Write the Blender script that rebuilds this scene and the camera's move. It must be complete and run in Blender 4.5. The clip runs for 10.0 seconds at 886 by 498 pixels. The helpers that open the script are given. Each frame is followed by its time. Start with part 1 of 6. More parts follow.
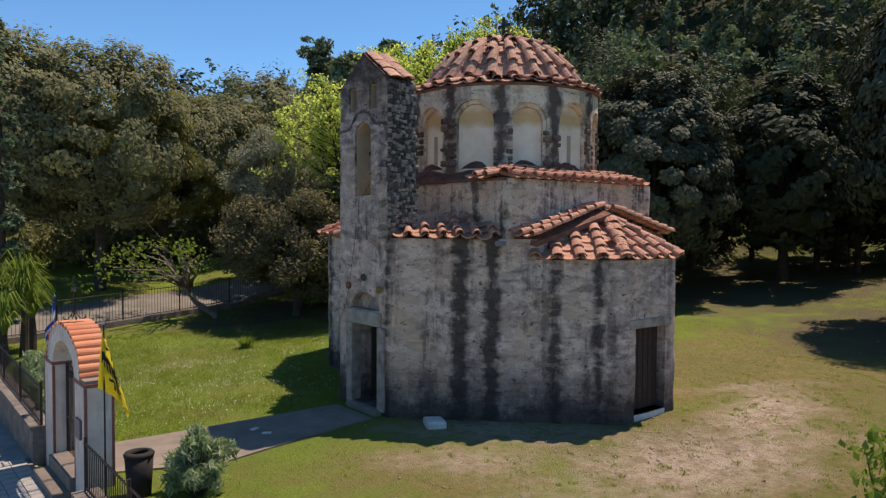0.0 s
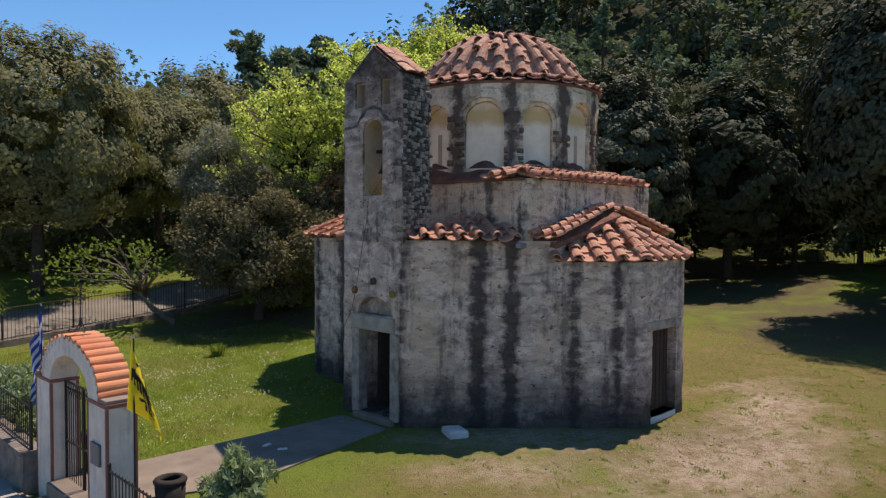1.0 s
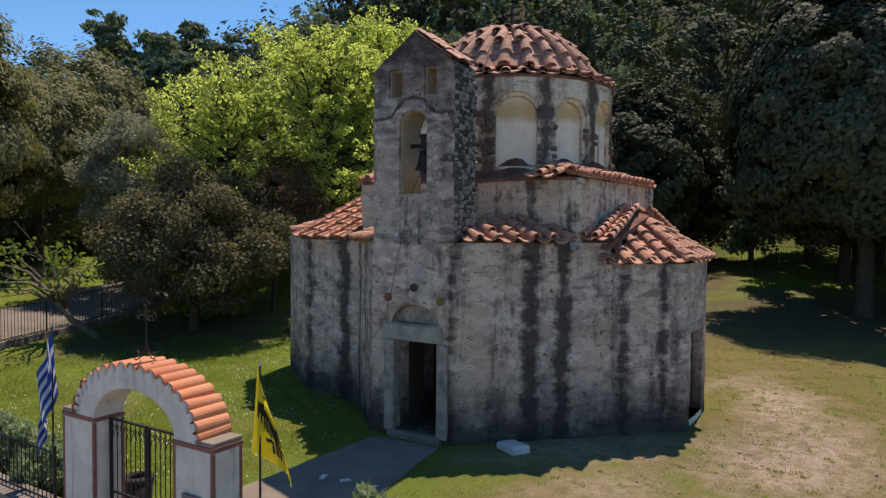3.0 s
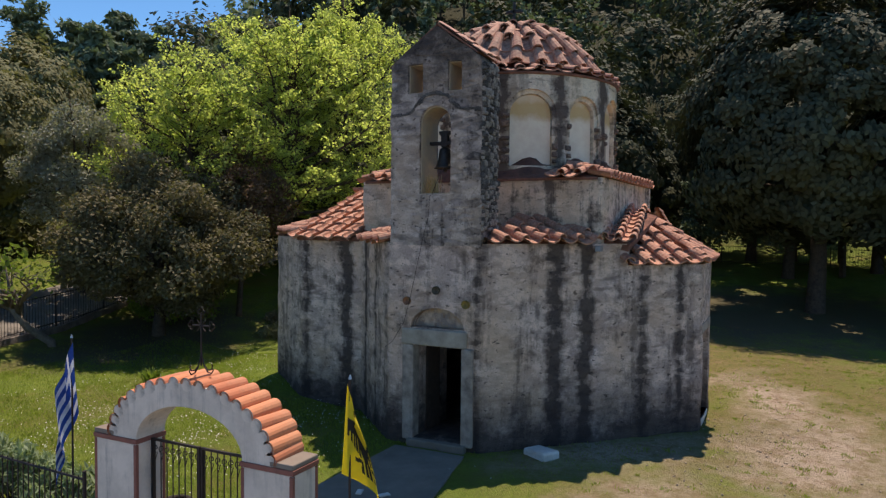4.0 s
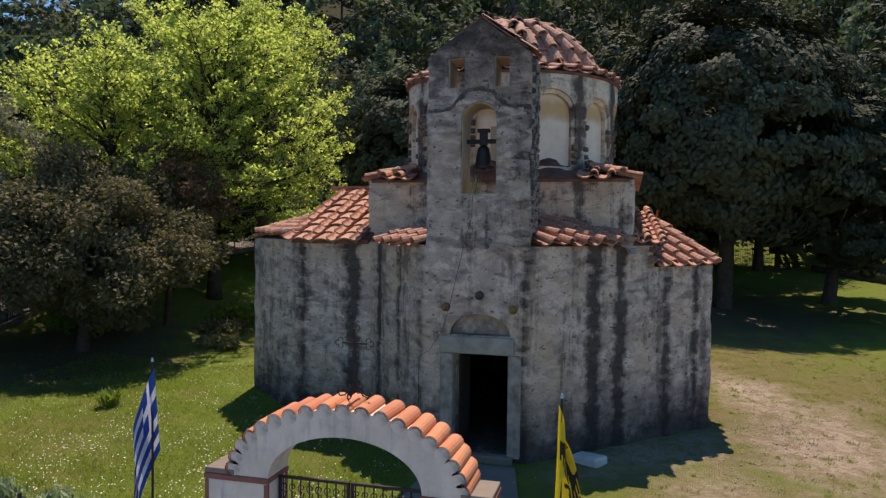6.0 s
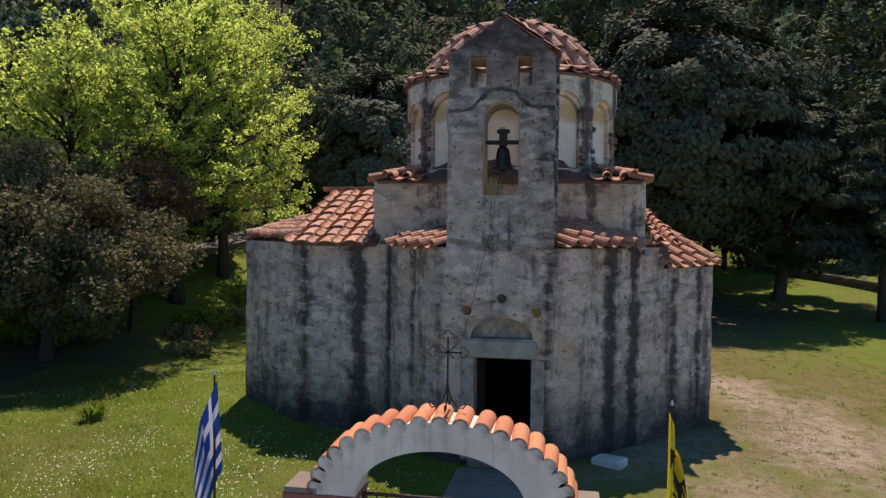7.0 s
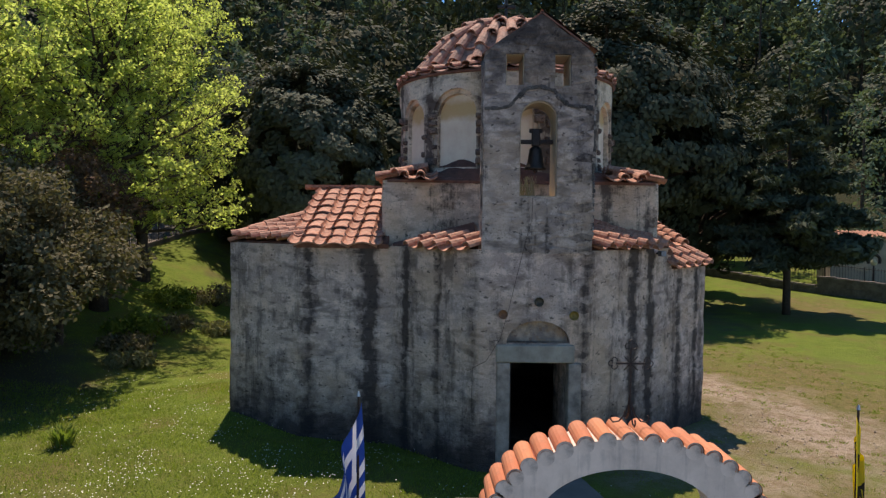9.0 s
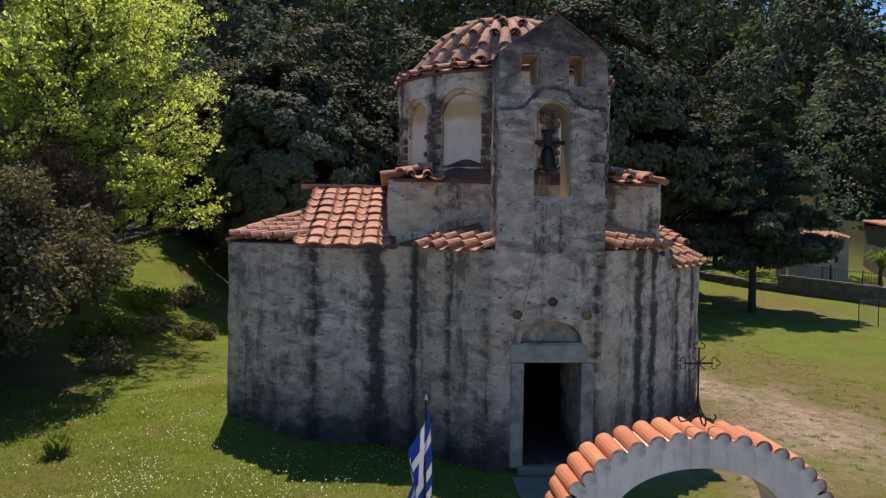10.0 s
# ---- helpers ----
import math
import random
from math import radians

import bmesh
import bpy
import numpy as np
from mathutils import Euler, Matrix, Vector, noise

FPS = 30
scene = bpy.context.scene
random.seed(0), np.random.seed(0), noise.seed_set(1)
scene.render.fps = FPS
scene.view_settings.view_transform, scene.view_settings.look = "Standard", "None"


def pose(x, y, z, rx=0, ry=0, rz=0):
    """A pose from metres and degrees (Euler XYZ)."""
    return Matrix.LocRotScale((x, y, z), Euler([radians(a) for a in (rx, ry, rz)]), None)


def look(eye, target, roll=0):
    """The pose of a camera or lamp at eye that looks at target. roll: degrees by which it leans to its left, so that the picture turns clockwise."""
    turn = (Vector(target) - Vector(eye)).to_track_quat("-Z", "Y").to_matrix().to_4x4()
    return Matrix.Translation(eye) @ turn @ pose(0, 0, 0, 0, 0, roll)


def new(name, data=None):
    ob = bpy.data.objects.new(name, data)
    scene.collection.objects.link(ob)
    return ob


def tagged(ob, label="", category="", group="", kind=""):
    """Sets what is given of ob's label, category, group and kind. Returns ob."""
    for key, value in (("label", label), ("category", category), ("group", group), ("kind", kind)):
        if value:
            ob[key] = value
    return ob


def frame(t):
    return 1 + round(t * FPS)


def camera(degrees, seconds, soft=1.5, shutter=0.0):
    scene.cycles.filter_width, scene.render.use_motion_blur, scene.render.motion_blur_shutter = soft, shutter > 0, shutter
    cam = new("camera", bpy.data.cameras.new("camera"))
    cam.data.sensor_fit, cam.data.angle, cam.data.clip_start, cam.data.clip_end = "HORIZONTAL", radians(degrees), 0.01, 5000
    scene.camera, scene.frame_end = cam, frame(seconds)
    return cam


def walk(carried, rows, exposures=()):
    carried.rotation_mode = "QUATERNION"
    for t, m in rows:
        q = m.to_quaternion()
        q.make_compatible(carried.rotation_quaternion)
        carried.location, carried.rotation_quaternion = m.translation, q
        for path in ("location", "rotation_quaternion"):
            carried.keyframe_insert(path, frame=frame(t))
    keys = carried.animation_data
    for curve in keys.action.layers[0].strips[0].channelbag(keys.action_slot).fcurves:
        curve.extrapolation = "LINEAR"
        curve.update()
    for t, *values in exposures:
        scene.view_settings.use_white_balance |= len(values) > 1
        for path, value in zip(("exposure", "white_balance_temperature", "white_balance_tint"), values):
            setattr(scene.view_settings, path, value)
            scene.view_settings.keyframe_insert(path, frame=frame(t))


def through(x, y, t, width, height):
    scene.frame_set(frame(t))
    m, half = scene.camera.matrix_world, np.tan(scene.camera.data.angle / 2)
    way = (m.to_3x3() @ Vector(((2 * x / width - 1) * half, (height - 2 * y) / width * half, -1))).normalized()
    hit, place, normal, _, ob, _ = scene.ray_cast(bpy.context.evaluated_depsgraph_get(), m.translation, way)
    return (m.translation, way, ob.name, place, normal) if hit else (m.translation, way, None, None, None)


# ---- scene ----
cam = camera(63.7, 10.0, soft=1.3)
METRES, EYE, TILT, LEAN, TURN = 19.0, 4.70, 0.0, 0.0, -39.5
ROWS = [
    (0.0, 0.0, 0.0, 0.0, 0.01, -2.12, -0.32),
    (0.5, -0.0601, 0.0186, 0.0008, -3.25, -2.11, -0.35),
    (1.0, -0.1179, 0.0394, 0.0016, -6.47, -2.12, -0.36),
    (1.5, -0.1742, 0.0639, 0.0018, -9.46, -2.1, -0.38),
    (2.0, -0.2278, 0.0912, 0.0024, -12.44, -2.12, -0.39),
    (2.5, -0.2792, 0.1195, 0.0026, -15.39, -2.14, -0.42),
    (4.0, -0.4188, 0.2151, 0.0027, -24.27, -2.13, -0.5),
    (4.5, -0.4602, 0.2477, 0.0021, -27.2, -2.1, -0.52),
    (5.0, -0.4994, 0.2808, 0.0024, -30.11, -2.05, -0.53),
    (5.5, -0.5364, 0.3143, 0.0022, -32.97, -2.03, -0.58),
    (7.0, -0.6341, 0.4187, 0.0031, -41.21, -1.9, -0.62),
    (7.5, -0.6599, 0.4556, 0.0037, -43.86, -1.9, -0.62),
    (8.0, -0.6842, 0.4922, 0.0043, -46.44, -1.92, -0.64),
    (8.5, -0.7064, 0.5261, 0.0044, -49.04, -1.94, -0.66),
    (9.0, -0.7259, 0.5581, 0.0042, -51.3, -1.91, -0.71),
    (9.5, -0.7447, 0.5861, 0.004, -53.29, -1.89, -0.76),
    (10.0, -0.7593, 0.6106, 0.0038, -55.1, -1.88, -0.8),
]
walk(cam, [(t, pose(0, 0, EYE, TILT, LEAN, TURN) @ pose(METRES * x, METRES * y, METRES * z, 90 + pitch, roll, yaw)) for t, x, y, z, yaw, pitch, roll in ROWS], [(0.0, 1.06, 7700, 21), (10.0, 1.06, 7700, 21)])

# ---- light ----
SUN_EL, SUN_AZ = radians(65.5), math.atan2(0.07, 1.0)
world = bpy.data.worlds.new("sky")
scene.world = world
world.use_nodes = True
wn = world.node_tree.nodes
sky = wn.new("ShaderNodeTexSky")
sky.sky_type, sky.sun_disc = "NISHITA", False
sky.sun_elevation, sky.sun_rotation = SUN_EL, radians(90) - SUN_AZ
sky.air_density, sky.dust_density, sky.ozone_density, sky.altitude = 0.8, 0.0, 6.0, 2200
deep = wn.new("ShaderNodeHueSaturation")
deep.inputs["Saturation"].default_value, deep.inputs["Hue"].default_value = 1.15, 0.49
world.node_tree.links.new(sky.outputs[0], deep.inputs["Color"])
world.node_tree.links.new(deep.outputs[0], wn["Background"].inputs[0])
wn["Background"].inputs[1].default_value = 0.102
sun_data = bpy.data.lights.new("sun", "SUN")
sun_data.energy, sun_data.angle, sun_data.color = 2.75, radians(0.55), (1.0, 0.95, 0.87)
sun = new("sun", sun_data)
sun_dir = Vector((math.cos(SUN_EL) * math.cos(SUN_AZ), math.cos(SUN_EL) * math.sin(SUN_AZ), math.sin(SUN_EL)))
sun.matrix_world = look(Vector((14, 15, 0)) + sun_dir * 60, (14, 15, 0))


# ---- materials ----
class Mat:
    """A small builder of node materials in the object's own space."""

    def __init__(self, name, rough=0.8, spec=0.3, metal=0.0):
        self.m = bpy.data.materials.new(name)
        self.m.use_nodes = True
        self.t = self.m.node_tree
        self.b = self.t.nodes["Principled BSDF"]
        self.b.inputs["Roughness"].default_value = rough
        self.b.inputs["Specular IOR Level"].default_value = spec
        self.b.inputs["Metallic"].default_value = metal
        self.co = self.t.nodes.new("ShaderNodeTexCoord").outputs["Object"]

    def node(self, kind):
        return self.t.nodes.new(kind)

    def link(self, a, b):
        self.t.links.new(a, b)

    def scaled(self, sx, sy, sz, src=None):
        n = self.node("ShaderNodeMapping")
        self.link(src or self.co, n.inputs[0])
        n.inputs["Scale"].default_value = (sx, sy, sz)
        return n.outputs[0]

    def noise(self, scale, detail=5, rough=0.6, co=None, distort=0.0):
        n = self.node("ShaderNodeTexNoise")
        self.link(co or self.co, n.inputs["Vector"])
        n.inputs["Scale"].default_value, n.inputs["Detail"].default_value = scale, detail
        n.inputs["Roughness"].default_value, n.inputs["Distortion"].default_value = rough, distort
        return n.outputs["Fac"]

    def ramp(self, fac, *stops, smooth=False):
        n = self.node("ShaderNodeValToRGB")
        r = n.color_ramp
        if smooth:
            r.interpolation = "EASE"
        while len(r.elements) < len(stops):
            r.elements.new(0.5)
        for e, (p, c) in zip(r.elements, stops):
            e.position = p
            e.color = (c, c, c, 1) if isinstance(c, (int, float)) else (*c, 1)
        self.link(fac, n.inputs[0])
        return n.outputs[0]

    def mix(self, fac, a, b, kind="MIX"):
        n = self.node("ShaderNodeMix")
        n.data_type, n.blend_type = "RGBA", kind
        for src, i in ((fac, 0), (a, 6), (b, 7)):
            if isinstance(src, (int, float)):
                n.inputs[i].default_value = src
            elif isinstance(src, tuple):
                n.inputs[i].default_value = (*src, 1)
            else:
                self.link(src, n.inputs[i])
        return n.outputs[2]

    def math(self, op, a, b=0.0, clamp=False):
        n = self.node("ShaderNodeMath")
        n.operation, n.use_clamp = op, clamp
        for src, i in ((a, 0), (b, 1)):
            if isinstance(src, (int, float)):
                n.inputs[i].default_value = src
            else:
                self.link(src, n.inputs[i])
        return n.outputs[0]

    def axis(self):
        n = self.node("ShaderNodeSeparateXYZ")
        self.link(self.co, n.inputs[0])
        return n.outputs

    def color(self, c):
        if isinstance(c, tuple):
            self.b.inputs["Base Color"].default_value = (*c, 1)
        else:
            self.link(c, self.b.inputs["Base Color"])
        return self

    def bump(self, h, strength=0.5, dist=0.02):
        n = self.node("ShaderNodeBump")
        n.inputs["Strength"].default_value, n.inputs["Distance"].default_value = strength, dist
        self.link(h, n.inputs["Height"])
        self.link(n.outputs[0], self.b.inputs["Normal"])
        return self

    def random(self):
        return self.node("ShaderNodeObjectInfo").outputs["Random"]

    def island(self):
        return self.node("ShaderNodeNewGeometry").outputs["Random Per Island"]


def mat_masonry(name, pale, grey, dark, streaks=(), soot=0.55, foot=None, centre=(14.9, 15.0), coursed=0.3, block=(2.3, 2.3, 7.0), blocky=0.25, lichen=None):
    """Old limewashed rubble: flaked wash over coursed stone, black lichen running down, a foot of that height darkened
    for damp and for dim bounce off shaded ground.
    """
    m = Mat(name, 0.93, 0.12)
    warp = m.node("ShaderNodeMix")
    warp.data_type = "VECTOR"
    warp.inputs[0].default_value = 0.05
    m.link(m.co, warp.inputs[4])
    wobble = m.node("ShaderNodeTexNoise")
    wobble.inputs["Scale"].default_value, wobble.inputs["Detail"].default_value = 2.2, 4
    m.link(m.co, wobble.inputs["Vector"])
    m.link(wobble.outputs["Color"], warp.inputs[5])
    bent = warp.outputs[1]
    cells = m.node("ShaderNodeTexVoronoi")
    cells.feature = "DISTANCE_TO_EDGE"
    cells.inputs["Scale"].default_value = 1.0
    m.link(m.scaled(*block, bent), cells.inputs["Vector"])
    stone = m.node("ShaderNodeTexVoronoi")
    stone.inputs["Scale"].default_value = 1.0
    m.link(m.scaled(*block, bent), stone.inputs["Vector"])
    joint = m.ramp(cells.outputs["Distance"], (0.0, 1.0), (0.13, 0.0))
    tone = m.node("ShaderNodeSeparateColor")
    m.link(stone.outputs["Color"], tone.inputs[0])
    cloud = m.noise(0.9, 9, 0.68, m.scaled(1, 1, 0.8))
    patch = m.noise(2.6, 6, 0.62, m.scaled(1, 1, 1.7, bent))
    lines = m.noise(2.0, 4, 0.55, m.scaled(1.15, 1.15, 3.2, bent))
    fine = m.noise(24, 6, 0.75)
    show = m.math("MULTIPLY", m.ramp(m.noise(1.4, 5, 0.6), (0.38, 0.2), (0.62, 1.0)), coursed)
    mid = tuple(0.6 * a + 0.4 * g for a, g in zip(pale, grey))
    col = m.mix(m.ramp(cloud, (0.38, 0.0), (0.62, 1.0)), grey, mid)
    col = m.mix(m.ramp(patch, (0.47, 0.0), (0.56, 0.95)), col, pale)
    col = m.mix(m.math("MULTIPLY", show, m.ramp(tone.outputs[0], (0.2, 0.0), (1.0, 0.9))), col, tuple(0.62 * g for g in grey))
    col = m.mix(m.math("MULTIPLY", show, m.math("MULTIPLY", joint, 0.5)), col, tuple(0.42 * g for g in grey))
    col = m.mix(m.ramp(lines, (0.33, 0.75), (0.47, 0.0)), col, tuple(0.42 * g for g in grey))
    col = m.mix(m.ramp(fine, (0.34, 0.55), (0.5, 0.0)), col, tuple(0.55 * g for g in grey))
    warm = m.noise(0.55, 6, 0.65)
    col = m.mix(m.ramp(warm, (0.45, 0.0), (0.66, 0.62)), col, (pale[0] * 0.86, pale[1] * 0.74, pale[2] * 0.58))
    runs = m.noise(1.5, 7, 0.66, m.scaled(1.7, 1.7, 0.14))
    blot = m.noise(1.7, 9, 0.75)
    tear = m.noise(3.4, 6, 0.66, m.scaled(1.3, 1.3, 0.9, bent))
    pits = m.noise(7.5, 3, 0.5, m.scaled(1.0, 1.0, 1.8, bent))
    col = m.mix(m.ramp(pits, (0.30, 0.85), (0.36, 0.0)), col, tuple(0.25 * g for g in grey))
    mask = m.ramp(m.math("ADD", runs, m.math("MULTIPLY", m.math("SUBTRACT", blot, 0.5), 1.1)), (0.51, 0.0), (0.66, soot))
    x, y, z = m.axis()
    if streaks:
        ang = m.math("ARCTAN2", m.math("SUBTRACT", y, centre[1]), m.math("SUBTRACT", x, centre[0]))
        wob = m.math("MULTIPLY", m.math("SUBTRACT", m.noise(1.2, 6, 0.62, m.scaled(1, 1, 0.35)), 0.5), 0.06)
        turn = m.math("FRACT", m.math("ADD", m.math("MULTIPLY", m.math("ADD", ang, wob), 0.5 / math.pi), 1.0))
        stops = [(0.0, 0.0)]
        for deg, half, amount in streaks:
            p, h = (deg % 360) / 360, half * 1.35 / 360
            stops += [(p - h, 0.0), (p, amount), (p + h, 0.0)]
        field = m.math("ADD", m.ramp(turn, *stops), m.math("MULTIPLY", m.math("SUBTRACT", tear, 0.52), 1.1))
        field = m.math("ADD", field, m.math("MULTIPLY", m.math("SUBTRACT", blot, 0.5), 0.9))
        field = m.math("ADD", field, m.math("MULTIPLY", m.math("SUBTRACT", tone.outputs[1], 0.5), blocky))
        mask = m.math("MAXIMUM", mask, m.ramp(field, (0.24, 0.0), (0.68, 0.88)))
    if lichen:
        high = m.math("ADD", m.math("DIVIDE", m.math("SUBTRACT", z, lichen), 2.0), m.math("MULTIPLY", m.math("SUBTRACT", blot, 0.5), 1.8))
        mask = m.math("MAXIMUM", mask, m.ramp(high, (0.08, 0.0), (0.75, 0.84)))
    col = m.mix(mask, col, dark)
    # damp foot; the weak bounce from shaded ground is painted in with it
    if foot:
        rise = m.math("ADD", m.math("DIVIDE", z, foot), m.math("MULTIPLY", m.math("SUBTRACT", m.noise(1.3, 8, 0.72), 0.5), 1.7))
        col = m.mix(m.ramp(rise, (0.2, 0.9), (1.0, 0.0)), col, tuple(1.15 * d for d in dark))
    m.color(col)
    relief = m.mix(0.35, m.mix(0.5, m.mix(0.5, patch, lines), m.mix(show, (0.5, 0.5, 0.5), tone.outputs[2])), fine)
    m.bump(m.mix(m.math("MULTIPLY", show, m.math("MULTIPLY", joint, 0.7)), relief, (0.0, 0.0, 0.0)), 1.0, 0.07)
    return m.m


def mat_tile(name, a, b, dirt):
    m = Mat(name, 0.82, 0.25)
    col = m.mix(m.random(), a, b)
    col = m.mix(m.ramp(m.noise(5, 7, 0.72), (0.46, 0.0), (0.64, 0.8)), col, dirt)
    col = m.mix(m.ramp(m.noise(16, 4), (0.4, 0.0), (0.7, 0.42)), col, (0.64, 0.45, 0.33))
    m.color(col).bump(m.noise(25, 5), 0.35, 0.01)
    return m.m


def mat_plain(name, c, c2=None, scale=6, rough=0.7, spec=0.3, metal=0.0, bump=0.25, dist=0.01):
    m = Mat(name, rough, spec, metal)
    c2 = c2 or tuple(0.7 * v for v in c)
    col = m.mix(m.ramp(m.noise(scale, 6, 0.65), (0.35, 0.0), (0.68, 1.0)), c, c2)
    m.color(col)
    if bump:
        m.bump(m.noise(scale * 6, 4), bump, dist)
    return m.m


def mat_leaf(name, a, b, through=0.35):
    m = Mat(name, 0.75, 0.12)
    col = m.mix(m.island(), a, b)
    col = m.mix(m.ramp(m.noise(0.7, 3), (0.35, 0.0), (0.7, 0.7)), col, tuple(0.6 * v for v in a))
    m.color(col)
    tr = m.node("ShaderNodeBsdfTranslucent")
    m.link(m.mix(1.0, col, (1.0, 1.1, 0.6), "MULTIPLY"), tr.inputs[0])
    mx = m.node("ShaderNodeMixShader")
    mx.inputs[0].default_value = through
    m.link(m.b.outputs[0], mx.inputs[1])
    m.link(tr.outputs[0], mx.inputs[2])
    m.link(mx.outputs[0], m.t.nodes["Material Output"].inputs[0])
    return m.m


# black lichen runs of the lower walls: bearing about the crossing, half width, strength
LOWER_RUNS = [(125.0, 2.0, 0.7), (136.0, 2.6, 0.95), (146.0, 2.2, 0.9), (157.0, 1.6, 0.75), (167.0, 1.5, 0.5), (191.5, 1.8, 0.65),
              (210.5, 3.6, 1.0), (219.8, 3.4, 1.0), (239.5, 3.0, 0.75), (251.5, 2.8, 0.8)]
DRUM_RUNS = [(105.0, 6.5, 0.75), (135.0, 6.0, 0.85), (165.0, 6.0, 0.75), (195.0, 6.5, 0.85), (225.0, 6.5, 0.85), (255.0, 6.5, 0.9), (285.0, 6.0, 0.85), (315.0, 6.0, 0.75)]
# the entry at 272 darkens the gable's whole south flank
BELL_RUNS_AND_FLANK = [(150.0, 6.0, 0.45), (180.0, 4.0, 0.4), (205.0, 5.0, 0.5), (272.0, 40.0, 0.75)]
MASONRY = mat_masonry("limewashed_rubble", (0.80, 0.61, 0.515), (0.465, 0.34, 0.295), (0.034, 0.028, 0.028), sorted(LOWER_RUNS), 0.6, 1.5)
MASONRY_UP = mat_masonry("limewash_pink", (0.86, 0.68, 0.54), (0.60, 0.45, 0.36), (0.06, 0.046, 0.044), (), 0.85, None, (14.9, 15.0), 0.25)
MASONRY_DRUM = mat_masonry("limewash_cream", (0.88, 0.75, 0.60), (0.74, 0.59, 0.46), (0.045, 0.030, 0.030), sorted(DRUM_RUNS), 0.45, None, (14.72, 15.13), 0.2, (3.2, 3.2, 5.5), 0.3)
MASONRY_BELL = mat_masonry("bare_grey_rubble", (0.66, 0.535, 0.465), (0.34, 0.27, 0.24), (0.028, 0.024, 0.026), BELL_RUNS_AND_FLANK, 0.78, None, (10.2, 15.0), 0.75, (2.3, 2.3, 6.5), 0.4, 6.9)
TILE = mat_tile("terracotta", (0.56, 0.255, 0.165), (0.36, 0.15, 0.098), (0.22, 0.115, 0.085))
TILE_OLD = mat_tile("weathered_terracotta", (0.51, 0.26, 0.18), (0.34, 0.15, 0.108), (0.16, 0.092, 0.075))
_t = Mat("orange_terracotta", 0.75, 0.25)
_c = _t.mix(_t.random(), (0.60, 0.235, 0.115), (0.46, 0.145, 0.075))
_c = _t.mix(_t.ramp(_t.noise(3.5, 5, 0.6), (0.45, 0.0), (0.7, 0.4)), _c, (0.52, 0.27, 0.16))
_t.color(_t.mix(_t.ramp(_t.noise(9, 5, 0.7), (0.56, 0.0), (0.7, 0.45)), _c, (0.28, 0.125, 0.075))).bump(_t.noise(25, 4), 0.2, 0.006)
TILE_NEW = _t.m
MORTAR = mat_plain("roof_mortar", (0.27, 0.125, 0.088), (0.12, 0.062, 0.05), 4, 0.95, 0.1, 0, 0.6, 0.03)
MARBLE = mat_plain("pale_marble", (0.64, 0.625, 0.585), (0.44, 0.42, 0.39), 3, 0.6, 0.3)
JAMB = mat_plain("weathered_limestone", (0.44, 0.355, 0.295), (0.18, 0.145, 0.125), 4, 0.85, 0.2, 0, 0.5, 0.02)
NICHE = Mat("old_whitewash", 0.9, 0.15)
_n = NICHE
_c = _n.mix(_n.ramp(_n.noise(2.2, 6, 0.65), (0.4, 0.0), (0.65, 0.8)), (0.84, 0.73, 0.58), (0.72, 0.58, 0.45))
_high = _n.math("ADD", _n.math("SUBTRACT", _n.axis()[2], 7.0), _n.math("MULTIPLY", _n.math("SUBTRACT", _n.noise(3, 5), 0.5), 0.35))
_top = _n.ramp(_high, (0.16, 0.0), (0.32, 0.8), (0.55, 0.8), (0.72, 0.1))
_n.color(_n.mix(_top, _c, (0.60, 0.38, 0.15))).bump(_n.noise(12, 5), 0.4, 0.02)
NICHE = _n.m
def mat_stone(name, a, b, dark):
    """Single rubble stones: each its own tone, with black lichen."""
    m = Mat(name, 0.95, 0.1)
    col = m.mix(m.random(), a, b)
    col = m.mix(m.ramp(m.noise(5, 6, 0.7), (0.4, 0.0), (0.62, 0.9)), col, dark)
    col = m.mix(m.ramp(m.noise(19, 5, 0.7), (0.55, 0.0), (0.66, 0.8)), col, tuple(min(0.6, 1.6 * v) for v in a))
    m.color(col).bump(m.noise(22, 5), 0.7, 0.02)
    return m.m


STONE_GREY = mat_stone("rubble_stone", (0.54, 0.45, 0.38), (0.33, 0.275, 0.235), (0.14, 0.117, 0.105))
STONE_DARK = mat_stone("lichened_rubble_stone", (0.22, 0.195, 0.18), (0.07, 0.062, 0.06), (0.03, 0.027, 0.027))
BRICK_DARK = mat_stone("sooty_brick", (0.30, 0.215, 0.17), (0.11, 0.08, 0.07), (0.05, 0.04, 0.038))
LINTEL = mat_plain("grey_green_marble", (0.43, 0.37, 0.30), (0.26, 0.22, 0.18), 3, 0.75, 0.2, 0, 0.4, 0.02)
_f = Mat("faded_fresco", 0.95, 0.1)
_c = _f.mix(_f.ramp(_f.noise(3.0, 7, 0.7), (0.42, 0.0), (0.58, 1.0)), (0.50, 0.38, 0.29), (0.26, 0.21, 0.18))
_c = _f.mix(_f.ramp(_f.noise(4.6, 6, 0.65), (0.50, 0.0), (0.62, 0.6)), _c, (0.40, 0.235, 0.12))
_f.color(_f.mix(_f.ramp(_f.noise(6.5, 5, 0.6), (0.58, 0.0), (0.66, 0.6)), _c, (0.17, 0.085, 0.065))).bump(_f.noise(18, 5), 0.5, 0.02)
LUNETTE = _f.m
OCHRE = mat_plain("ochre_stone", (0.48, 0.37, 0.245), (0.36, 0.30, 0.24), 4, 0.9, 0.15, 0, 0.5, 0.02)
_w = Mat("white_render", 0.85, 0.2)
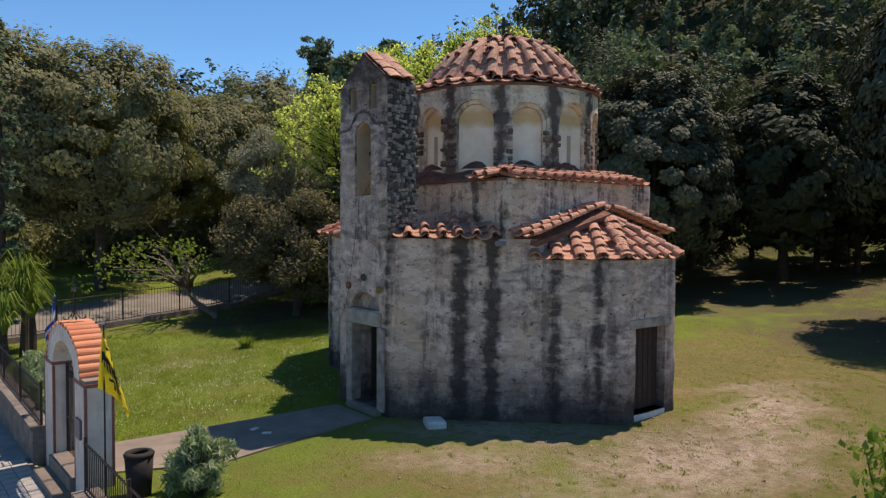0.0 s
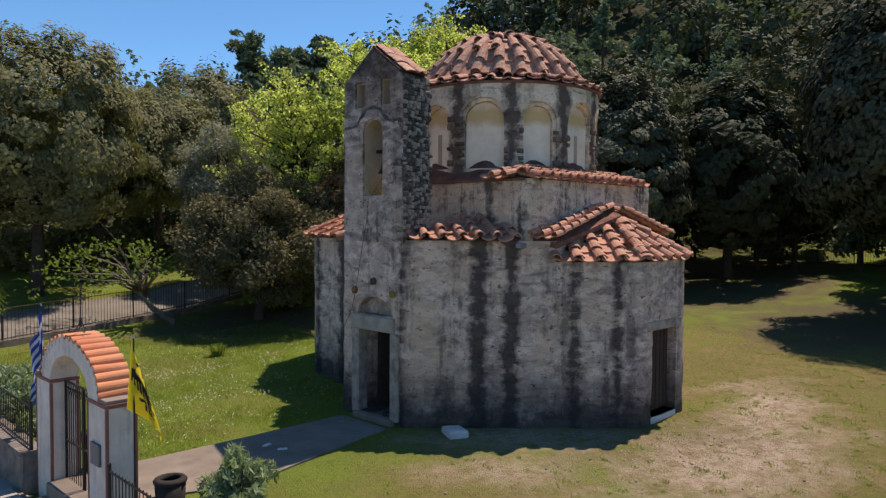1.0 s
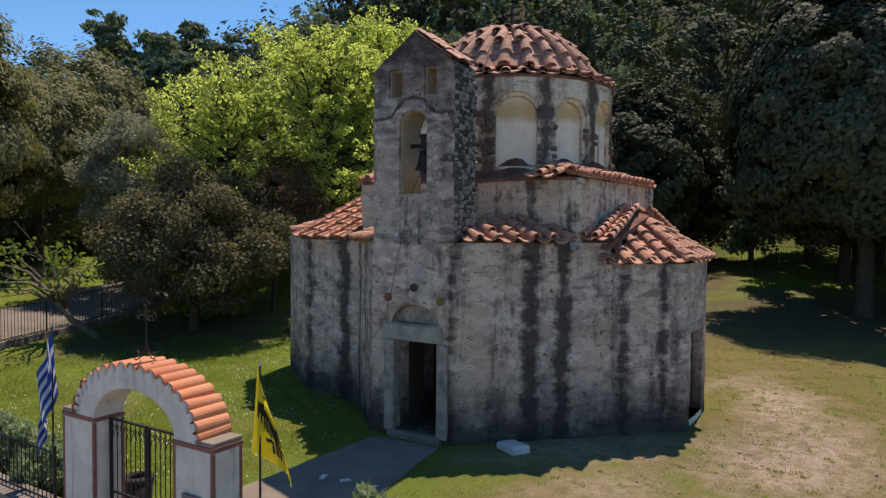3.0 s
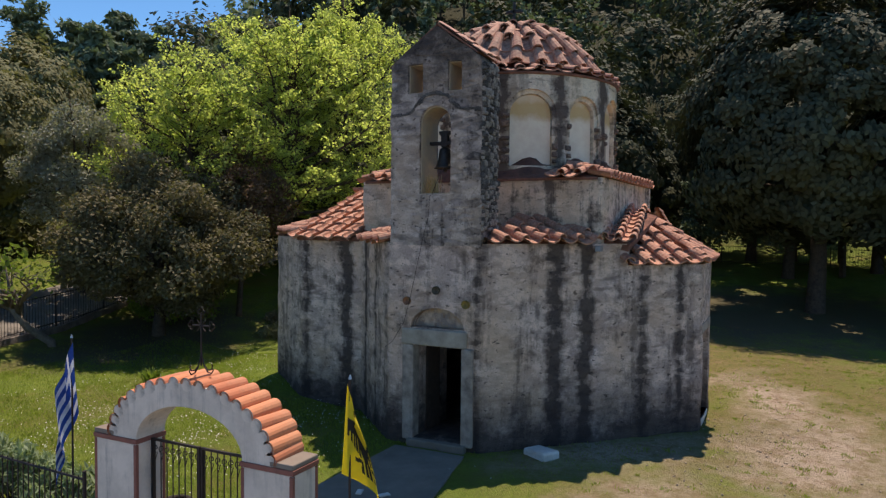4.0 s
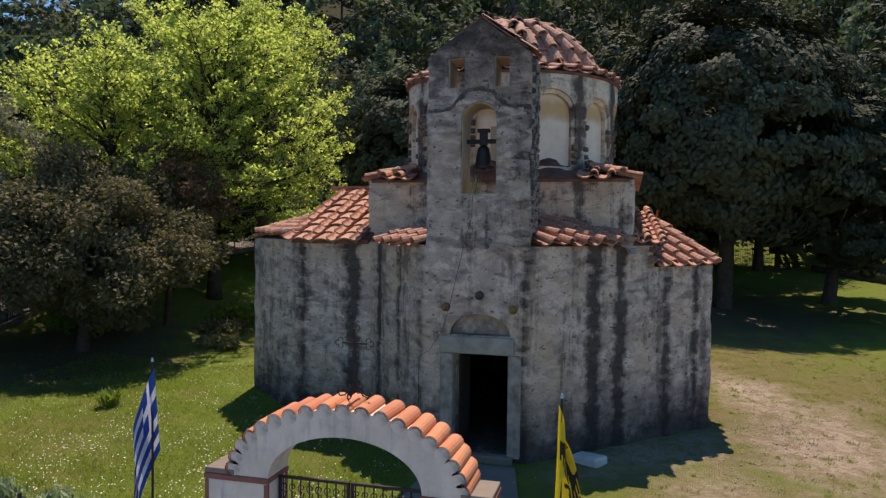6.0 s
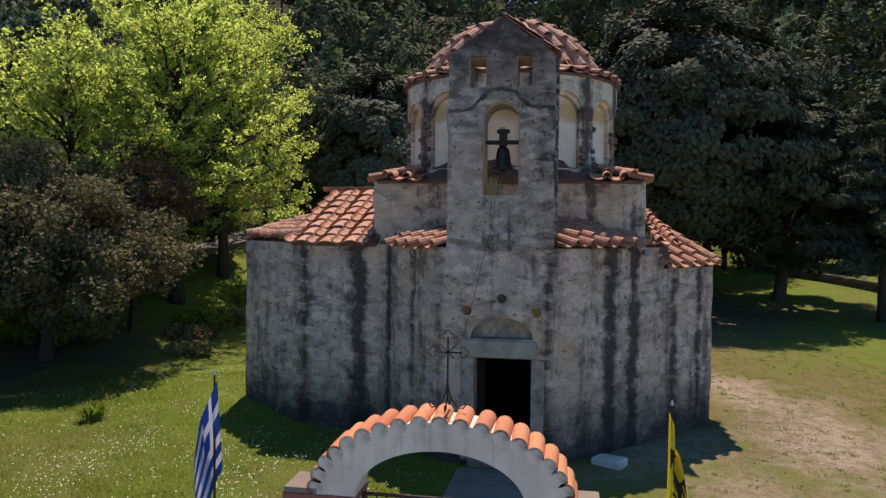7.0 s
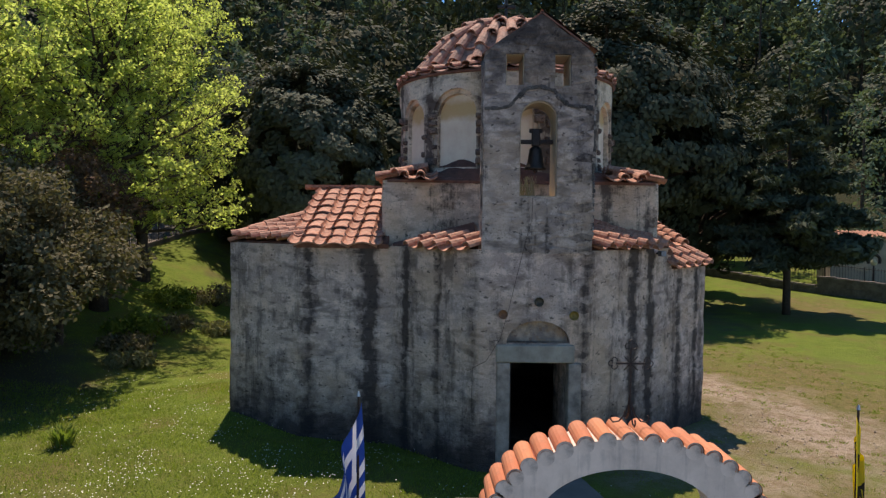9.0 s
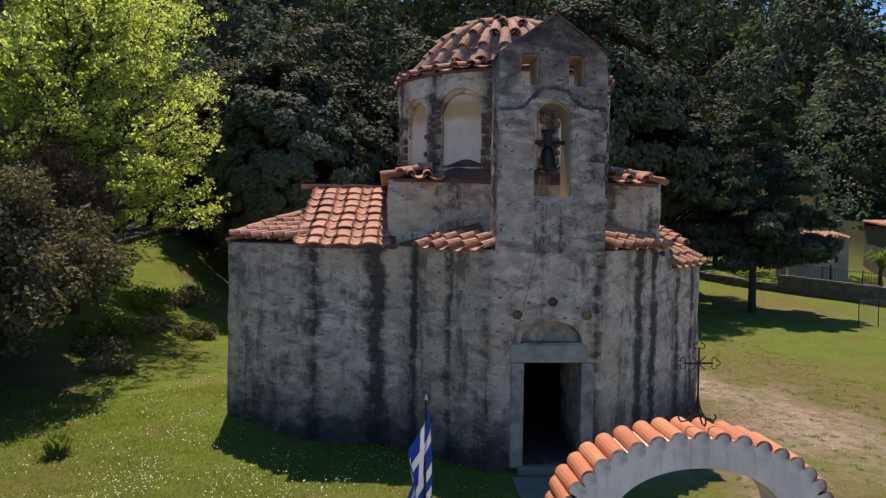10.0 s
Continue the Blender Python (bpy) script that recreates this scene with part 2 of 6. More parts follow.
_c = _w.mix(_w.ramp(_w.noise(2.2, 7, 0.7), (0.35, 0.0), (0.68, 1.0)), (0.68, 0.595, 0.51), (0.50, 0.435, 0.37))
_drip = _w.ramp(_w.math("ADD", _w.noise(7, 5, 0.65, _w.scaled(1, 1, 0.07)), _w.math("MULTIPLY", _w.math("SUBTRACT", _w.noise(2.5, 6, 0.7), 0.5), 0.5)), (0.52, 0.0), (0.70, 0.6))
_w.color(_w.mix(_drip, _c, (0.24, 0.23, 0.215))).bump(_w.noise(14, 5), 0.3, 0.01)
RENDER_WHITE = _w.m
TRIM_RED = mat_plain("red_brown_paint", (0.27, 0.10, 0.075), (0.20, 0.08, 0.06), 5, 0.7, 0.3)
IRON = mat_plain("dark_iron", (0.025, 0.024, 0.026), (0.05, 0.035, 0.03), 12, 0.55, 0.4, 0.6, 0.2)
BRONZE = mat_plain("bell_bronze", (0.06, 0.05, 0.045), (0.03, 0.03, 0.03), 8, 0.5, 0.4, 0.7)
DARKWOOD = mat_plain("dark_wood", (0.07, 0.045, 0.035), (0.04, 0.028, 0.022), 9, 0.75, 0.25)
CONCRETE = mat_plain("concrete", (0.23, 0.19, 0.155), (0.155, 0.128, 0.105), 1.4, 0.9, 0.2, 0, 0.4, 0.01)
DARKSTONE = mat_plain("dark_slate", (0.05, 0.046, 0.05), (0.085, 0.078, 0.078), 6, 0.95, 0.1, 0, 0.6, 0.02)
STONEWALL = mat_plain("rough_stone", (0.25, 0.215, 0.185), (0.12, 0.10, 0.088), 2.5, 0.95, 0.15, 0, 0.8, 0.05)
ASPHALT = mat_plain("street_paving", (0.30, 0.29, 0.275), (0.21, 0.20, 0.19), 1.1, 0.92, 0.2, 0, 0.5, 0.01)
ROAD = mat_plain("dusty_road", (0.20, 0.18, 0.155), (0.13, 0.118, 0.10), 0.8, 0.95, 0.15, 0, 0.5, 0.01)
PLASTIC = mat_plain("black_plastic", (0.022, 0.019, 0.018), (0.038, 0.034, 0.031), 5, 0.8, 0.15, 0, 0.1)
BLUE = mat_plain("blue_cloth", (0.035, 0.12, 0.42), (0.03, 0.10, 0.36), 9, 0.8, 0.2, 0, 0.1)
WHITE = mat_plain("white_cloth", (0.74, 0.76, 0.80), (0.66, 0.68, 0.73), 9, 0.8, 0.2, 0, 0.1)
YELLOW = mat_plain("yellow_cloth", (0.82, 0.68, 0.05), (0.74, 0.60, 0.05), 9, 0.8, 0.2, 0, 0.1)
BLACK = mat_plain("black_print", (0.03, 0.03, 0.03), (0.05, 0.05, 0.04), 9, 0.8, 0.2, 0, 0.1)
BARK = mat_plain("bark", (0.105, 0.080, 0.060), (0.055, 0.042, 0.034), 6, 0.95, 0.1, 0, 0.8, 0.04)
BARK_PALE = mat_plain("pale_bark", (0.24, 0.20, 0.16), (0.13, 0.11, 0.09), 6, 0.95, 0.1, 0, 0.8, 0.04)
LEAF_BRIGHT = mat_leaf("spring_leaf", (0.60, 0.65, 0.26), (0.43, 0.50, 0.18), 0.76)
LEAF_CAROB = mat_leaf("carob_leaf", (0.21, 0.185, 0.105), (0.115, 0.105, 0.06), 0.24)
LEAF_OLIVE = mat_leaf("olive_brown_leaf", (0.255, 0.25, 0.13), (0.17, 0.175, 0.088), 0.3)
LEAF_DARK = mat_leaf("dark_oak_leaf", (0.078, 0.092, 0.052), (0.048, 0.058, 0.035), 0.12)
LEAF_PINE = mat_leaf("pine_needle", (0.19, 0.24, 0.155), (0.12, 0.165, 0.105), 0.25)
LEAF_HOLM = mat_leaf("holm_oak_leaf", (0.13, 0.145, 0.095), (0.08, 0.09, 0.06), 0.1)
# darker copy of the holm leaf; the big oak's shade is in its colour
LEAF_HOLM_SHADED = mat_leaf("laurel_oak_leaf", (0.10, 0.11, 0.068), (0.058, 0.066, 0.042), 0.1)
LEAF_CEDAR = mat_leaf("cedar_needle", (0.10, 0.125, 0.085), (0.06, 0.08, 0.05), 0.15)
LEAF_RUST = mat_leaf("withered_leaf", (0.22, 0.13, 0.085), (0.13, 0.09, 0.055), 0.3)
LEAF_GREY = mat_leaf("silver_olive_leaf", (0.40, 0.40, 0.33), (0.27, 0.28, 0.22), 0.3)
LEAF_OLEANDER = mat_leaf("oleander_leaf", (0.330, 0.396, 0.242), (0.198, 0.275, 0.154), 0.4)
LEAF_GREEN = mat_leaf("fresh_shrub_leaf", (0.22, 0.29, 0.06), (0.13, 0.20, 0.045), 0.45)
GRASS = mat_leaf("grass_blade", (0.28, 0.35, 0.075), (0.19, 0.26, 0.05), 0.6)
PETAL = mat_plain("daisy_petal", (0.8, 0.8, 0.76), (0.75, 0.75, 0.6), 5, 0.8, 0.2, 0, 0)


def mat_ground():
    m = Mat("meadow", 0.95, 0.1)
    x, y, z = m.axis()
    big, mid, fine = m.noise(0.16, 6, 0.62), m.noise(1.1, 6, 0.68), m.noise(16, 6, 0.75)
    grass = m.mix(m.ramp(mid, (0.34, 0.0), (0.64, 1.0)), (0.100, 0.178, 0.020), (0.172, 0.250, 0.036))
    grass = m.mix(m.ramp(fine, (0.36, 0.0), (0.62, 0.6)), grass, (0.155, 0.170, 0.045))
    tuft = m.ramp(m.noise(6.5, 7, 0.75), (0.52, 0.0), (0.64, 0.35))
    grass = m.mix(tuft, grass, (0.040, 0.082, 0.014))
    patch = m.ramp(m.noise(0.42, 8, 0.72), (0.50, 0.0), (0.62, 0.6))
    grass = m.mix(patch, grass, (0.175, 0.140, 0.055))
    dry = m.mix(m.ramp(mid, (0.3, 0.0), (0.7, 1.0)), (0.225, 0.165, 0.080), (0.15, 0.150, 0.048))
    dry = m.mix(m.ramp(m.noise(5.5, 8, 0.76), (0.50, 0.0), (0.62, 0.75)), dry, (0.085, 0.095, 0.028))
    dry = m.mix(m.ramp(m.noise(1.7, 8, 0.74), (0.52, 0.0), (0.64, 0.7)), dry, (0.27, 0.19, 0.11))
    earth = m.mix(m.ramp(fine, (0.3, 0.0), (0.65, 1.0)), (0.32, 0.255, 0.195), (0.48, 0.40, 0.32))
    earth = m.mix(m.ramp(m.noise(2.3, 8, 0.75), (0.47, 0.0), (0.62, 0.75)), earth, (0.20, 0.125, 0.075))
    earth = m.mix(m.ramp(m.noise(9.0, 8, 0.78), (0.54, 0.0), (0.66, 0.6)), earth, (0.43, 0.375, 0.30))
    earth = m.mix(m.ramp(m.noise(4.1, 8, 0.78), (0.55, 0.0), (0.70, 0.45)), earth, (0.10, 0.085, 0.045))
    earth = m.mix(m.ramp(m.noise(5, 5, 0.7), (0.52, 0.0), (0.66, 0.8)), earth, (0.19, 0.165, 0.07))

    def blob(cx, cy, rx, ry, ang, lo, hi, top):
        c, s = math.cos(radians(ang)), math.sin(radians(ang))
        dx, dy = m.math("SUBTRACT", x, cx), m.math("SUBTRACT", y, cy)
        u = m.math("DIVIDE", m.math("ADD", m.math("MULTIPLY", dx, c), m.math("MULTIPLY", dy, s)), rx)
        v = m.math("DIVIDE", m.math("SUBTRACT", m.math("MULTIPLY", dy, c), m.math("MULTIPLY", dx, s)), ry)
        d = m.math("SQRT", m.math("ADD", m.math("MULTIPLY", u, u), m.math("MULTIPLY", v, v)))
        d = m.math("ADD", d, m.math("MULTIPLY", m.math("SUBTRACT", m.noise(0.55, 7, 0.7), 0.5), 1.5))
        return m.ramp(d, (lo, top), (hi, 0.0))

    drymask = m.math("MAXIMUM", blob(16, 6.5, 9, 6.5, -10, 0.45, 1.1, 0.9), m.math("MAXIMUM", blob(24, 10.5, 12, 7.0, 0, 0.5, 1.15, 0.92), m.math("MAXIMUM", blob(34, -3.5, 6.0, 4.5, 0, 0.4, 1.1, 0.9), m.math("MAXIMUM", blob(8.5, 24, 4, 2.2, 20, 0.2, 0.9, 0.5), blob(8.8, 10.2, 3.6, 2.6, -35, 0.3, 1.0, 0.85)))))
    col = m.mix(drymask, grass, dry)
    bare = m.math("MAXIMUM", blob(13.5, 7.8, 5.6, 2.5, -8, 0.25, 0.95, 1.0), m.math("MAXIMUM", blob(17.5, 8.6, 4.5, 1.7, 10, 0.2, 0.9, 0.95), m.math("MAXIMUM", m.math("MAXIMUM", blob(9.5, 10.3, 2.6, 1.5, -35, 0.2, 0.9, 0.7), blob(20.0, 10.0, 3.2, 0.9, -25, 0.2, 0.9, 0.6)), blob(11.2, 11.6, 3.4, 1.3, -43, 0.3, 1.0, 0.9))))
    col = m.mix(bare, col, earth)
    far = m.ramp(big, (0.45, 0.0), (0.7, 0.35))
    col = m.mix(far, col, (0.10, 0.095, 0.035))
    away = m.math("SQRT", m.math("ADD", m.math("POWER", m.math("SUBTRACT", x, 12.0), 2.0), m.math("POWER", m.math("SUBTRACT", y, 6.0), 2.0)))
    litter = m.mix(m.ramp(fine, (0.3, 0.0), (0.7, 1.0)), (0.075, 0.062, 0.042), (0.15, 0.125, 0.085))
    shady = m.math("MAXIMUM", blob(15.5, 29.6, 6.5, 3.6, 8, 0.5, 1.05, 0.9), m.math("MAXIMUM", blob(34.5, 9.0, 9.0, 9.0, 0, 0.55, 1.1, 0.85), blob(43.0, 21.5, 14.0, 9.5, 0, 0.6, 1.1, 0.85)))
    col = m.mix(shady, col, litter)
    # past 42 to 50 m the ground colour is darkened to pass for woods
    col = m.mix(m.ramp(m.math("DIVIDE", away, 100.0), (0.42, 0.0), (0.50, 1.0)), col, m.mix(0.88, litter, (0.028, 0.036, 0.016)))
    col = m.mix(1.0, col, (0.9, 0.88, 0.86), "MULTIPLY")
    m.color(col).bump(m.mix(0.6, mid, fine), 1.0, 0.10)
    return m.m


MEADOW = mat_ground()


# ---- mesh tools ----
def part(name, bm, material, parent=None, label="", smooth=False):
    """Links a bmesh as one mesh object, under its parent where there is one."""
    me = bpy.data.meshes.new(name)
    bm.to_mesh(me)
    bm.free()
    for mt in material if isinstance(material, (list, tuple)) else (material,):
        me.materials.append(mt)
    if smooth:
        me.polygons.foreach_set("use_smooth", [True] * len(me.polygons))
    ob = new(name, me)
    ob.parent = parent
    return tagged(ob, label)


def thing(name, label, category, group="", at=(0, 0, 0)):
    ob = new(name)
    ob.empty_display_size = 0.2
    ob.location = at
    return tagged(ob, label, category, group)


def box(bm, x0, x1, y0, y1, z0, z1, bevel=0.0, m=None):
    r = bmesh.ops.create_cube(bm, size=1)
    bmesh.ops.transform(bm, matrix=Matrix.Translation(((x0 + x1) / 2, (y0 + y1) / 2, (z0 + z1) / 2)) @ Matrix.Diagonal((x1 - x0, y1 - y0, z1 - z0, 1)), verts=r["verts"])
    if bevel:
        es = list({e for v in r["verts"] for e in v.link_edges})
        b = bmesh.ops.bevel(bm, geom=es, offset=bevel, segments=2, affect="EDGES", profile=0.5)
        vs = list({v for f in b["faces"] for v in f.verts} | {v for v in r["verts"] if v.is_valid})
    else:
        vs = r["verts"]
    if m is not None:
        bmesh.ops.transform(bm, matrix=m, verts=vs)
    return vs


def tube(bm, pts, radii, sides=6, cap=True):
    """A tapered tube along points."""
    pts = [Vector(p) for p in pts]
    radii = radii if isinstance(radii, (list, tuple)) else [radii] * len(pts)
    rings, up = [], None
    for i, p in enumerate(pts):
        d = (pts[min(i + 1, len(pts) - 1)] - pts[max(i - 1, 0)]).normalized()
        if up is None:
            up = d.orthogonal().normalized()
        up = (up - d * up.dot(d)).normalized()
        side = d.cross(up)
        rings.append([bm.verts.new(p + (up * math.cos(a) + side * math.sin(a)) * radii[i]) for a in (2 * math.pi * k / sides for k in range(sides))])
    for a, b in zip(rings, rings[1:]):
        for k in range(sides):
            bm.faces.new((a[k], a[(k + 1) % sides], b[(k + 1) % sides], b[k]))
    if cap:
        bm.faces.new(rings[0][::-1])
        bm.faces.new(rings[-1])


def lathe(bm, profile, sides=24, at=(0, 0, 0)):
    rings = []
    for r, z in profile:
        if r < 1e-4:
            rings.append([bm.verts.new((at[0], at[1], at[2] + z))])
        else:
            rings.append([bm.verts.new((at[0] + r * math.cos(2 * math.pi * k / sides), at[1] + r * math.sin(2 * math.pi * k / sides), at[2] + z)) for k in range(sides)])
    for a, b in zip(rings, rings[1:]):
        for k in range(sides):
            j = (k + 1) % sides
            if len(a) == 1 and len(b) > 1:
                bm.faces.new((a[0], b[j], b[k]))
            elif len(b) == 1 and len(a) > 1:
                bm.faces.new((a[k], a[j], b[0]))
            elif len(a) > 1:
                bm.faces.new((a[k], a[j], b[j], b[k]))


def rough_prism(poly, w0, w1, place, step=0.3, jitter=0.02, rnd=0.08, freq=1.3):
    """A solid over a 2D outline, from w0 to w1, with softened corners and an uneven face. place maps (u, v, w) to the world."""
    soft, n = [], len(poly)
    for i in range(n):
        p, a, b = Vector(poly[i]), Vector(poly[i - 1]), Vector(poly[(i + 1) % n])
        if rnd:
            pa, pb = p + (a - p).normalized() * rnd, p + (b - p).normalized() * rnd
            soft += [pa, (p * 2 + pa + pb) / 4, pb]
        else:
            soft.append(p)
    out = []
    for i, p in enumerate(soft):
        q = soft[(i + 1) % len(soft)]
        k = max(1, round((q - p).length / step))
        out += [p.lerp(q, j / k) for j in range(k)]
    rows = max(1, round((w1 - w0) / step))
    bm = bmesh.new()
    rings = []
    cx, cy = sum(p.x for p in out) / len(out), sum(p.y for p in out) / len(out)
    for r in range(rows + 1):
        w = w0 + (w1 - w0) * r / rows
        ring = []
        for i, p in enumerate(out):
            t = (out[(i + 1) % len(out)] - out[i - 1]).normalized()
            nrm = Vector((t.y, -t.x))
            at = Vector(place(p.x, p.y, w))
            d = jitter * (noise.noise(at * freq) + 0.7 * noise.noise(at * freq * 3.1))
            q = p + nrm * d
            ring.append(bm.verts.new(place(q.x, q.y, w)))
        rings.append(ring)
    m = len(out)
    for a, b in zip(rings, rings[1:]):
        for k in range(m):
            bm.faces.new((a[k], a[(k + 1) % m], b[(k + 1) % m], b[k]))
    bm.faces.new(rings[0][::-1])
    bm.faces.new(rings[-1])
    bmesh.ops.recalc_face_normals(bm, faces=bm.faces)
    return bm


def carve(ob, cutters):
    """Takes the cutters' volumes out of ob's mesh for good."""
    mods = []
    for c in cutters:
        md = ob.modifiers.new("cut", "BOOLEAN")
        md.operation, md.object, md.solver = "DIFFERENCE", c, "EXACT"
        mods.append(md)
    dg = bpy.context.evaluated_depsgraph_get()
    me = bpy.data.meshes.new_from_object(ob.evaluated_get(dg))
    ob.modifiers.clear()
    old = ob.data
    ob.data = me
    me.name = old.name
    bpy.data.meshes.remove(old)
    for c in cutters:
        d = c.data
        bpy.data.objects.remove(c)
        bpy.data.meshes.remove(d)


def cutter_outline(outline, d0, d1, place):
    """A plain prism over an outline in (u, v), from depth d0 to d1."""
    bm = bmesh.new()
    a = [bm.verts.new(place(u, v, d0)) for u, v in outline]
    b = [bm.verts.new(place(u, v, d1)) for u, v in outline]
    k = len(a)
    for i in range(k):
        bm.faces.new((a[i], a[(i + 1) % k], b[(i + 1) % k], b[i]))
    bm.faces.new(a[::-1])
    bm.faces.new(b)
    bmesh.ops.recalc_face_normals(bm, faces=bm.faces)
    return bm


def arch_outline(u, half, v0, spring, rise, k=12, sag=None):
    """A round-headed outline: straight to the spring, then an arc of that rise."""
    pts = [(u - half, v0), (u + half, v0)] if spring > v0 + 0.01 else []
    pts += [(u + half * math.cos(math.pi * i / k), spring + rise * math.sin(math.pi * i / k)) for i in range(k + 1)]
    return pts


def temp(bm):
    return part("cutter", bm, MASONRY)


# ---- terrain ----
def smooth01(a, b, v):
    t = np.clip((v - a) / (b - a), 0, 1)
    return t * t * (3 - 2 * t)


STREET = -0.45


def gz(x, y):
    """Height of the ground."""
    x, y = np.asarray(x, float), np.asarray(y, float)
    z = 0.38 * np.exp(-((x - 14.5) ** 2 / 14 + (y - 22.0) ** 2 / 7))
    z = z + 0.05 * np.sin(x * 0.45 + 1.3) * np.cos(y * 0.38) * smooth01(17, 24, np.hypot(x - 10, y - 13))
    z = z - 0.12 * np.exp(-((x - 12.5) ** 2 / 12 + (y - 8.0) ** 2 / 5))
    z = z + 0.030 * np.clip(x - 22, 0, 30) + 0.075 * np.clip(x - 35, 0, 25)
    z = z + 0.09 * np.clip(y - 26.5, 0, 35) + 0.11 * np.clip(x - 14, 0, 25) * smooth01(24.5, 31, y)
    dx, dy = x - 0.0, y - 8.0
    r, b = np.hypot(dx, dy), np.degrees(np.arctan2(dx, dy))
    w = smooth01(34, 62, b) * (1 - smooth01(108, 140, b))
    z = z + w * 0.44 * np.clip(r - 56, 0, 110) + 0.10 * np.clip(r - 90, 0, 300) * smooth01(-180, 20, b)
    z = np.where((x < 3.1) & (np.abs(y) < 200), STREET, z)
    return z


def ground_z(x, y):
    return float(gz(x, y))


axx = np.concatenate([[-1500, -600, -250, -120, -70, -40, -25, -15, -8, -2, 3.09], np.arange(3.11, 42, 0.5), np.arange(42, 160, 4), [200, 300, 600, 1500]])
axy = np.concatenate([[-1500, -600, -250, -150], np.arange(-120, -12, 5), np.arange(-12, 46, 0.5), np.arange(46, 200, 5), [300, 600, 1500]])
gx, gy = np.meshgrid(axx, axy)
vz = gz(gx, gy)
near = (gx > 3.5) & (gx < 40) & (gy > -12) & (gy < 45)
vz = vz + np.where(near, 0.02 * np.sin(gx * 5.1 + 2 * np.sin(gy * 1.7)) * np.cos(gy * 4.3), 0)
me = bpy.data.meshes.new("ground")
nx, ny = len(axx), len(axy)
idx = np.arange(nx * ny).reshape(ny, nx)
quads = np.stack([idx[:-1, :-1], idx[:-1, 1:], idx[1:, 1:], idx[1:, :-1]], -1).reshape(-1, 4)
me.from_pydata(np.stack([gx, gy, vz], -1).reshape(-1, 3).tolist(), [], quads.tolist())
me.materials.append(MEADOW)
me.polygons.foreach_set("use_smooth", [True] * len(me.polygons))
ground = tagged(new("ground", me), "meadow of short grass with worn bare earth", "ground", kind="structure")


# ---- church ----
CX, CY = 14.9, 15.0
DX, DY = 14.72, 15.13
church = thing("church", "weathered stone chapel with tiled dome and bell gable", "church", at=(0, 0, 0))
XYZ = lambda u, v, w: (u, v, w)

# lower walls, one storey, eight-sided with a wider north arm
LOWER = [(9.74, 16.05), (9.80, 13.92), (11.75, 12.02), (13.86, 10.10), (15.96, 10.10), (18.0, 12.1), (20.1, 14.0), (20.1, 16.0), (18.3, 17.8),
         (18.3, 19.9), (16.9, 21.75), (13.0, 21.75), (11.62, 19.85), (11.45, 17.85)]
lower = part("lower_wall", rough_prism(LOWER, -0.5, 4.32, XYZ, 0.22, 0.03, 0.10), MASONRY, church)
west = lambda u, v, w: (w, u, v)
south = lambda u, v, w: (u, w, v)
cuts = [
    temp(rough_prism([(CX + 3.6 * math.cos(a * math.pi / 8), CY + 3.6 * math.sin(a * math.pi / 8)) for a in range(16)], 0.12, 3.9, XYZ, 5, 0, 0)),
    temp(cutter_outline([(14.31, 0.16), (15.44, 0.16), (15.44, 2.15), (14.31, 2.15)], 9.0, 12.5, west)),
    temp(cutter_outline([(14.35, 0.16), (15.40, 0.16), (15.40, 2.75), (14.35, 2.75)], 10.25, 12.5, west)),
    temp(cutter_outline(arch_outline(14.9, 0.62, 2.52, 2.52, 0.44), 9.0, 10.02, west)),
    temp(cutter_outline([(14.28, 0.12), (15.52, 0.12), (15.52, 2.20), (14.28, 2.20)], 9.0, 10.42, south)),
    temp(rough_prism([(11.6, 9.0), (18.3, 9.0), (18.3, 11.7), (12.32, 11.52)], 3.84, 5.0, XYZ, 9, 0, 0)),
]
carve(lower, cuts)

# the crossing
upper = part("crossing_wall", rough_prism([(11.85, 18.08), (11.85, 11.95), (17.50, 11.95), (17.50, 18.08)], 3.9, 5.76, XYZ, 0.22, 0.03, 0.09), MASONRY_UP, church)

# the drum with twelve blind arches
drum = part("drum_wall", rough_prism([(DX + 2.72 * math.cos(2 * math.pi * k / 48), DY + 2.72 * math.sin(2 * math.pi * k / 48)) for k in range(48)], 5.6, 8.24, XYZ, 0.24, 0.018, 0), MASONRY_DRUM, church)
cuts, panels = [], []
for k in range(3, 11):
    a = radians(30 * k)
    half = 0.50 if k % 2 else 0.40
    ca, sa = math.cos(a), math.sin(a)
    radial = lambda u, v, w, ca=ca, sa=sa: (DX + w * ca - u * sa, DY + w * sa + u * ca, v)
    for h, rise, depth in ((half + 0.10, half + 0.10, 2.62), (half, half, 2.50)):
        cuts.append(temp(cutter_outline(arch_outline(0, h, 6.10, 7.30, rise * 0.98), depth, 3.2, radial)))
    panels.append((half - 0.012, radial))
carve(drum, cuts)
for half, radial in panels:
    part("blind_arch", cutter_outline(arch_outline(0, half, 6.11, 7.30, half * 0.97), 2.44, 2.512, radial), NICHE, church, "whitewashed blind arch panel with ochre head")
for half, radial in panels[::3]:
    part("slit_window", cutter_outline([(-0.07, 6.2), (0.07, 6.2), (0.07, 7.02), (-0.07, 7.02)], 2.47, 2.522, radial), OCHRE, church, "narrow walled-up slit window")
bm = bmesh.new()
lathe(bm, [(3.02, 5.70), (2.92, 5.90), (2.76, 6.02), (2.60, 6.16), (2.50, 6.24), (2.48, 5.6)], 96, (DX, DY, 0))
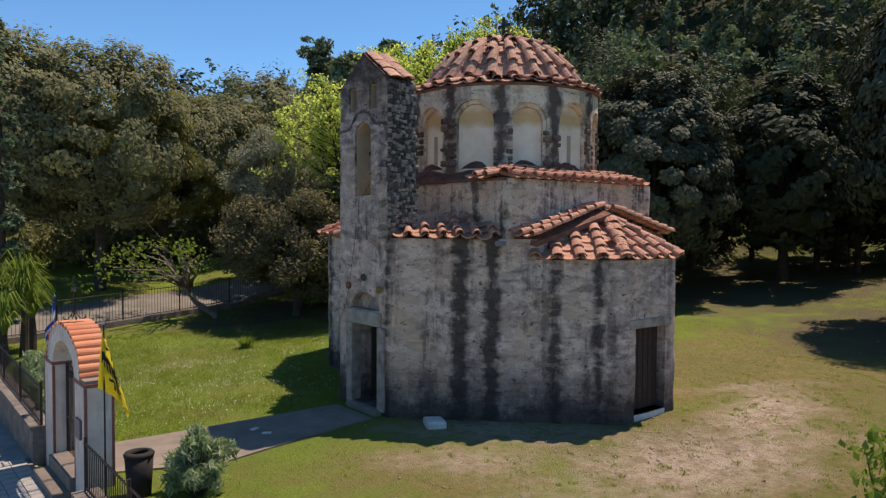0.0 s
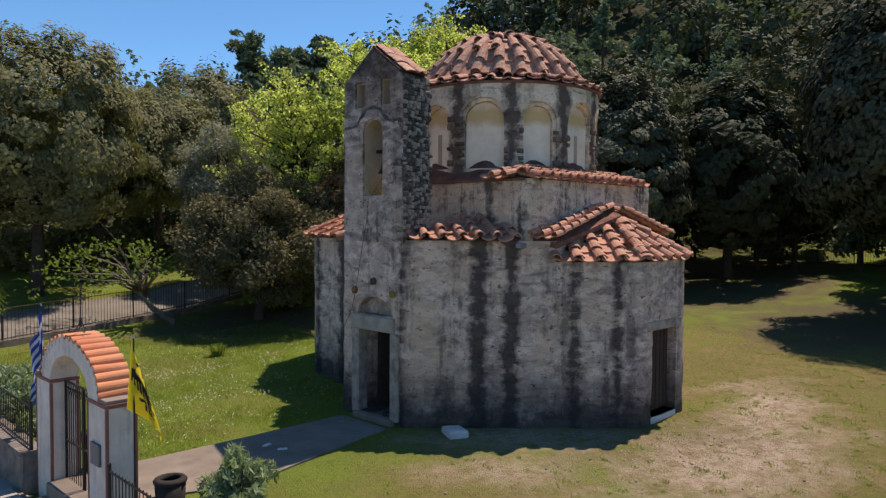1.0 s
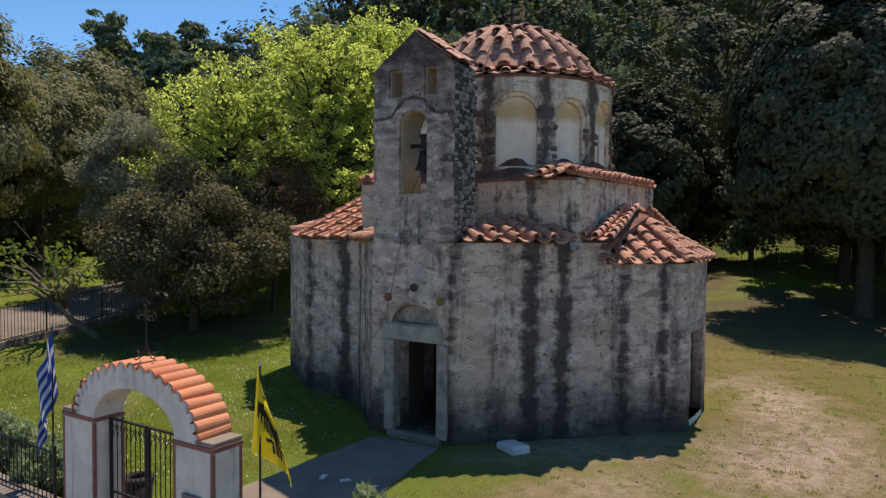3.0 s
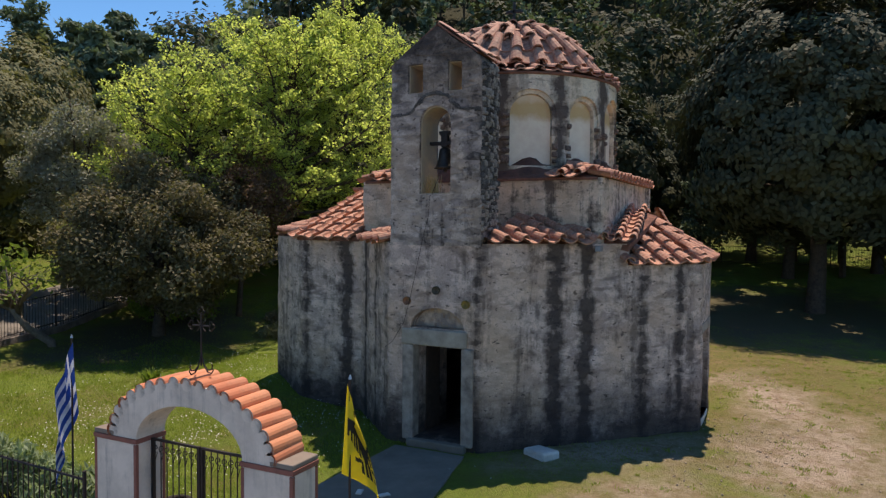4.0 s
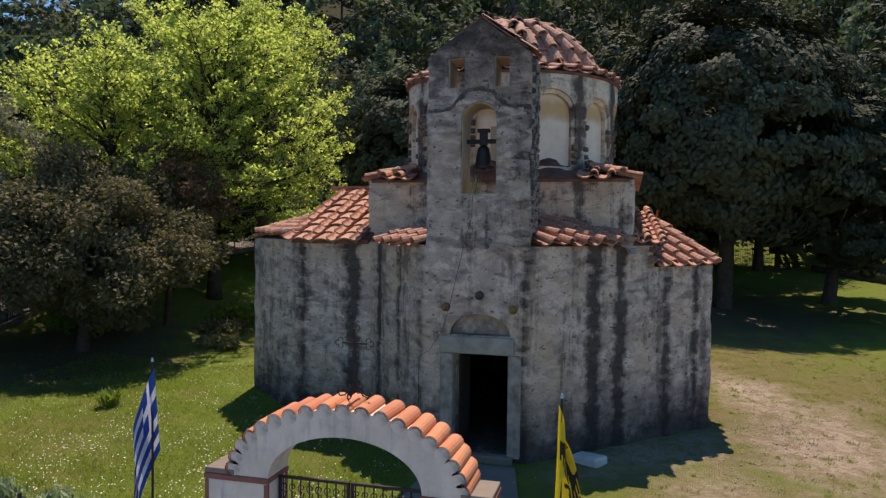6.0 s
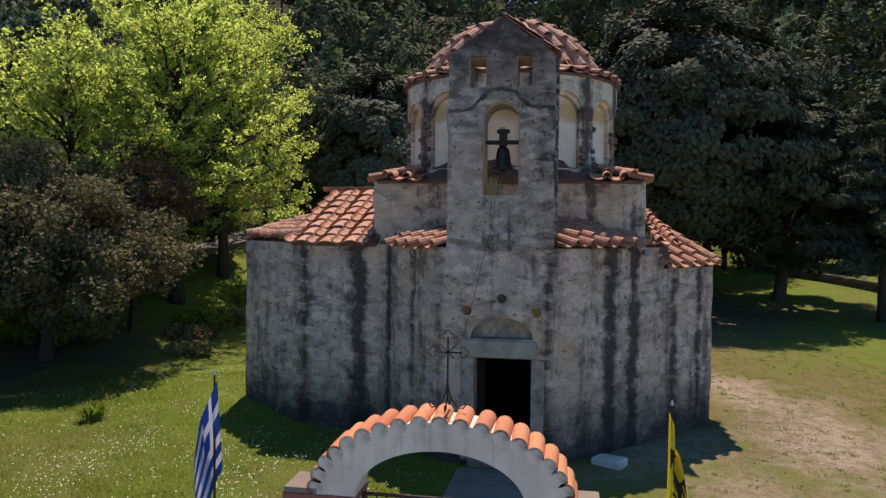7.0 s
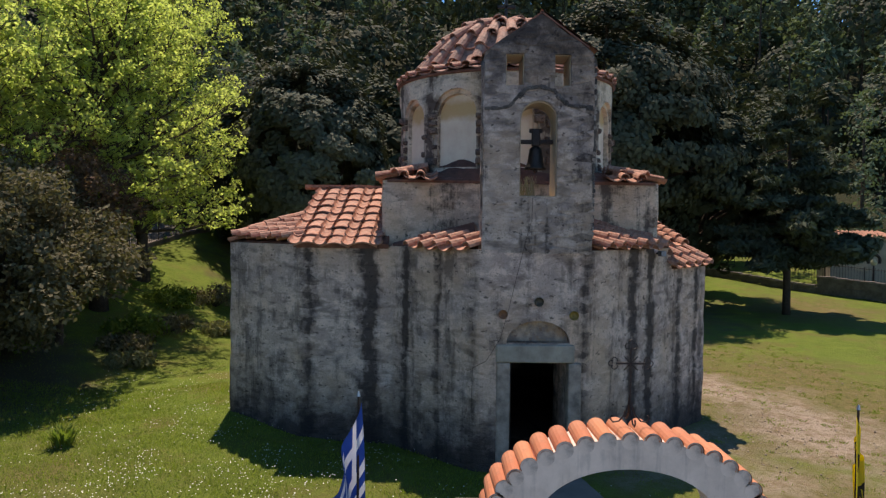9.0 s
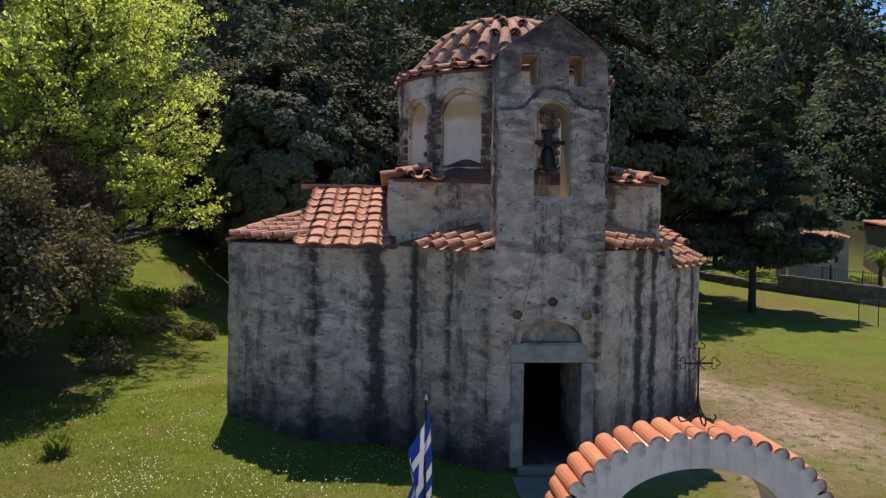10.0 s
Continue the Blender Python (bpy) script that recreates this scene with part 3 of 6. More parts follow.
for v in bm.verts:
    if v.co.z > 5.85:
        a = math.atan2(v.co.y - DY, v.co.x - DX)
        v.co.z += (v.co.z - 5.80) * (0.15 * math.cos(12 * a) + 0.35 * noise.noise(v.co * 1.6) + 0.15 * noise.noise(v.co * 4.0))
part("drum_skirt", bm, mat_plain("dark_roof_mortar", (0.20, 0.095, 0.07), (0.09, 0.052, 0.044), 3, 0.95, 0.1, 0, 0.7, 0.04), church, "red-brown mortar skirt", True)

# bell gable over the west door
GABLE = [(13.91, 4.27), (16.02, 4.27), (16.02, 8.07), (14.93, 8.83), (13.91, 8.07)]
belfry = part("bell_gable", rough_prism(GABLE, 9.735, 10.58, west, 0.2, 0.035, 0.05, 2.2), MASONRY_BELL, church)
carve(belfry, [
    temp(cutter_outline(arch_outline(14.955, 0.36, 5.35, 6.82, 0.36), 9.0, 11.5, west)),
    temp(cutter_outline([(15.25, 7.47), (15.60, 7.45), (15.61, 8.05), (15.25, 8.06)], 9.0, 11.5, west)),
    temp(cutter_outline([(14.35, 7.45), (14.67, 7.46), (14.67, 8.06), (14.36, 8.05)], 9.0, 11.5, west)),
])
# dressed linings of the openings


def lining(u0, u1, v0, v1, rise, spring, d0, d1, t):
    """A thin frame round an opening: the band between two outlines."""
    u, h = (u0 + u1) / 2, (u1 - u0) / 2
    if rise:
        outer = arch_outline(u, h + t, v0 - t, spring, rise + t)
        inner = arch_outline(u, h, v0, spring, rise)
    else:
        outer = [(u0 - t, v0 - t), (u1 + t, v0 - t), (u1 + t, v1 + t), (u0 - t, v1 + t)]
        inner = [(u0, v0), (u1, v0), (u1, v1), (u0, v1)]
    bm = bmesh.new()
    q = [[bm.verts.new(west(a, b, d)) for a, b in o] for o, d in ((outer, d0), (inner, d0), (inner, d1), (outer, d1))]
    k = len(outer)
    for s in range(4):
        for i in range(k):
            bm.faces.new((q[s][i], q[s][(i + 1) % k], q[(s + 1) % 4][(i + 1) % k], q[(s + 1) % 4][i]))
    bmesh.ops.recalc_face_normals(bm, faces=bm.faces)
    return bm


part("opening_lining", lining(14.615, 15.295, 5.365, 0, 0.33, 6.82, 9.80, 10.50, 0.05), OCHRE, church, "ochre plaster lining")
part("opening_lining", lining(15.27, 15.585, 7.475, 8.04, 0, 0, 9.80, 10.50, 0.04), OCHRE, church, "ochre plaster lining")
part("opening_lining", lining(14.37, 14.655, 7.475, 8.04, 0, 0, 9.80, 10.50, 0.04), OCHRE, church, "ochre plaster lining")

# west doorway
bm = bmesh.new()
box(bm, 9.70, 10.06, 14.20, 15.72, 2.15, 2.50, 0.035)
part("door_lintel", bm, LINTEL, church, "pale marble lintel")
for y0, y1 in ((14.06, 14.315), (15.435, 15.70)):
    bm = bmesh.new()
    box(bm, 9.715, 10.02, y0, y1, 0.1, 2.148, 0.03)
    part("door_jamb", bm, JAMB, church, "pale stone door jamb")
bm = bmesh.new()
box(bm, 9.62, 10.3, 14.2, 15.55, -0.1, 0.15, 0.03)
part("door_step", bm, CONCRETE, church, "worn stone doorstep")
part("lunette", cutter_outline(arch_outline(14.9, 0.60, 2.53, 2.53, 0.42), 9.97, 10.05, west), LUNETTE, church, "faded ochre plaster in the lunette")
bm = bmesh.new()
box(bm, 10.3, 10.36, 15.0, 15.44, 0.18, 2.13, 0.01, Matrix.Translation((10.33, 15.44, 0)) @ Matrix.Rotation(radians(75), 4, "Z") @ Matrix.Translation((-10.33, -15.44, 0)))
part("door_leaf", bm, DARKWOOD, church, "dark wooden door standing open")
for y, z, glaze in ((14.90, 3.33, (0.10, 0.08, 0.055)), (15.59, 3.08, (0.33, 0.14, 0.07)), (14.22, 3.07, (0.33, 0.22, 0.055))):
    bm = bmesh.new()
    lathe(bm, [(0.0, -0.045), (0.05, -0.035), (0.075, -0.005), (0.088, 0.004), (0.092, -0.04)], 14)
    ob = part("ceramic_bowl", bm, mat_plain("glazed_bowl", glaze, tuple(0.45 * g for g in glaze), 9, 0.5, 0.4), church, "brown glazed bowl set into the wall")
    ob.matrix_basis = pose(9.695, y, z, 0, -90, 0)

# south doorway
bm = bmesh.new()
box(bm, 14.04, 15.76, 10.085, 10.42, 2.19, 2.42, 0.02)
part("door_lintel", bm, JAMB, church, "grey stone lintel")
bm = bmesh.new()
box(bm, 14.26, 15.54, 10.09, 10.44, -0.1, 0.12, 0.03)
part("door_sill", bm, MARBLE, church, "white stone sill")
for x0, x1 in ((14.29, 14.895), (14.905, 15.51)):
    bm = bmesh.new()
    box(bm, x0, x1, 10.34, 10.39, 0.17, 2.18, 0.006)
    for k in range(3):
        w = (x1 - x0) / 3
        box(bm, x0 + k * w + 0.012, x0 + (k + 1) * w - 0.012, 10.325, 10.345, 0.2, 2.15, 0.004)
    part("door_leaf", bm, DARKWOOD, church, "dark brown boarded door leaf")


# ---- tiles ----
def cover_mesh(name, length, r0, r1, mat, seg=6, t=0.024):
    """A half-barrel tile lying along +x (downhill end at x = length), with its crown up."""
    bm = bmesh.new()
    rows = []
    for x, r in ((0, r1), (length, r0)):
        for rr in (r, r - t):
            rows.append([bm.verts.new((x, -rr * math.cos(math.pi * i / seg), rr * math.sin(math.pi * i / seg))) for i in range(seg + 1)])
    o0, i0, o1, i1 = rows
    for i in range(seg):
        bm.faces.new((o0[i], o0[i + 1], o1[i + 1], o1[i]))
        bm.faces.new((o1[i], o1[i + 1], i1[i + 1], i1[i]))
        bm.faces.new((i1[i], i1[i + 1], i0[i + 1], i0[i]))
    bmesh.ops.recalc_face_normals(bm, faces=bm.faces)
    me = bpy.data.meshes.new(name)
    bm.to_mesh(me)
    bm.free()
    me.materials.append(mat)
    return me


def pan_mesh(name, length, w, sag, mat, seg=6, t=0.03):
    """A dished tile along +x, its hollow up."""
    bm = bmesh.new()
    rows = []
    for x, ww in ((0, w * 0.92), (length, w)):
        for dz in (0.0, -t):
            rows.append([bm.verts.new((x, ww * (i / seg - 0.5), sag * (2 * i / seg - 1) ** 2 + dz)) for i in range(seg + 1)])
    o0, i0, o1, i1 = rows
    for i in range(seg):
        bm.faces.new((o0[i], o1[i], o1[i + 1], o0[i + 1]))
        bm.faces.new((o1[i], i1[i], i1[i + 1], o1[i + 1]))
        bm.faces.new((i1[i], i0[i], i0[i + 1], i1[i + 1]))
    bmesh.ops.recalc_face_normals(bm, faces=bm.faces)
    me = bpy.data.meshes.new(name)
    bm.to_mesh(me)
    bm.free()
    me.materials.append(mat)
    return me


ROOF_COVER = cover_mesh("tile", 0.50, 0.115, 0.095, TILE)
ROOF_PAN = pan_mesh("tile", 0.50, 0.38, 0.075, TILE)
OLD_COVER = cover_mesh("tile", 0.50, 0.115, 0.095, TILE_OLD)
OLD_PAN = pan_mesh("tile", 0.48, 0.40, 0.055, TILE_OLD)
BIG_COVER = cover_mesh("tile", 0.58, 0.105, 0.09, TILE)
BIG_PAN = pan_mesh("tile", 0.56, 0.42, 0.10, TILE)
GATE_COVER = cover_mesh("tile", 0.56, 0.098, 0.092, TILE_NEW, 8)
rng = random.Random(7)


def lay(me, parent, at, down, side, scale=(1, 1, 1), wobble=1.0):
    """One tile: its upper end at `at`, running along `down`, its width along `side`."""
    d = Vector(down).normalized()
    s = Vector(side)
    s = (s - d * s.dot(d)).normalized()
    n = d.cross(s)
    m = Matrix((d, s, n)).transposed().to_4x4()
    m = Matrix.Translation(Vector(at)) @ m @ pose(0, rng.uniform(-0.008, 0.008) * wobble, rng.uniform(-0.006, 0.008) * wobble,
                                                rng.uniform(-2.5, 2.5) * wobble, rng.uniform(-1.5, 1.5) * wobble, rng.uniform(-2.2, 2.2) * wobble) @ Matrix.Diagonal((*scale, 1))
    ob = new("tile", me)
    ob.parent = parent
    ob.matrix_basis = m
    return ob


def roof_plane(parent, eave0, eave1, up, length, pitch=0.40, course=0.36, inside=None, cover=None, pan=None, overhang=0.10, lift=0.03):
    """Rows of pans and covers over a plane: the eave from eave0 to eave1, rising along `up` for that length."""
    cover, pan = cover or ROOF_COVER, pan or ROOF_PAN
    e0, e1, up = Vector(eave0), Vector(eave1), Vector(up).normalized()
    u = (e1 - e0).normalized()
    up = (up - u * up.dot(u)).normalized()
    nrm = u.cross(up)
    if nrm.z < 0:
        nrm = -nrm
    wide = (e1 - e0).length
    n = max(1, round(wide / pitch))
    pitch = wide / n
    rows = max(1, round(length / course))
    for r in range(rows):
        for c in range(n + 1):
            for kind, off in (("pan", 0.5), ("cover", 0.0)):
                s = (c + off) * pitch
                if s > wide + 0.01:
                    continue
                top = (r + 1) * course
                if inside and not inside(s, r * course + 0.14):
                    continue
                p = e0 + u * s + up * (top - 0.0) - up * overhang + nrm * (lift + (0.06 if kind == "cover" else 0.0))
                down = -up + nrm * 0.10
                lay(cover if kind == "cover" else pan, parent, p, down, u, (1, pitch / 0.40, 1))


def slab(name, faces, mat, parent, label=""):
    bm = bmesh.new()
    for f in faces:
        bm.faces.new([bm.verts.new(p) for p in f])
    bmesh.ops.remove_doubles(bm, verts=bm.verts, dist=1e-4)
    bmesh.ops.recalc_face_normals(bm, faces=bm.faces)
    return part(name, bm, mat, parent, label)


def prism_roof(name, top, thick, parent, label=""):
    """A closed roof bed under facets: each facet as a sheet with depth."""
    bm = bmesh.new()
    for f in top:
        a = [bm.verts.new(p) for p in f]
        b = [bm.verts.new((p[0], p[1], p[2] - thick)) for p in f]
        k = len(a)
        bm.faces.new(a)
        bm.faces.new(b[::-1])
        for i in range(k):
            bm.faces.new((a[i], b[i], b[(i + 1) % k], a[(i + 1) % k]))
    bmesh.ops.recalc_face_normals(bm, faces=bm.faces)
    return part(name, bm, MORTAR, parent, label)


def skew_roof(parent, e0, e1, peak, down, inside, pitch=0.40, course=0.38, rows=6, back=0.4):
    """Tiles over the plane through an eave and a peak, all running along one bearing, whatever the eave's own."""
    e0, e1, peak = Vector(e0), Vector(e1), Vector(peak)
    n = (e1 - e0).cross(peak - e0).normalized()
    n = n if n.z > 0 else -n
    d = Vector((down[0], down[1], 0)).normalized()
    d.z = -(n.x * d.x + n.y * d.y) / n.z
    d.normalize()
    side = n.cross(d)
    wide = (e1 - e0).length
    k = max(1, round(wide / pitch))
    for r in range(rows):
        for c in range(k + 1):
            for me_, off, lift in ((ROOF_PAN, 0.5, 0.05), (ROOF_COVER, 0.0, 0.11)):
                if c + off > k + 0.01:
                    continue
                p = e0.lerp(e1, (c + off) / k) - d * (course * r + back)
                q = p + d * 0.25
                if inside(q.x, q.y):
                    lay(me_, parent, p + n * lift, d + n * 0.10, side, (1, 0.95, 1), 1.5)


# dome
prof = [(2.04, 8.56), (1.98, 8.74), (1.76, 9.10), (1.42, 9.44), (0.98, 9.70), (0.50, 9.86), (0.0, 9.90)]
bm = bmesh.new()
lathe(bm, [(2.74, 8.22), (2.80, 8.27), (2.04, 8.50)] + prof, 40, (DX, DY, 0))
dome = part("dome_roof", bm, MORTAR, church, "mortar bed of the tiled dome", True)
for k in range(38):
    a = 2 * math.pi * k / 38
    for me_, off, dz in ((OLD_PAN, 0.0, 0.02), (OLD_COVER, 0.5, 0.07)):
        b = a + off * 2 * math.pi / 38
        o = Vector((math.cos(b), math.sin(b), 0))
        lay(me_, dome, Vector((DX, DY, 8.50 + dz)) + o * 2.02, o * 0.95 + Vector((0, 0, -0.24)), (-o.y, o.x, 0), (1.62, 1.08, 1.1 if off == 0 else 0.8), 1.4)
rows = [(1.80, 9.05, 2.12, 8.62, 24), (1.50, 9.38, 1.88, 8.97, 24), (1.12, 9.65, 1.57, 9.32, 21), (0.70, 9.82, 1.18, 9.61, 16), (0.25, 9.92, 0.74, 9.80, 10)]
for r0, z0, r1, z1, n in rows:
    ln = math.hypot(r1 - r0, z1 - z0)
    for k in range(n):
        for me_, off, dz in ((OLD_PAN, 0.0, 0.02), (OLD_COVER, 0.5, 0.06)):
            b = 2 * math.pi * (k + off) / n
            o = Vector((math.cos(b), math.sin(b), 0))
            w = 2 * math.pi * r1 / n / 0.40
            nrm = (o * (z0 - z1) + Vector((0, 0, r1 - r0))).normalized()
            lay(me_, dome, Vector((DX, DY, z0)) + o * r0 + nrm * dz, o * (r1 - r0) + Vector((0, 0, z1 - z0)) + nrm * 0.03, (-o.y, o.x, 0), (ln * 1.18 / 0.48, w if off == 0 else 0.75 + 0.45 * w, 1.25))
bm = bmesh.new()
lathe(bm, [(0.0, 0.2), (0.16, 0.17), (0.30, 0.06), (0.46, -0.06), (0.40, -0.10)], 16, (DX, DY, 9.90))
part("dome_cap", bm, MORTAR, dome, "grey mortar cap", True)
bm = bmesh.new()
box(bm, DX - 0.035, DX + 0.035, DY - 0.035, DY + 0.035, 9.95, 10.70, 0.008)
box(bm, DX - 0.035, DX + 0.035, DY - 0.24, DY + 0.22, 10.40, 10.48, 0.008)
part("dome_cross", bm, BRONZE, church, "small dark stone cross on the dome")

# crossing roof: a tiled skirt, bare along the west side between the corners
zc, x0, x1, y0, y1 = 5.77, 11.80, 17.24, 12.06, 17.97
zt, ins = 6.06, 1.05
low4 = [(x0, y0, zc), (x1, y0, zc), (x1, y1, zc), (x0, y1, zc)]
top4 = [(x0 + ins, y0 + ins, zt), (x1 - ins, y0 + ins, zt), (x1 - ins, y1 - ins, zt), (x0 + ins, y1 - ins, zt)]
crossing_roof = prism_roof("crossing_roof", [[low4[i], low4[(i + 1) % 4], top4[(i + 1) % 4], top4[i]] for i in range(4)], 0.06, church, "red-brown mortar roof bed")
hipped = lambda w: (lambda s, h: h * 0.9 - 0.1 < s < w - h * 0.9 + 0.1)
roof_plane(crossing_roof, low4[0], low4[1], (0, 1, 0.28), 1.05, 0.36, 0.35, hipped(x1 - x0))
roof_plane(crossing_roof, low4[1], low4[2], (-1, 0, 0.28), 1.05, 0.36, 0.35, hipped(y1 - y0))
roof_plane(crossing_roof, low4[2], low4[3], (0, -1, 0.28), 1.05, 0.36, 0.35, hipped(x1 - x0))
roof_plane(crossing_roof, low4[3], low4[0], (1, 0, 0.28), 0.72, 0.36, 0.35, lambda s, h: (h + 0.14 < s < 1.0) or (y1 - y0 - 1.0 < s < y1 - y0 - h - 0.14))
for cxx, sx in ((x0, -1), (x1, 1)):
    for cyy, sy in ((y0, -1), (y1, 1)):
        for k in range(2):
            g = 0.48 + 0.33 * k
            lay(ROOF_COVER, crossing_roof, (cxx - sx * g, cyy - sy * g, zc + 0.10 + 0.28 * g), (sx, sy, -0.28), (-sy, sx, 0), (0.98, 1.15, 1.1))

# west arm roofs either side of the bell gable
we = 4.36
west_south = prism_roof("west_roof", [[(10.10, 13.93, we + 0.01), (11.74, 12.14, we + 0.01), (11.87, 12.2, we + 0.03), (11.87, 13.95, 4.86)]], 0.05, church, "red-brown mortar roof bed")
skew_roof(west_south, (9.92, 13.92, we - 0.03), (11.50, 12.10, we - 0.03), (11.87, 13.95, 4.86), (-0.55, -0.85), lambda x, y: y < 13.88 and x < 11.85, 0.41, 0.38, 4, 0.30)
west_north = prism_roof("west_roof", [[(11.50, 17.82, we + 0.01), (10.10, 16.06, we + 0.01), (11.87, 16.05, 4.86), (11.87, 17.8, we + 0.03)]], 0.05, church, "red-brown mortar roof bed")
skew_roof(west_north, (10.86, 17.32, we - 0.09), (9.92, 16.14, we - 0.09), (11.87, 16.05, 4.86), (-0.6, 0.8), lambda x, y: y > 16.08 and x < 11.85, 0.41, 0.38, 2, 0.30)

# north arm: a gabled roof and a lower half-cone apse
ne = 4.36
top = [[(11.40, 17.9, ne), (11.52, 19.9, ne), (14.9, 20.0, 5.72), (14.9, 18.0, 5.72)], [(18.4, 19.9, ne), (18.4, 17.9, ne), (14.9, 18.0, 5.72), (14.9, 20.0, 5.72)]]
north_roof = prism_roof("north_roof", top, 0.10, church, "mortar bed of the north arm roof")
roof_plane(north_roof, (11.50, 18.16, ne), (11.58, 19.92, ne), (1, 0, 0.40), 3.6, 0.58, 0.46, None, BIG_COVER, BIG_PAN)
roof_plane(north_roof, (18.35, 19.92, ne), (18.35, 18.16, ne), (-1, 0, 0.40), 3.6, 0.58, 0.46, None, BIG_COVER, BIG_PAN)
for k in range(5):
    lay(ROOF_COVER, north_roof, (14.9, 18.2 + 0.4 * k, 5.80), (0, 1, 0), (1, 0, 0), (1, 1.2, 1.1))
slab("gable_wall", [[(11.7, 19.86, ne - 0.2), (14.9, 19.95, 5.62), (18.2, 19.86, ne - 0.2)]], MASONRY, church)
apse = [(11.62, 19.86), (13.10, 21.58), (16.85, 21.58), (18.3, 19.86)]
apex = Vector((14.9, 19.9, 5.06))
top = [[(*apse[i], ne), (*apse[i + 1], ne), tuple(apex)] for i in range(3)]
apse_north = prism_roof("apse_roof", top, 0.10, church, "mortar bed of the north apse roof")


def facet(parent, p, q, apex, pitch, course, cover=None, pan=None):
    """Tiles over one triangular facet of an apse roof."""
    p, q = Vector(p), Vector(q)
    u = (q - p).normalized()
    wide = (q - p).length
    mid = apex - p
    s0 = mid.dot(u)
    up = mid - u * s0
    h = up.length
    roof_plane(parent, p, q, up, h, pitch, course, lambda s, v: (v / h) * s0 - 0.16 <= s <= wide - (v / h) * (wide - s0) + 0.16, cover, pan)


for i in range(3):
    if i == 0:
        skew_roof(apse_north, (*apse[0], ne), (*apse[1], ne), apex, (-0.30, 0.95), lambda x, y: y > 19.9 and (x - 13.1) * (19.9 - 21.58) - (y - 21.58) * (14.9 - 13.1) > -0.5, 0.38, 0.42, 6, 0.38)
    else:
        facet(apse_north, (*apse[i], ne), (*apse[i + 1], ne), apex, 0.46, 0.42)
    for k in range(6):
        if i:
            a0 = Vector((*apse[i], ne + 0.06))
            t1 = (k + 1) / 6
            lay(ROOF_COVER, apse_north, a0.lerp(apex, t1) + Vector((0, 0, 0.09)), a0 - apex, (-(a0 - apex).y, (a0 - apex).x, 0), (1, 1.15, 1.1))

# south arm: short tiled roof, then the lower apse
se, sl = 4.40, 3.90
apron = [(12.02, 11.98, se + 0.02), (14.9, 11.98, 5.16), (17.40, 11.98, se + 0.10)]
foot = [(12.30, 11.48, se - 0.14), (14.9, 11.30, 4.96), (17.35, 11.42, se - 0.04)]
south_roof = prism_roof("south_roof", [[apron[0], apron[1], foot[1], foot[0]], [apron[1], apron[2], foot[2], foot[1]]], 0.12, church, "mortar bed of the south arm roof")
roof_plane(south_roof, (12.12, 11.95, se), (12.20, 11.34, se - 0.04), (1, 0, 0.25), 2.85, 0.31, 0.38)
roof_plane(south_roof, (17.42, 11.34, se), (17.42, 11.95, se), (-1, 0, 0.25), 2.6, 0.31, 0.38)
slab("gable_wall", [[(12.3, 11.54, 3.7), (17.5, 11.54, 3.7), (17.35, 11.54, 4.36), (14.9, 11.50, 4.92), (12.35, 11.54, 4.24)]], MASONRY, church)
apse = [(12.34, 11.58), (13.92, 10.20), (15.92, 10.20), (17.5, 11.58)]
apex = Vector((14.9, 11.55, 4.80))
top = [[(*apse[i], sl), (*apse[i + 1], sl), tuple(apex)] for i in range(3)]
apse_south = prism_roof("apse_roof", top, 0.10, church, "mortar bed of the south apse roof")
for i in range(3):
    facet(apse_south, (*apse[i], sl), (*apse[i + 1], sl), apex, 0.47, 0.40)
    for k in range(5):
        if i:
            a0 = Vector((*apse[i], sl + 0.06))
            t1 = (k + 1) / 5
            lay(ROOF_COVER, apse_south, a0.lerp(apex, t1) + Vector((0, 0, 0.09)), a0 - apex, (-(a0 - apex).y, (a0 - apex).x, 0), (1, 1.15, 1.1))

# east arm, out of the camera's sight but closing the plan
prism_roof("east_roof", [[(18.0, 12.1, 4.36), (20.2, 13.9, 4.36), (20.2, 16.1, 4.36), (18.0, 17.8, 4.36), (17.9, 15.0, 5.2)]], 0.1, church, "tiled east arm roof")

# gable coping: thin slabs, with flat tiles on the south slope
GA = math.atan2(0.76, 1.06)
bm = bmesh.new()
box(bm, 9.74, 10.62, 13.80, 14.95, -0.03, 0.004, 0.008, Matrix.Translation((0, 14.93, 8.86)) @ Matrix.Rotation(GA, 4, "X") @ Matrix.Translation((0, -14.93, 0)))
box(bm, 9.74, 10.62, 14.91, 16.32, -0.03, 0.004, 0.008, Matrix.Translation((0, 14.93, 8.86)) @ Matrix.Rotation(-GA, 4, "X") @ Matrix.Translation((0, -14.93, 0)))
coping = part("gable_coping", bm, MORTAR, church, "dark slate-like coping of the bell gable")
for t0, l in ((0.0, 0.5), (0.42, 0.5), (0.82, 0.52)):
    for xx in (9.98, 10.36):
        d = Vector((0, -math.cos(GA), -math.sin(GA)))
        lay(OLD_PAN, coping, Vector((xx, 14.93, 8.90)) + d * t0 + Vector((0, 0, 0.03)), d + Vector((0, 0, 0.06)), (1, 0, 0), (l / 0.48, 1.0, -0.7))


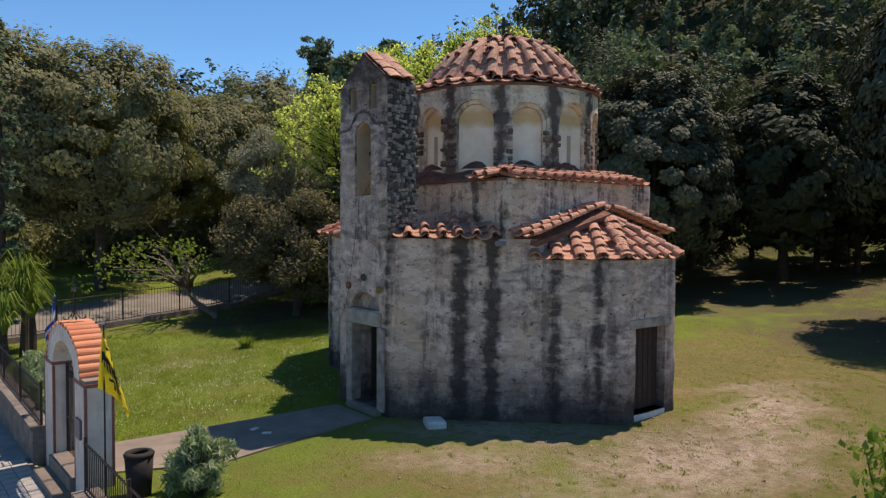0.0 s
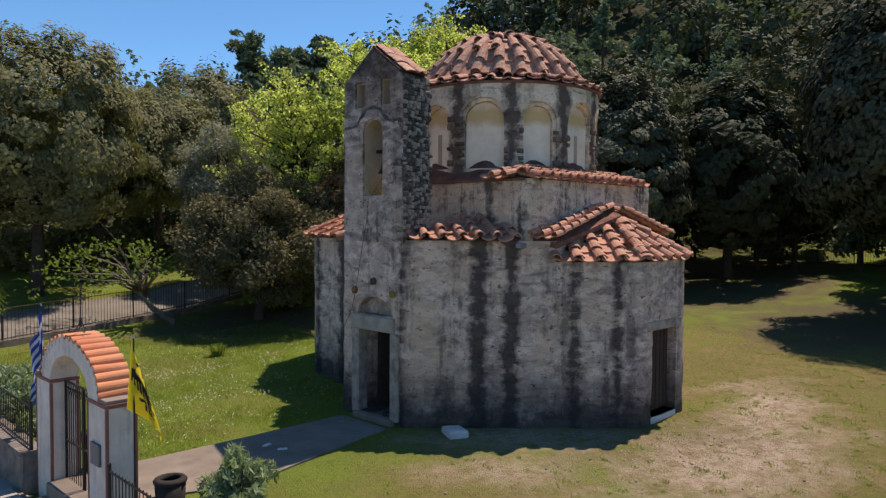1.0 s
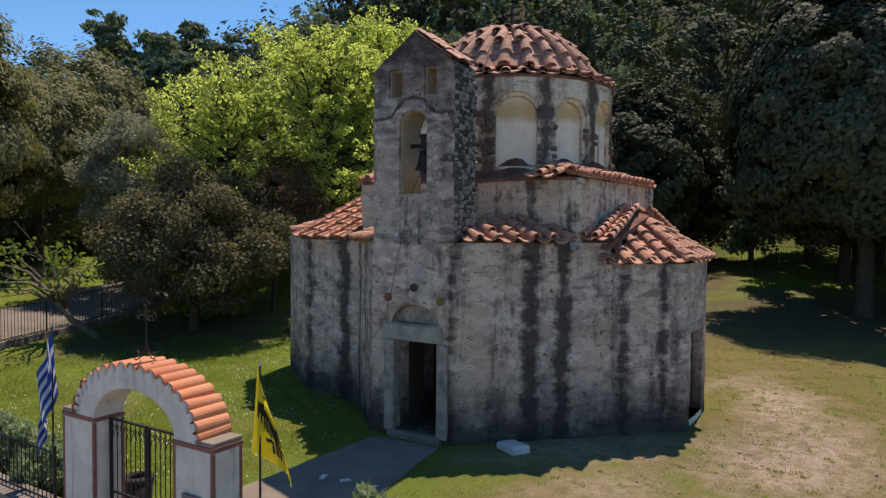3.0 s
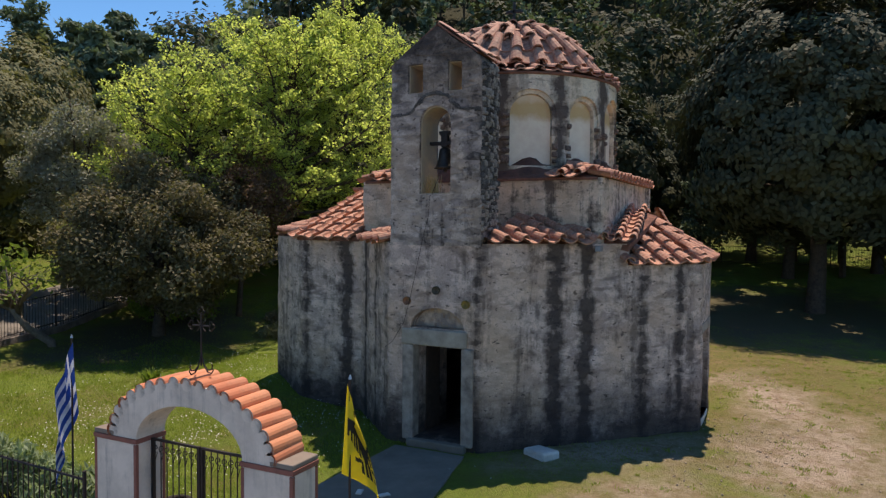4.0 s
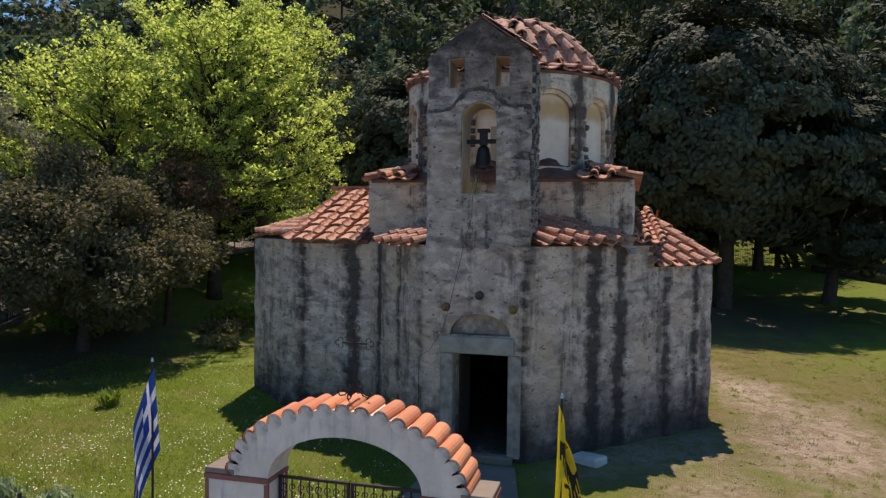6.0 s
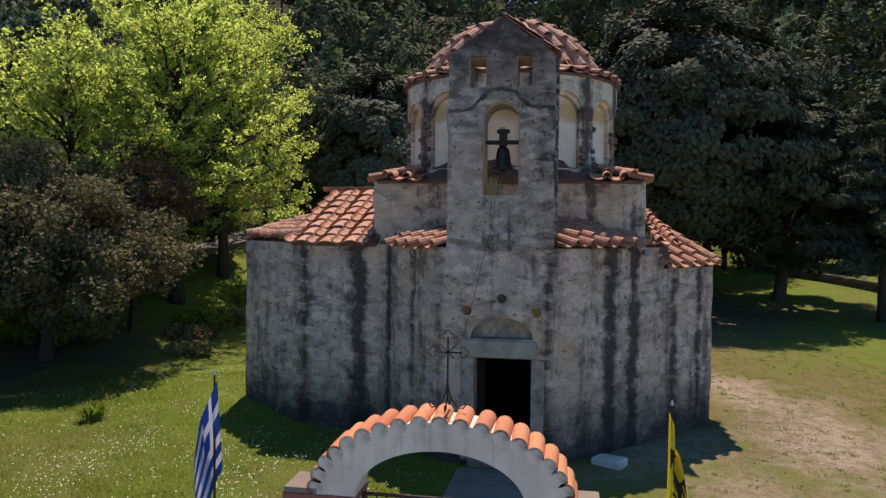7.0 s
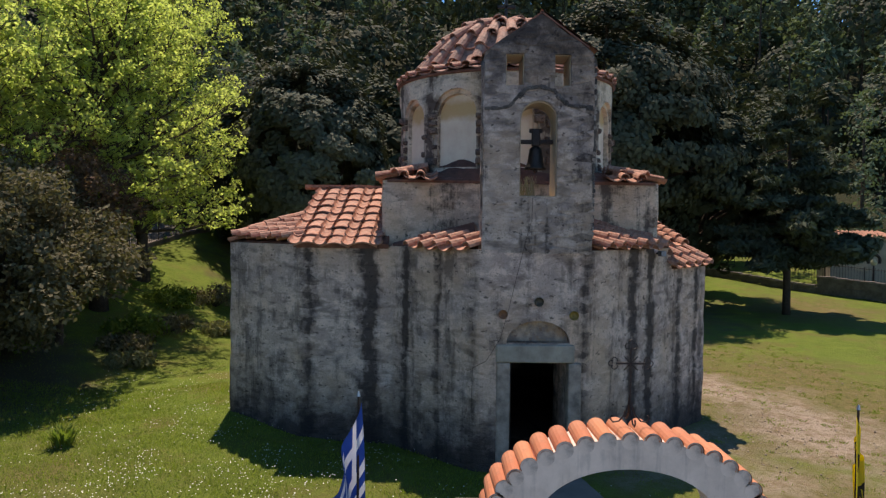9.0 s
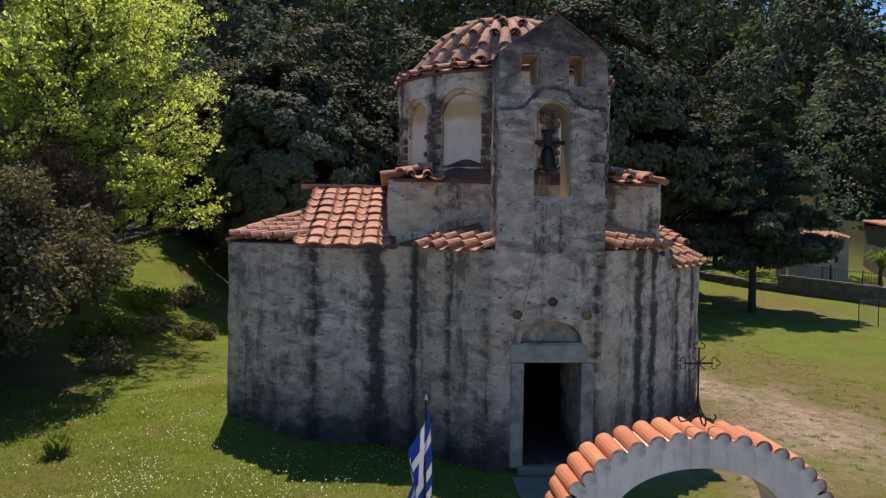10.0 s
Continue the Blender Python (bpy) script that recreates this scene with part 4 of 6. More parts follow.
def stone_meshes(mat, count, seed):
    """Rough low blocks of unit width and height, a few shapes to share."""
    r, out = random.Random(seed), []
    for _ in range(count):
        bm = bmesh.new()
        ring = [(-0.5, -0.5), (0.0, -0.52), (0.5, -0.5), (0.52, 0.0), (0.5, 0.5), (0.0, 0.52), (-0.5, 0.5), (-0.52, 0.0)]
        low = [bm.verts.new((u * r.uniform(0.94, 1.0), v * r.uniform(0.9, 1.0), -0.5)) for u, v in ring]
        mid = [bm.verts.new((p.co.x, p.co.y, r.uniform(0.0, 0.3))) for p in low]
        top = [bm.verts.new((p.co.x * r.uniform(0.72, 0.88), p.co.y * r.uniform(0.62, 0.82), r.uniform(0.35, 0.55))) for p in low]
        for a, b in ((low, mid), (mid, top)):
            for k in range(8):
                bm.faces.new((a[k], a[(k + 1) % 8], b[(k + 1) % 8], b[k]))
        hub = bm.verts.new((0, 0, r.uniform(0.45, 0.6)))
        for k in range(8):
            bm.faces.new((top[k], top[(k + 1) % 8], hub))
        bmesh.ops.recalc_face_normals(bm, faces=bm.faces)
        me = bpy.data.meshes.new("stone")
        bm.to_mesh(me)
        bm.free()
        me.materials.append(mat)
        out.append(me)
    return out


GREY_STONES, DARK_STONES, BRICKS = stone_meshes(STONE_GREY, 6, 1), stone_meshes(STONE_DARK, 6, 2), stone_meshes(BRICK_DARK, 4, 3)


def set_stone(name, meshes, parent, at, along, out, size, wall_mat=None):
    """One stone on a face: width along `along`, height up, its depth along `out`."""
    a, o = Vector(along).normalized(), Vector(out).normalized()
    up = o.cross(a)
    ob = new(name, rng.choice(meshes))
    ob.parent = parent
    m = Matrix.Translation(at) @ Matrix((a, up, o)).transposed().to_4x4() @ Matrix.Rotation(radians(rng.uniform(-3, 3)), 4, "Z") @ Matrix.Diagonal((*size, 1))
    if wall_mat:
        ob.data = ob.data.copy()
        ob.data.transform(m)
        ob.data.materials[0] = wall_mat
    else:
        ob.matrix_basis = m
    return ob


# rubble courses: bare on the flank of the gable, showing through the wash in front
z = 4.60
while z < 7.98:
    hh = rng.uniform(0.07, 0.12)
    x = 9.745
    while x < 10.53:
        w = rng.uniform(0.06, 0.16)
        me_ = DARK_STONES if rng.random() < 0.42 else GREY_STONES
        ob = set_stone("stone", me_, belfry, (x + w / 2, 13.90 - rng.uniform(0, 0.02), z + hh / 2 + rng.uniform(-0.025, 0.025)), (1, 0, rng.uniform(-0.25, 0.25)), (0, -1, 0), (w * rng.uniform(0.8, 1.05), hh * rng.uniform(0.75, 1.1), rng.uniform(0.045, 0.085)))
        x += w
    z += hh
z = 4.30
while z < 8.5:
    hh = rng.uniform(0.10, 0.17)
    half = 1.03 if z < 7.9 else 1.03 - (z + hh - 8.0) * 1.45
    y = 14.94 - half + rng.uniform(0, 0.1)
    while y < 14.94 + half - 0.14:
        w = min(rng.uniform(0.14, 0.40), 14.94 + half - y)
        c, zc_ = y + w / 2, z + hh / 2
        hole = (abs(c - 14.955) < 0.48 + w / 2 and 5.20 < zc_ < 7.36) or (7.33 < zc_ < 8.18 and (abs(c - 15.43) < 0.24 + w / 2 or abs(c - 14.51) < 0.24 + w / 2))
        if not hole and rng.random() < 0.6:
            set_stone("stone", GREY_STONES, belfry, (9.752, c, zc_ + rng.uniform(-0.015, 0.015)), (0, -1, rng.uniform(-0.05, 0.05)), (-1, 0, 0), (w * 0.97, hh * 0.95, rng.uniform(0.04, 0.07)), MASONRY_BELL)
        y += w
    z += hh

# dark string course of small stones bent over the bell arch
CURVE = [(16.0, 7.0), (15.75, 7.02), (15.53, 7.06), (15.36, 7.24), (15.2, 7.40), (14.95, 7.45), (14.7, 7.38), (14.55, 7.22), (14.42, 7.1), (14.2, 7.06), (13.93, 7.05)]
for (ya, za), (yb, zb) in zip(CURVE, CURVE[1:]):
    L = math.hypot(yb - ya, zb - za)
    for k in range(2):
        t = (k + 0.5) / 2
        set_stone("stone", DARK_STONES, belfry, (9.735, ya + (yb - ya) * t, za + (zb - za) * t + rng.uniform(-0.012, 0.012)), (0, yb - ya, zb - za), (-1, 0, 0), (L * 0.52, rng.uniform(0.05, 0.11), rng.uniform(0.04, 0.07)))

# toothed brick edges of the blind arches
for half, radial in panels:
    for side_ in (-1, 1):
        z = 6.16
        while z < 7.30:
            hh = rng.uniform(0.10, 0.19)
            w = rng.uniform(0.17, 0.25) if rng.random() < 0.5 else rng.uniform(0.10, 0.14)
            if rng.random() < 0.62:
                u = side_ * (half + 0.02 + w / 2)
                c0, c1 = Vector(radial(u, z + hh / 2, 2.655)), Vector(radial(u + 0.1, z + hh / 2, 2.655))
                o = Vector(radial(0, z, 3.0)) - Vector(radial(0, z, 2.0))
                set_stone("brick", BRICKS, drum, c0, c1 - c0, o, (w, hh * rng.uniform(0.75, 1.0), rng.uniform(0.085, 0.115)))
            z += hh + rng.uniform(0.01, 0.05)

# dry weeds rooted in the sill of the bell opening
bm = bmesh.new()
for k in range(60):
    a, l = rng.uniform(0, 2 * math.pi), rng.uniform(0.15, 0.42)
    b = Vector((10.0 + rng.uniform(-0.12, 0.15), 15.12 + rng.uniform(-0.13, 0.15), 5.36))
    e = b + Vector((math.cos(a) * l * 0.35, math.sin(a) * l * 0.3, l))
    tube(bm, [b, b.lerp(e, 0.5) + Vector((0, 0, 0.03)), e], [0.006, 0.005, 0.003], 4)
tagged(part("dry_weed", bm, mat_plain("dry_straw", (0.42, 0.33, 0.17), (0.30, 0.23, 0.12), 9, 0.9, 0.1, 0, 0)), "dry straw-coloured weeds on the bell opening's sill", "weed")

# bell
bell = thing("bell", "dark bronze church bell on an iron yoke", "bell", at=(10.2, 14.95, 5.9))
bm = bmesh.new()
lathe(bm, [(0.0, 0.46), (0.07, 0.45), (0.12, 0.40), (0.14, 0.28), (0.16, 0.14), (0.20, 0.05), (0.235, 0.0), (0.21, 0.0), (0.17, 0.06), (0.0, 0.3)], 20)
part("bell_body", bm, BRONZE, bell, "", True)
bm = bmesh.new()
tube(bm, [(0, 0, 0.3), (0, 0, 0.02)], 0.018)
lathe(bm, [(0, -0.08), (0.04, -0.05), (0.045, -0.01), (0, 0.03)], 10)
part("clapper", bm, IRON, bell)
bm = bmesh.new()
box(bm, -0.05, 0.05, -0.40, 0.40, 0.50, 0.58, 0.01)
box(bm, -0.06, 0.06, -0.08, 0.08, 0.46, 0.80, 0.02)
box(bm, -0.05, 0.05, -0.13, 0.13, 0.72, 0.80, 0.02)
part("yoke", bm, IRON, bell)

# small fittings
bm = bmesh.new()
tube(bm, [(10.15, 15.0, 5.9), (9.80, 15.04, 5.37), (9.70, 15.06, 5.30), (9.69, 15.07, 4.9), (9.69, 15.19, 4.47), (9.69, 15.29, 4.04), (9.69, 15.49, 3.17), (9.68, 15.64, 2.62), (9.67, 15.91, 2.19), (9.78, 16.16, 2.03), (9.79, 16.17, 1.5), (9.78, 16.16, 1.04)], 0.0055, 4)
tagged(part("bell_rope", bm, DARKWOOD), "thin dark rope hanging down the wall", "rope")
bm = bmesh.new()
box(bm, -0.16, 0.10, -0.06, 0.06, -0.06, 0.06, 0.015)
lamp = thing("floodlight", "small grey floodlight on the wall corner", "floodlight", at=(11.62, 11.95, 4.22))
part("housing", bm, mat_plain("grey_metal", (0.25, 0.27, 0.30), None, 8, 0.4, 0.5, 0.3), lamp)
bm = bmesh.new()
tube(bm, [(0.0, 0, 0), (0.2, 0.1, 0.0)], 0.02)
part("bracket", bm, IRON, lamp)


# ---- gate and street side ----
GX = 3.2
bm = bmesh.new()
for f in ([(2.85, -60, STREET + 0.02), (-40, -60, STREET + 0.02), (-40, 90, STREET + 0.02), (2.85, 90, STREET + 0.02)],):
    bm.faces.new([bm.verts.new(p) for p in f])
tagged(part("road", bm, ASPHALT), "grey paved street", "road", kind="structure")
gate = thing("gateway", "white arched gateway with terracotta tile coping", "gateway", at=(0, 0, 0))
PILLARS = ((13.34, 14.12), (15.90, 16.70))
for y0, y1 in PILLARS:
    bm = bmesh.new()
    box(bm, 3.0, 3.48, y0 + 0.01, y1 - 0.01, STREET - 0.1, 1.80, 0.015)
    pillar = part("pillar", bm, RENDER_WHITE, gate)
    for xx, yy in ((2.992, y0), (2.992, y1), (3.488, y0), (3.488, y1)):
        bm = bmesh.new()
        sx, sy = (1 if xx < 3.2 else -1), (1 if yy == y0 else -1)
        box(bm, min(xx, xx + sx * 0.05), max(xx, xx + sx * 0.05), min(yy, yy + sy * 0.05), max(yy, yy + sy * 0.05), STREET, 1.79, 0.008)
        part("corner_band", bm, TRIM_RED, pillar, "red-brown painted corner band")
    bm = bmesh.new()
    box(bm, 2.985, 3.495, y0 - 0.008, y1 + 0.008, 1.80, 1.865, 0.008)
    part("cornice", bm, TRIM_RED, pillar, "red-brown painted cornice")
    bm = bmesh.new()
    box(bm, 2.99, 3.49, y0 if y0 < 15 else 16.32, 13.68 if y0 < 15 else y1, 1.865, 1.93, 0.015)
    part("cap", bm, CONCRETE, pillar, "weathered stone cap")
# the arch band
bm = bmesh.new()
K = 28
ring = []
for i in range(K + 1):
    a = math.pi * i / K
    ro, zo = 1.36, 0.84
    ri, zi = 0.90, 0.54
    o = (15.0 + ro * math.cos(a), 1.866 + zo * math.sin(a))
    q = (15.0 + ri * math.cos(a), 1.866 + zi * math.sin(a))
    ring.append([bm.verts.new((xx, *p)) for xx, p in ((3.0, o), (3.47, o), (3.47, q), (3.0, q))])
for a, b in zip(ring, ring[1:]):
    for k in range(4):
        bm.faces.new((a[k], a[(k + 1) % 4], b[(k + 1) % 4], b[k]))
bm.faces.new(ring[0])
bm.faces.new(ring[-1][::-1])
bmesh.ops.recalc_face_normals(bm, faces=bm.faces)
arch = part("arch", bm, RENDER_WHITE, gate, "white rendered arch")
N_TILE = 19
for i in range(N_TILE):
    a = math.pi * (i + 0.5) / N_TILE
    a = math.pi * 0.5 + (a - math.pi * 0.5) * 0.99
    p = Vector((0, 15.0 + 1.365 * math.cos(a), 1.866 + 0.845 * math.sin(a)))
    nrm = Vector((0, math.cos(a) / 1.36, math.sin(a) / 0.84)).normalized()
    tang = Vector((0, -nrm.z, nrm.y))
    m = Matrix((Vector((1, 0, 0)), tang, nrm)).transposed().to_4x4()
    ob = new("tile", GATE_COVER)
    ob.parent = arch
    ob.matrix_basis = Matrix.Translation(p + Vector((2.985, 0, 0)) - nrm * 0.015) @ m @ pose(rng.uniform(-.012, .012), 0, 0, 0, 0, rng.uniform(-2.5, 2.5)) @ Matrix.Diagonal((0.95, 1.0, 0.95, 1))
    bm = bmesh.new()
    bmesh.ops.create_cone(bm, segments=14, radius1=0.088, radius2=0.088, depth=0.05, cap_ends=True)
    ob = part("mortar_plug", bm, RENDER_WHITE, arch)
    ob.matrix_basis = Matrix.Translation(p + Vector((3.022, 0, 0)) - nrm * 0.02) @ Matrix.Rotation(radians(90), 4, "Y")
# street step
bm = bmesh.new()
box(bm, 2.62, 2.99, 14.13, 15.89, STREET - 0.1, -0.20, 0.02)
box(bm, 2.90, 3.55, 14.13, 15.89, STREET - 0.1, 0.03, 0.02)
part("step", bm, CONCRETE, gate, "concrete steps below the gate")
bm = bmesh.new()
box(bm, 2.955, 2.998, 13.55, 13.9, 0.85, 1.2, 0.006)
part("plaque", bm, mat_plain("grey_slate", (0.10, 0.10, 0.11), (0.14, 0.14, 0.14), 6, 0.5, 0.4), gate, "dark slate plaque")
# iron cross on the arch
fin = thing("iron_cross", "wrought-iron cross with trefoil ends on the arch", "cross", at=(3.2, 14.95, 2.80))
bm = bmesh.new()
box(bm, -0.008, 0.008, -0.009, 0.009, 0.10, 0.78, 0.003)
part("upright", bm, IRON, fin)
bm = bmesh.new()
box(bm, -0.008, 0.008, -0.15, 0.15, 0.605, 0.625, 0.003)
part("arm", bm, IRON, fin)
for cy_, cz_, face in ((0.0, 0.79, 90), (-0.165, 0.615, 180), (0.165, 0.615, 0)):
    loop = []
    for k in (-1, 0, 1):
        lobe = radians(face + 90 * k)
        ly, lz = cy_ + 0.032 * math.cos(lobe), cz_ + 0.032 * math.sin(lobe)
        loop += [(0, ly + 0.028 * math.cos(lobe + j * 0.42), lz + 0.028 * math.sin(lobe + j * 0.42)) for j in range(-5, 6)]
    bm = bmesh.new()
    tube(bm, loop, 0.005, 5)
    part("trefoil", bm, IRON, fin)
bm = bmesh.new()
for j in range(4):
    a = math.pi / 4 + j * math.pi / 2
    tube(bm, [(0, 0.10 * math.cos(a), 0.615 + 0.10 * math.sin(a)), (0, 0.01 * math.cos(a), 0.615 + 0.01 * math.sin(a))], 0.006, 5)
part("ray_cross", bm, IRON, fin)
for sx, sy in ((0, 1), (0, -1), (1, 0), (-1, 0)):
    bm = bmesh.new()
    tube(bm, [(sx * r, sy * r, z) for r, z in ((0.0, 0.30), (0.015, 0.2), (0.05, 0.10), (0.11, 0.03), (0.17, 0.02), (0.20, 0.06), (0.18, 0.09))], 0.009, 5)
    part("scroll_foot", bm, IRON, fin)

# double gate
for y0, y1 in ((14.13, 15.0), (15.02, 15.89)):
    leaf = thing("iron_gate", "black wrought-iron gate leaf with scrolls, closed", "gate", "gate leaves", at=(3.25, 0, 0))
    bm = bmesh.new()
    for z in (-0.05, 0.72, 1.80):
        box(bm, -0.018, 0.018, y0, y1, z, z + 0.03)
    for y in (y0, y1 - 0.03):
        box(bm, -0.02, 0.02, y, y + 0.03, -0.1, 1.83)
    part("gate_frame", bm, IRON, leaf)
    n = 8
    for k in range(n):
        y = y0 + (y1 - y0) * (k + 0.5) / n
        bm = bmesh.new()
        tube(bm, [(0, y, -0.03), (0, y, 1.80)], 0.009, 5)
        part("bar", bm, IRON, leaf)
        bm = bmesh.new()
        tube(bm, [(0, y - 0.012 + (0.016 + 0.0035 * j) * math.cos(4.4 - 0.5 * j), 1.70 + (0.016 + 0.0035 * j) * math.sin(4.4 - 0.5 * j)) for j in range(14)] + [(0, y, 1.52)], 0.007, 4, False)
        part("scroll", bm, IRON, leaf)


def railing(name, label, p, q, z, h=0.75, gap=0.12, group="railing", spear=False, post=None):
    """A run of bars between two rails, from p to q on a base at z(t)."""
    p, q = Vector(p), Vector(q)
    d = q - p
    L = d.length
    ob = thing(name, label, "railing", group)
    for zz in (0.06, h - 0.04):
        bm = bmesh.new()
        k = max(1, int(L / 3))
        tube(bm, [(*(p + d * i / k), z(i / k) + zz) for i in range(k + 1)], 0.018, 5)
        part("rail", bm, IRON, ob)
    n = int(L / gap)
    if L < 40:
        bm = bmesh.new()
        tube(bm, [(0, 0, 0), (0, 0, h + (0.06 if spear else 0))], 0.009, 4)
        bar = part("bar", bm, IRON, ob)
        for i in range(n + 1):
            t = i / n
            x, y = p + d * t
            o = bar if i == 0 else bar.copy()
            if i:
                scene.collection.objects.link(o)
            o.location = (x, y, z(t))
    else:
        bmb = bmesh.new()
        for i in range(n + 1):
            t = i / n
            x, y = p + d * t
            tube(bmb, [(x, y, z(t)), (x, y, z(t) + h + (0.06 if spear else 0))], 0.009, 4)
        tagged(part("picket_run", bmb, IRON, ob), kind="stuff")
    k = max(1, round(L / 2.4))
    for i in range(k + 1):
        t = i / k
        x, y = p + d * t
        bm = bmesh.new()
        tube(bm, [(x, y, z(t) - 0.1), (x, y, z(t) + h + 0.08)], 0.028, 6)
        part("post", bm, IRON, ob)
    return ob


# street wall and its railings
def street_wall(name, y0, y1, top0, top1, x0=2.78, x1=3.12):
    n = max(2, int(abs(y1 - y0) / 0.35))
    bm = bmesh.new()
    rows = []
    for i in range(n + 1):
        t = i / n
        y, zt = y0 + (y1 - y0) * t, top0 + (top1 - top0) * t
        prof = [(x0, STREET - 0.3), (x0, STREET + 0.2), (x0, zt - 0.09), (x0 - 0.05, zt - 0.08), (x0 - 0.05, zt), (x1 + 0.05, zt), (x1 + 0.05, zt - 0.08), (x1, zt - 0.09), (x1, STREET - 0.3)]
        rows.append([bm.verts.new((px + 0.015 * noise.noise(Vector((px * 3, y * 2, pz * 3))), y, pz + 0.01 * noise.noise(Vector((y * 2, px, pz))))) for px, pz in prof])
    for a, b in zip(rows, rows[1:]):
        for k in range(len(a) - 1):
            bm.faces.new((a[k], a[k + 1], b[k + 1], b[k]))
    bm.faces.new(rows[0])
    bm.faces.new(rows[-1][::-1])
    bmesh.ops.recalc_face_normals(bm, faces=bm.faces)
    return tagged(part(name, bm, STONEWALL), "low rendered street wall with a flat coping", "wall", kind="structure")


street_wall("wall_north", 16.80, 44, 0.38, 0.95)
street_wall("wall_south", 13.17, -30, 0.10, -0.1)
railing("street_railing", "black iron railing on the street wall", (2.95, 16.85), (2.95, 43.5), lambda t: 0.38 + 0.57 * t, 0.85)
railing("street_railing", "black iron railing beside the gateway", (2.95, 13.1), (2.95, -12), lambda t: 0.10 - 0.12 * t, 0.85)

# paved landing on the street before the gate
bm = bmesh.new()
box(bm, 1.75, 2.77, 12.3, 17.2, STREET - 0.2, STREET + 0.09, 0.02)
landing = tagged(part("landing", bm, CONCRETE), "paved landing on the street with a white edge", "pavement", kind="structure")
bm = bmesh.new()
box(bm, -0.145, 0.145, -0.145, 0.145, 0, 0.03, 0.008)
paver = part("paver", bm, mat_plain("paver", (0.36, 0.34, 0.31), (0.26, 0.245, 0.225), 3, 0.9, 0.2), landing)
paver.location = (1.92, 12.48, STREET + 0.085)
for i in range(3):
    for j in range(16):
        if i or j:
            ob = new("paver", paver.data)
            ob.parent = landing
            ob.location = (1.92 + 0.3 * i, 12.48 + 0.3 * j, STREET + 0.085)
bm = bmesh.new()
box(bm, 2.66, 2.775, 12.3, 14.1, STREET + 0.08, STREET + 0.125, 0.008)
part("painted_edge", bm, RENDER_WHITE, landing, "white painted edge")

# path to the door
bm = bmesh.new()
edge_l = [(3.3, 15.9), (5.6, 15.8), (7.6, 15.75), (9.45, 15.7)]
edge_r = [(3.3, 14.12), (5.4, 13.25), (7.4, 13.7), (9.45, 14.1)]
top = [[bm.verts.new((x, y, ground_z(x, y) + 0.035)) for x, y in e] for e in (edge_l, edge_r)]
low = [[bm.verts.new((x, y, ground_z(x, y) - 0.15)) for x, y in e] for e in (edge_l, edge_r)]
for i in range(3):
    bm.faces.new((top[0][i], top[1][i], top[1][i + 1], top[0][i + 1]))
    bm.faces.new((top[0][i], top[0][i + 1], low[0][i + 1], low[0][i]))
    bm.faces.new((top[1][i + 1], top[1][i], low[1][i], low[1][i + 1]))
bmesh.ops.recalc_face_normals(bm, faces=bm.faces)
tagged(part("path", bm, CONCRETE), "grey concrete path to the church door", "path", kind="structure")

# two flat white stones on the path
for x, y, a in ((6.83, 14.90, 20), (6.91, 14.45, -35)):
    bm = bmesh.new()
    box(bm, -0.10, 0.10, -0.055, 0.055, 0.0, 0.03, 0.012)
    ob = tagged(part("flat_stone", bm, MARBLE), "small flat white stone lying on the path", "stone", "stones on the path")
    ob.matrix_basis = pose(x, y, ground_z(x, y) + 0.035, 0, 0, a)

# marble block and bin
bm = bmesh.new()
box(bm, -0.31, 0.31, -0.23, 0.23, -0.05, 0.15, 0.05)
ob = tagged(part("marble_block", bm, MARBLE), "broken white marble block lying on the grass", "stone")
ob.matrix_basis = pose(10.28, 12.74, 0.0, 2, 3, 62)
def litter_bin(x, y, label):
    ob = thing("litter_bin", label, "bin", "litter bins", at=(x, y, ground_z(x, y)))
    bm = bmesh.new()
    lathe(bm, [(0.0, 0.0), (0.19, 0.0), (0.235, 0.68), (0.21, 0.68), (0.18, 0.05), (0.0, 0.05)], 20)
    part("bin_body", bm, PLASTIC, ob, "", True)
    bm = bmesh.new()
    lathe(bm, [(0.15, 0.70), (0.245, 0.68), (0.255, 0.72), (0.23, 0.75), (0.16, 0.76), (0.15, 0.70)], 20)
    part("rim", bm, PLASTIC, ob, "", True)
    return ob


litter_bin(3.68, 12.62, "black plastic litter bin beside the gate pillar")
litter_bin(3.80, 16.05, "black plastic litter bin behind the gate")


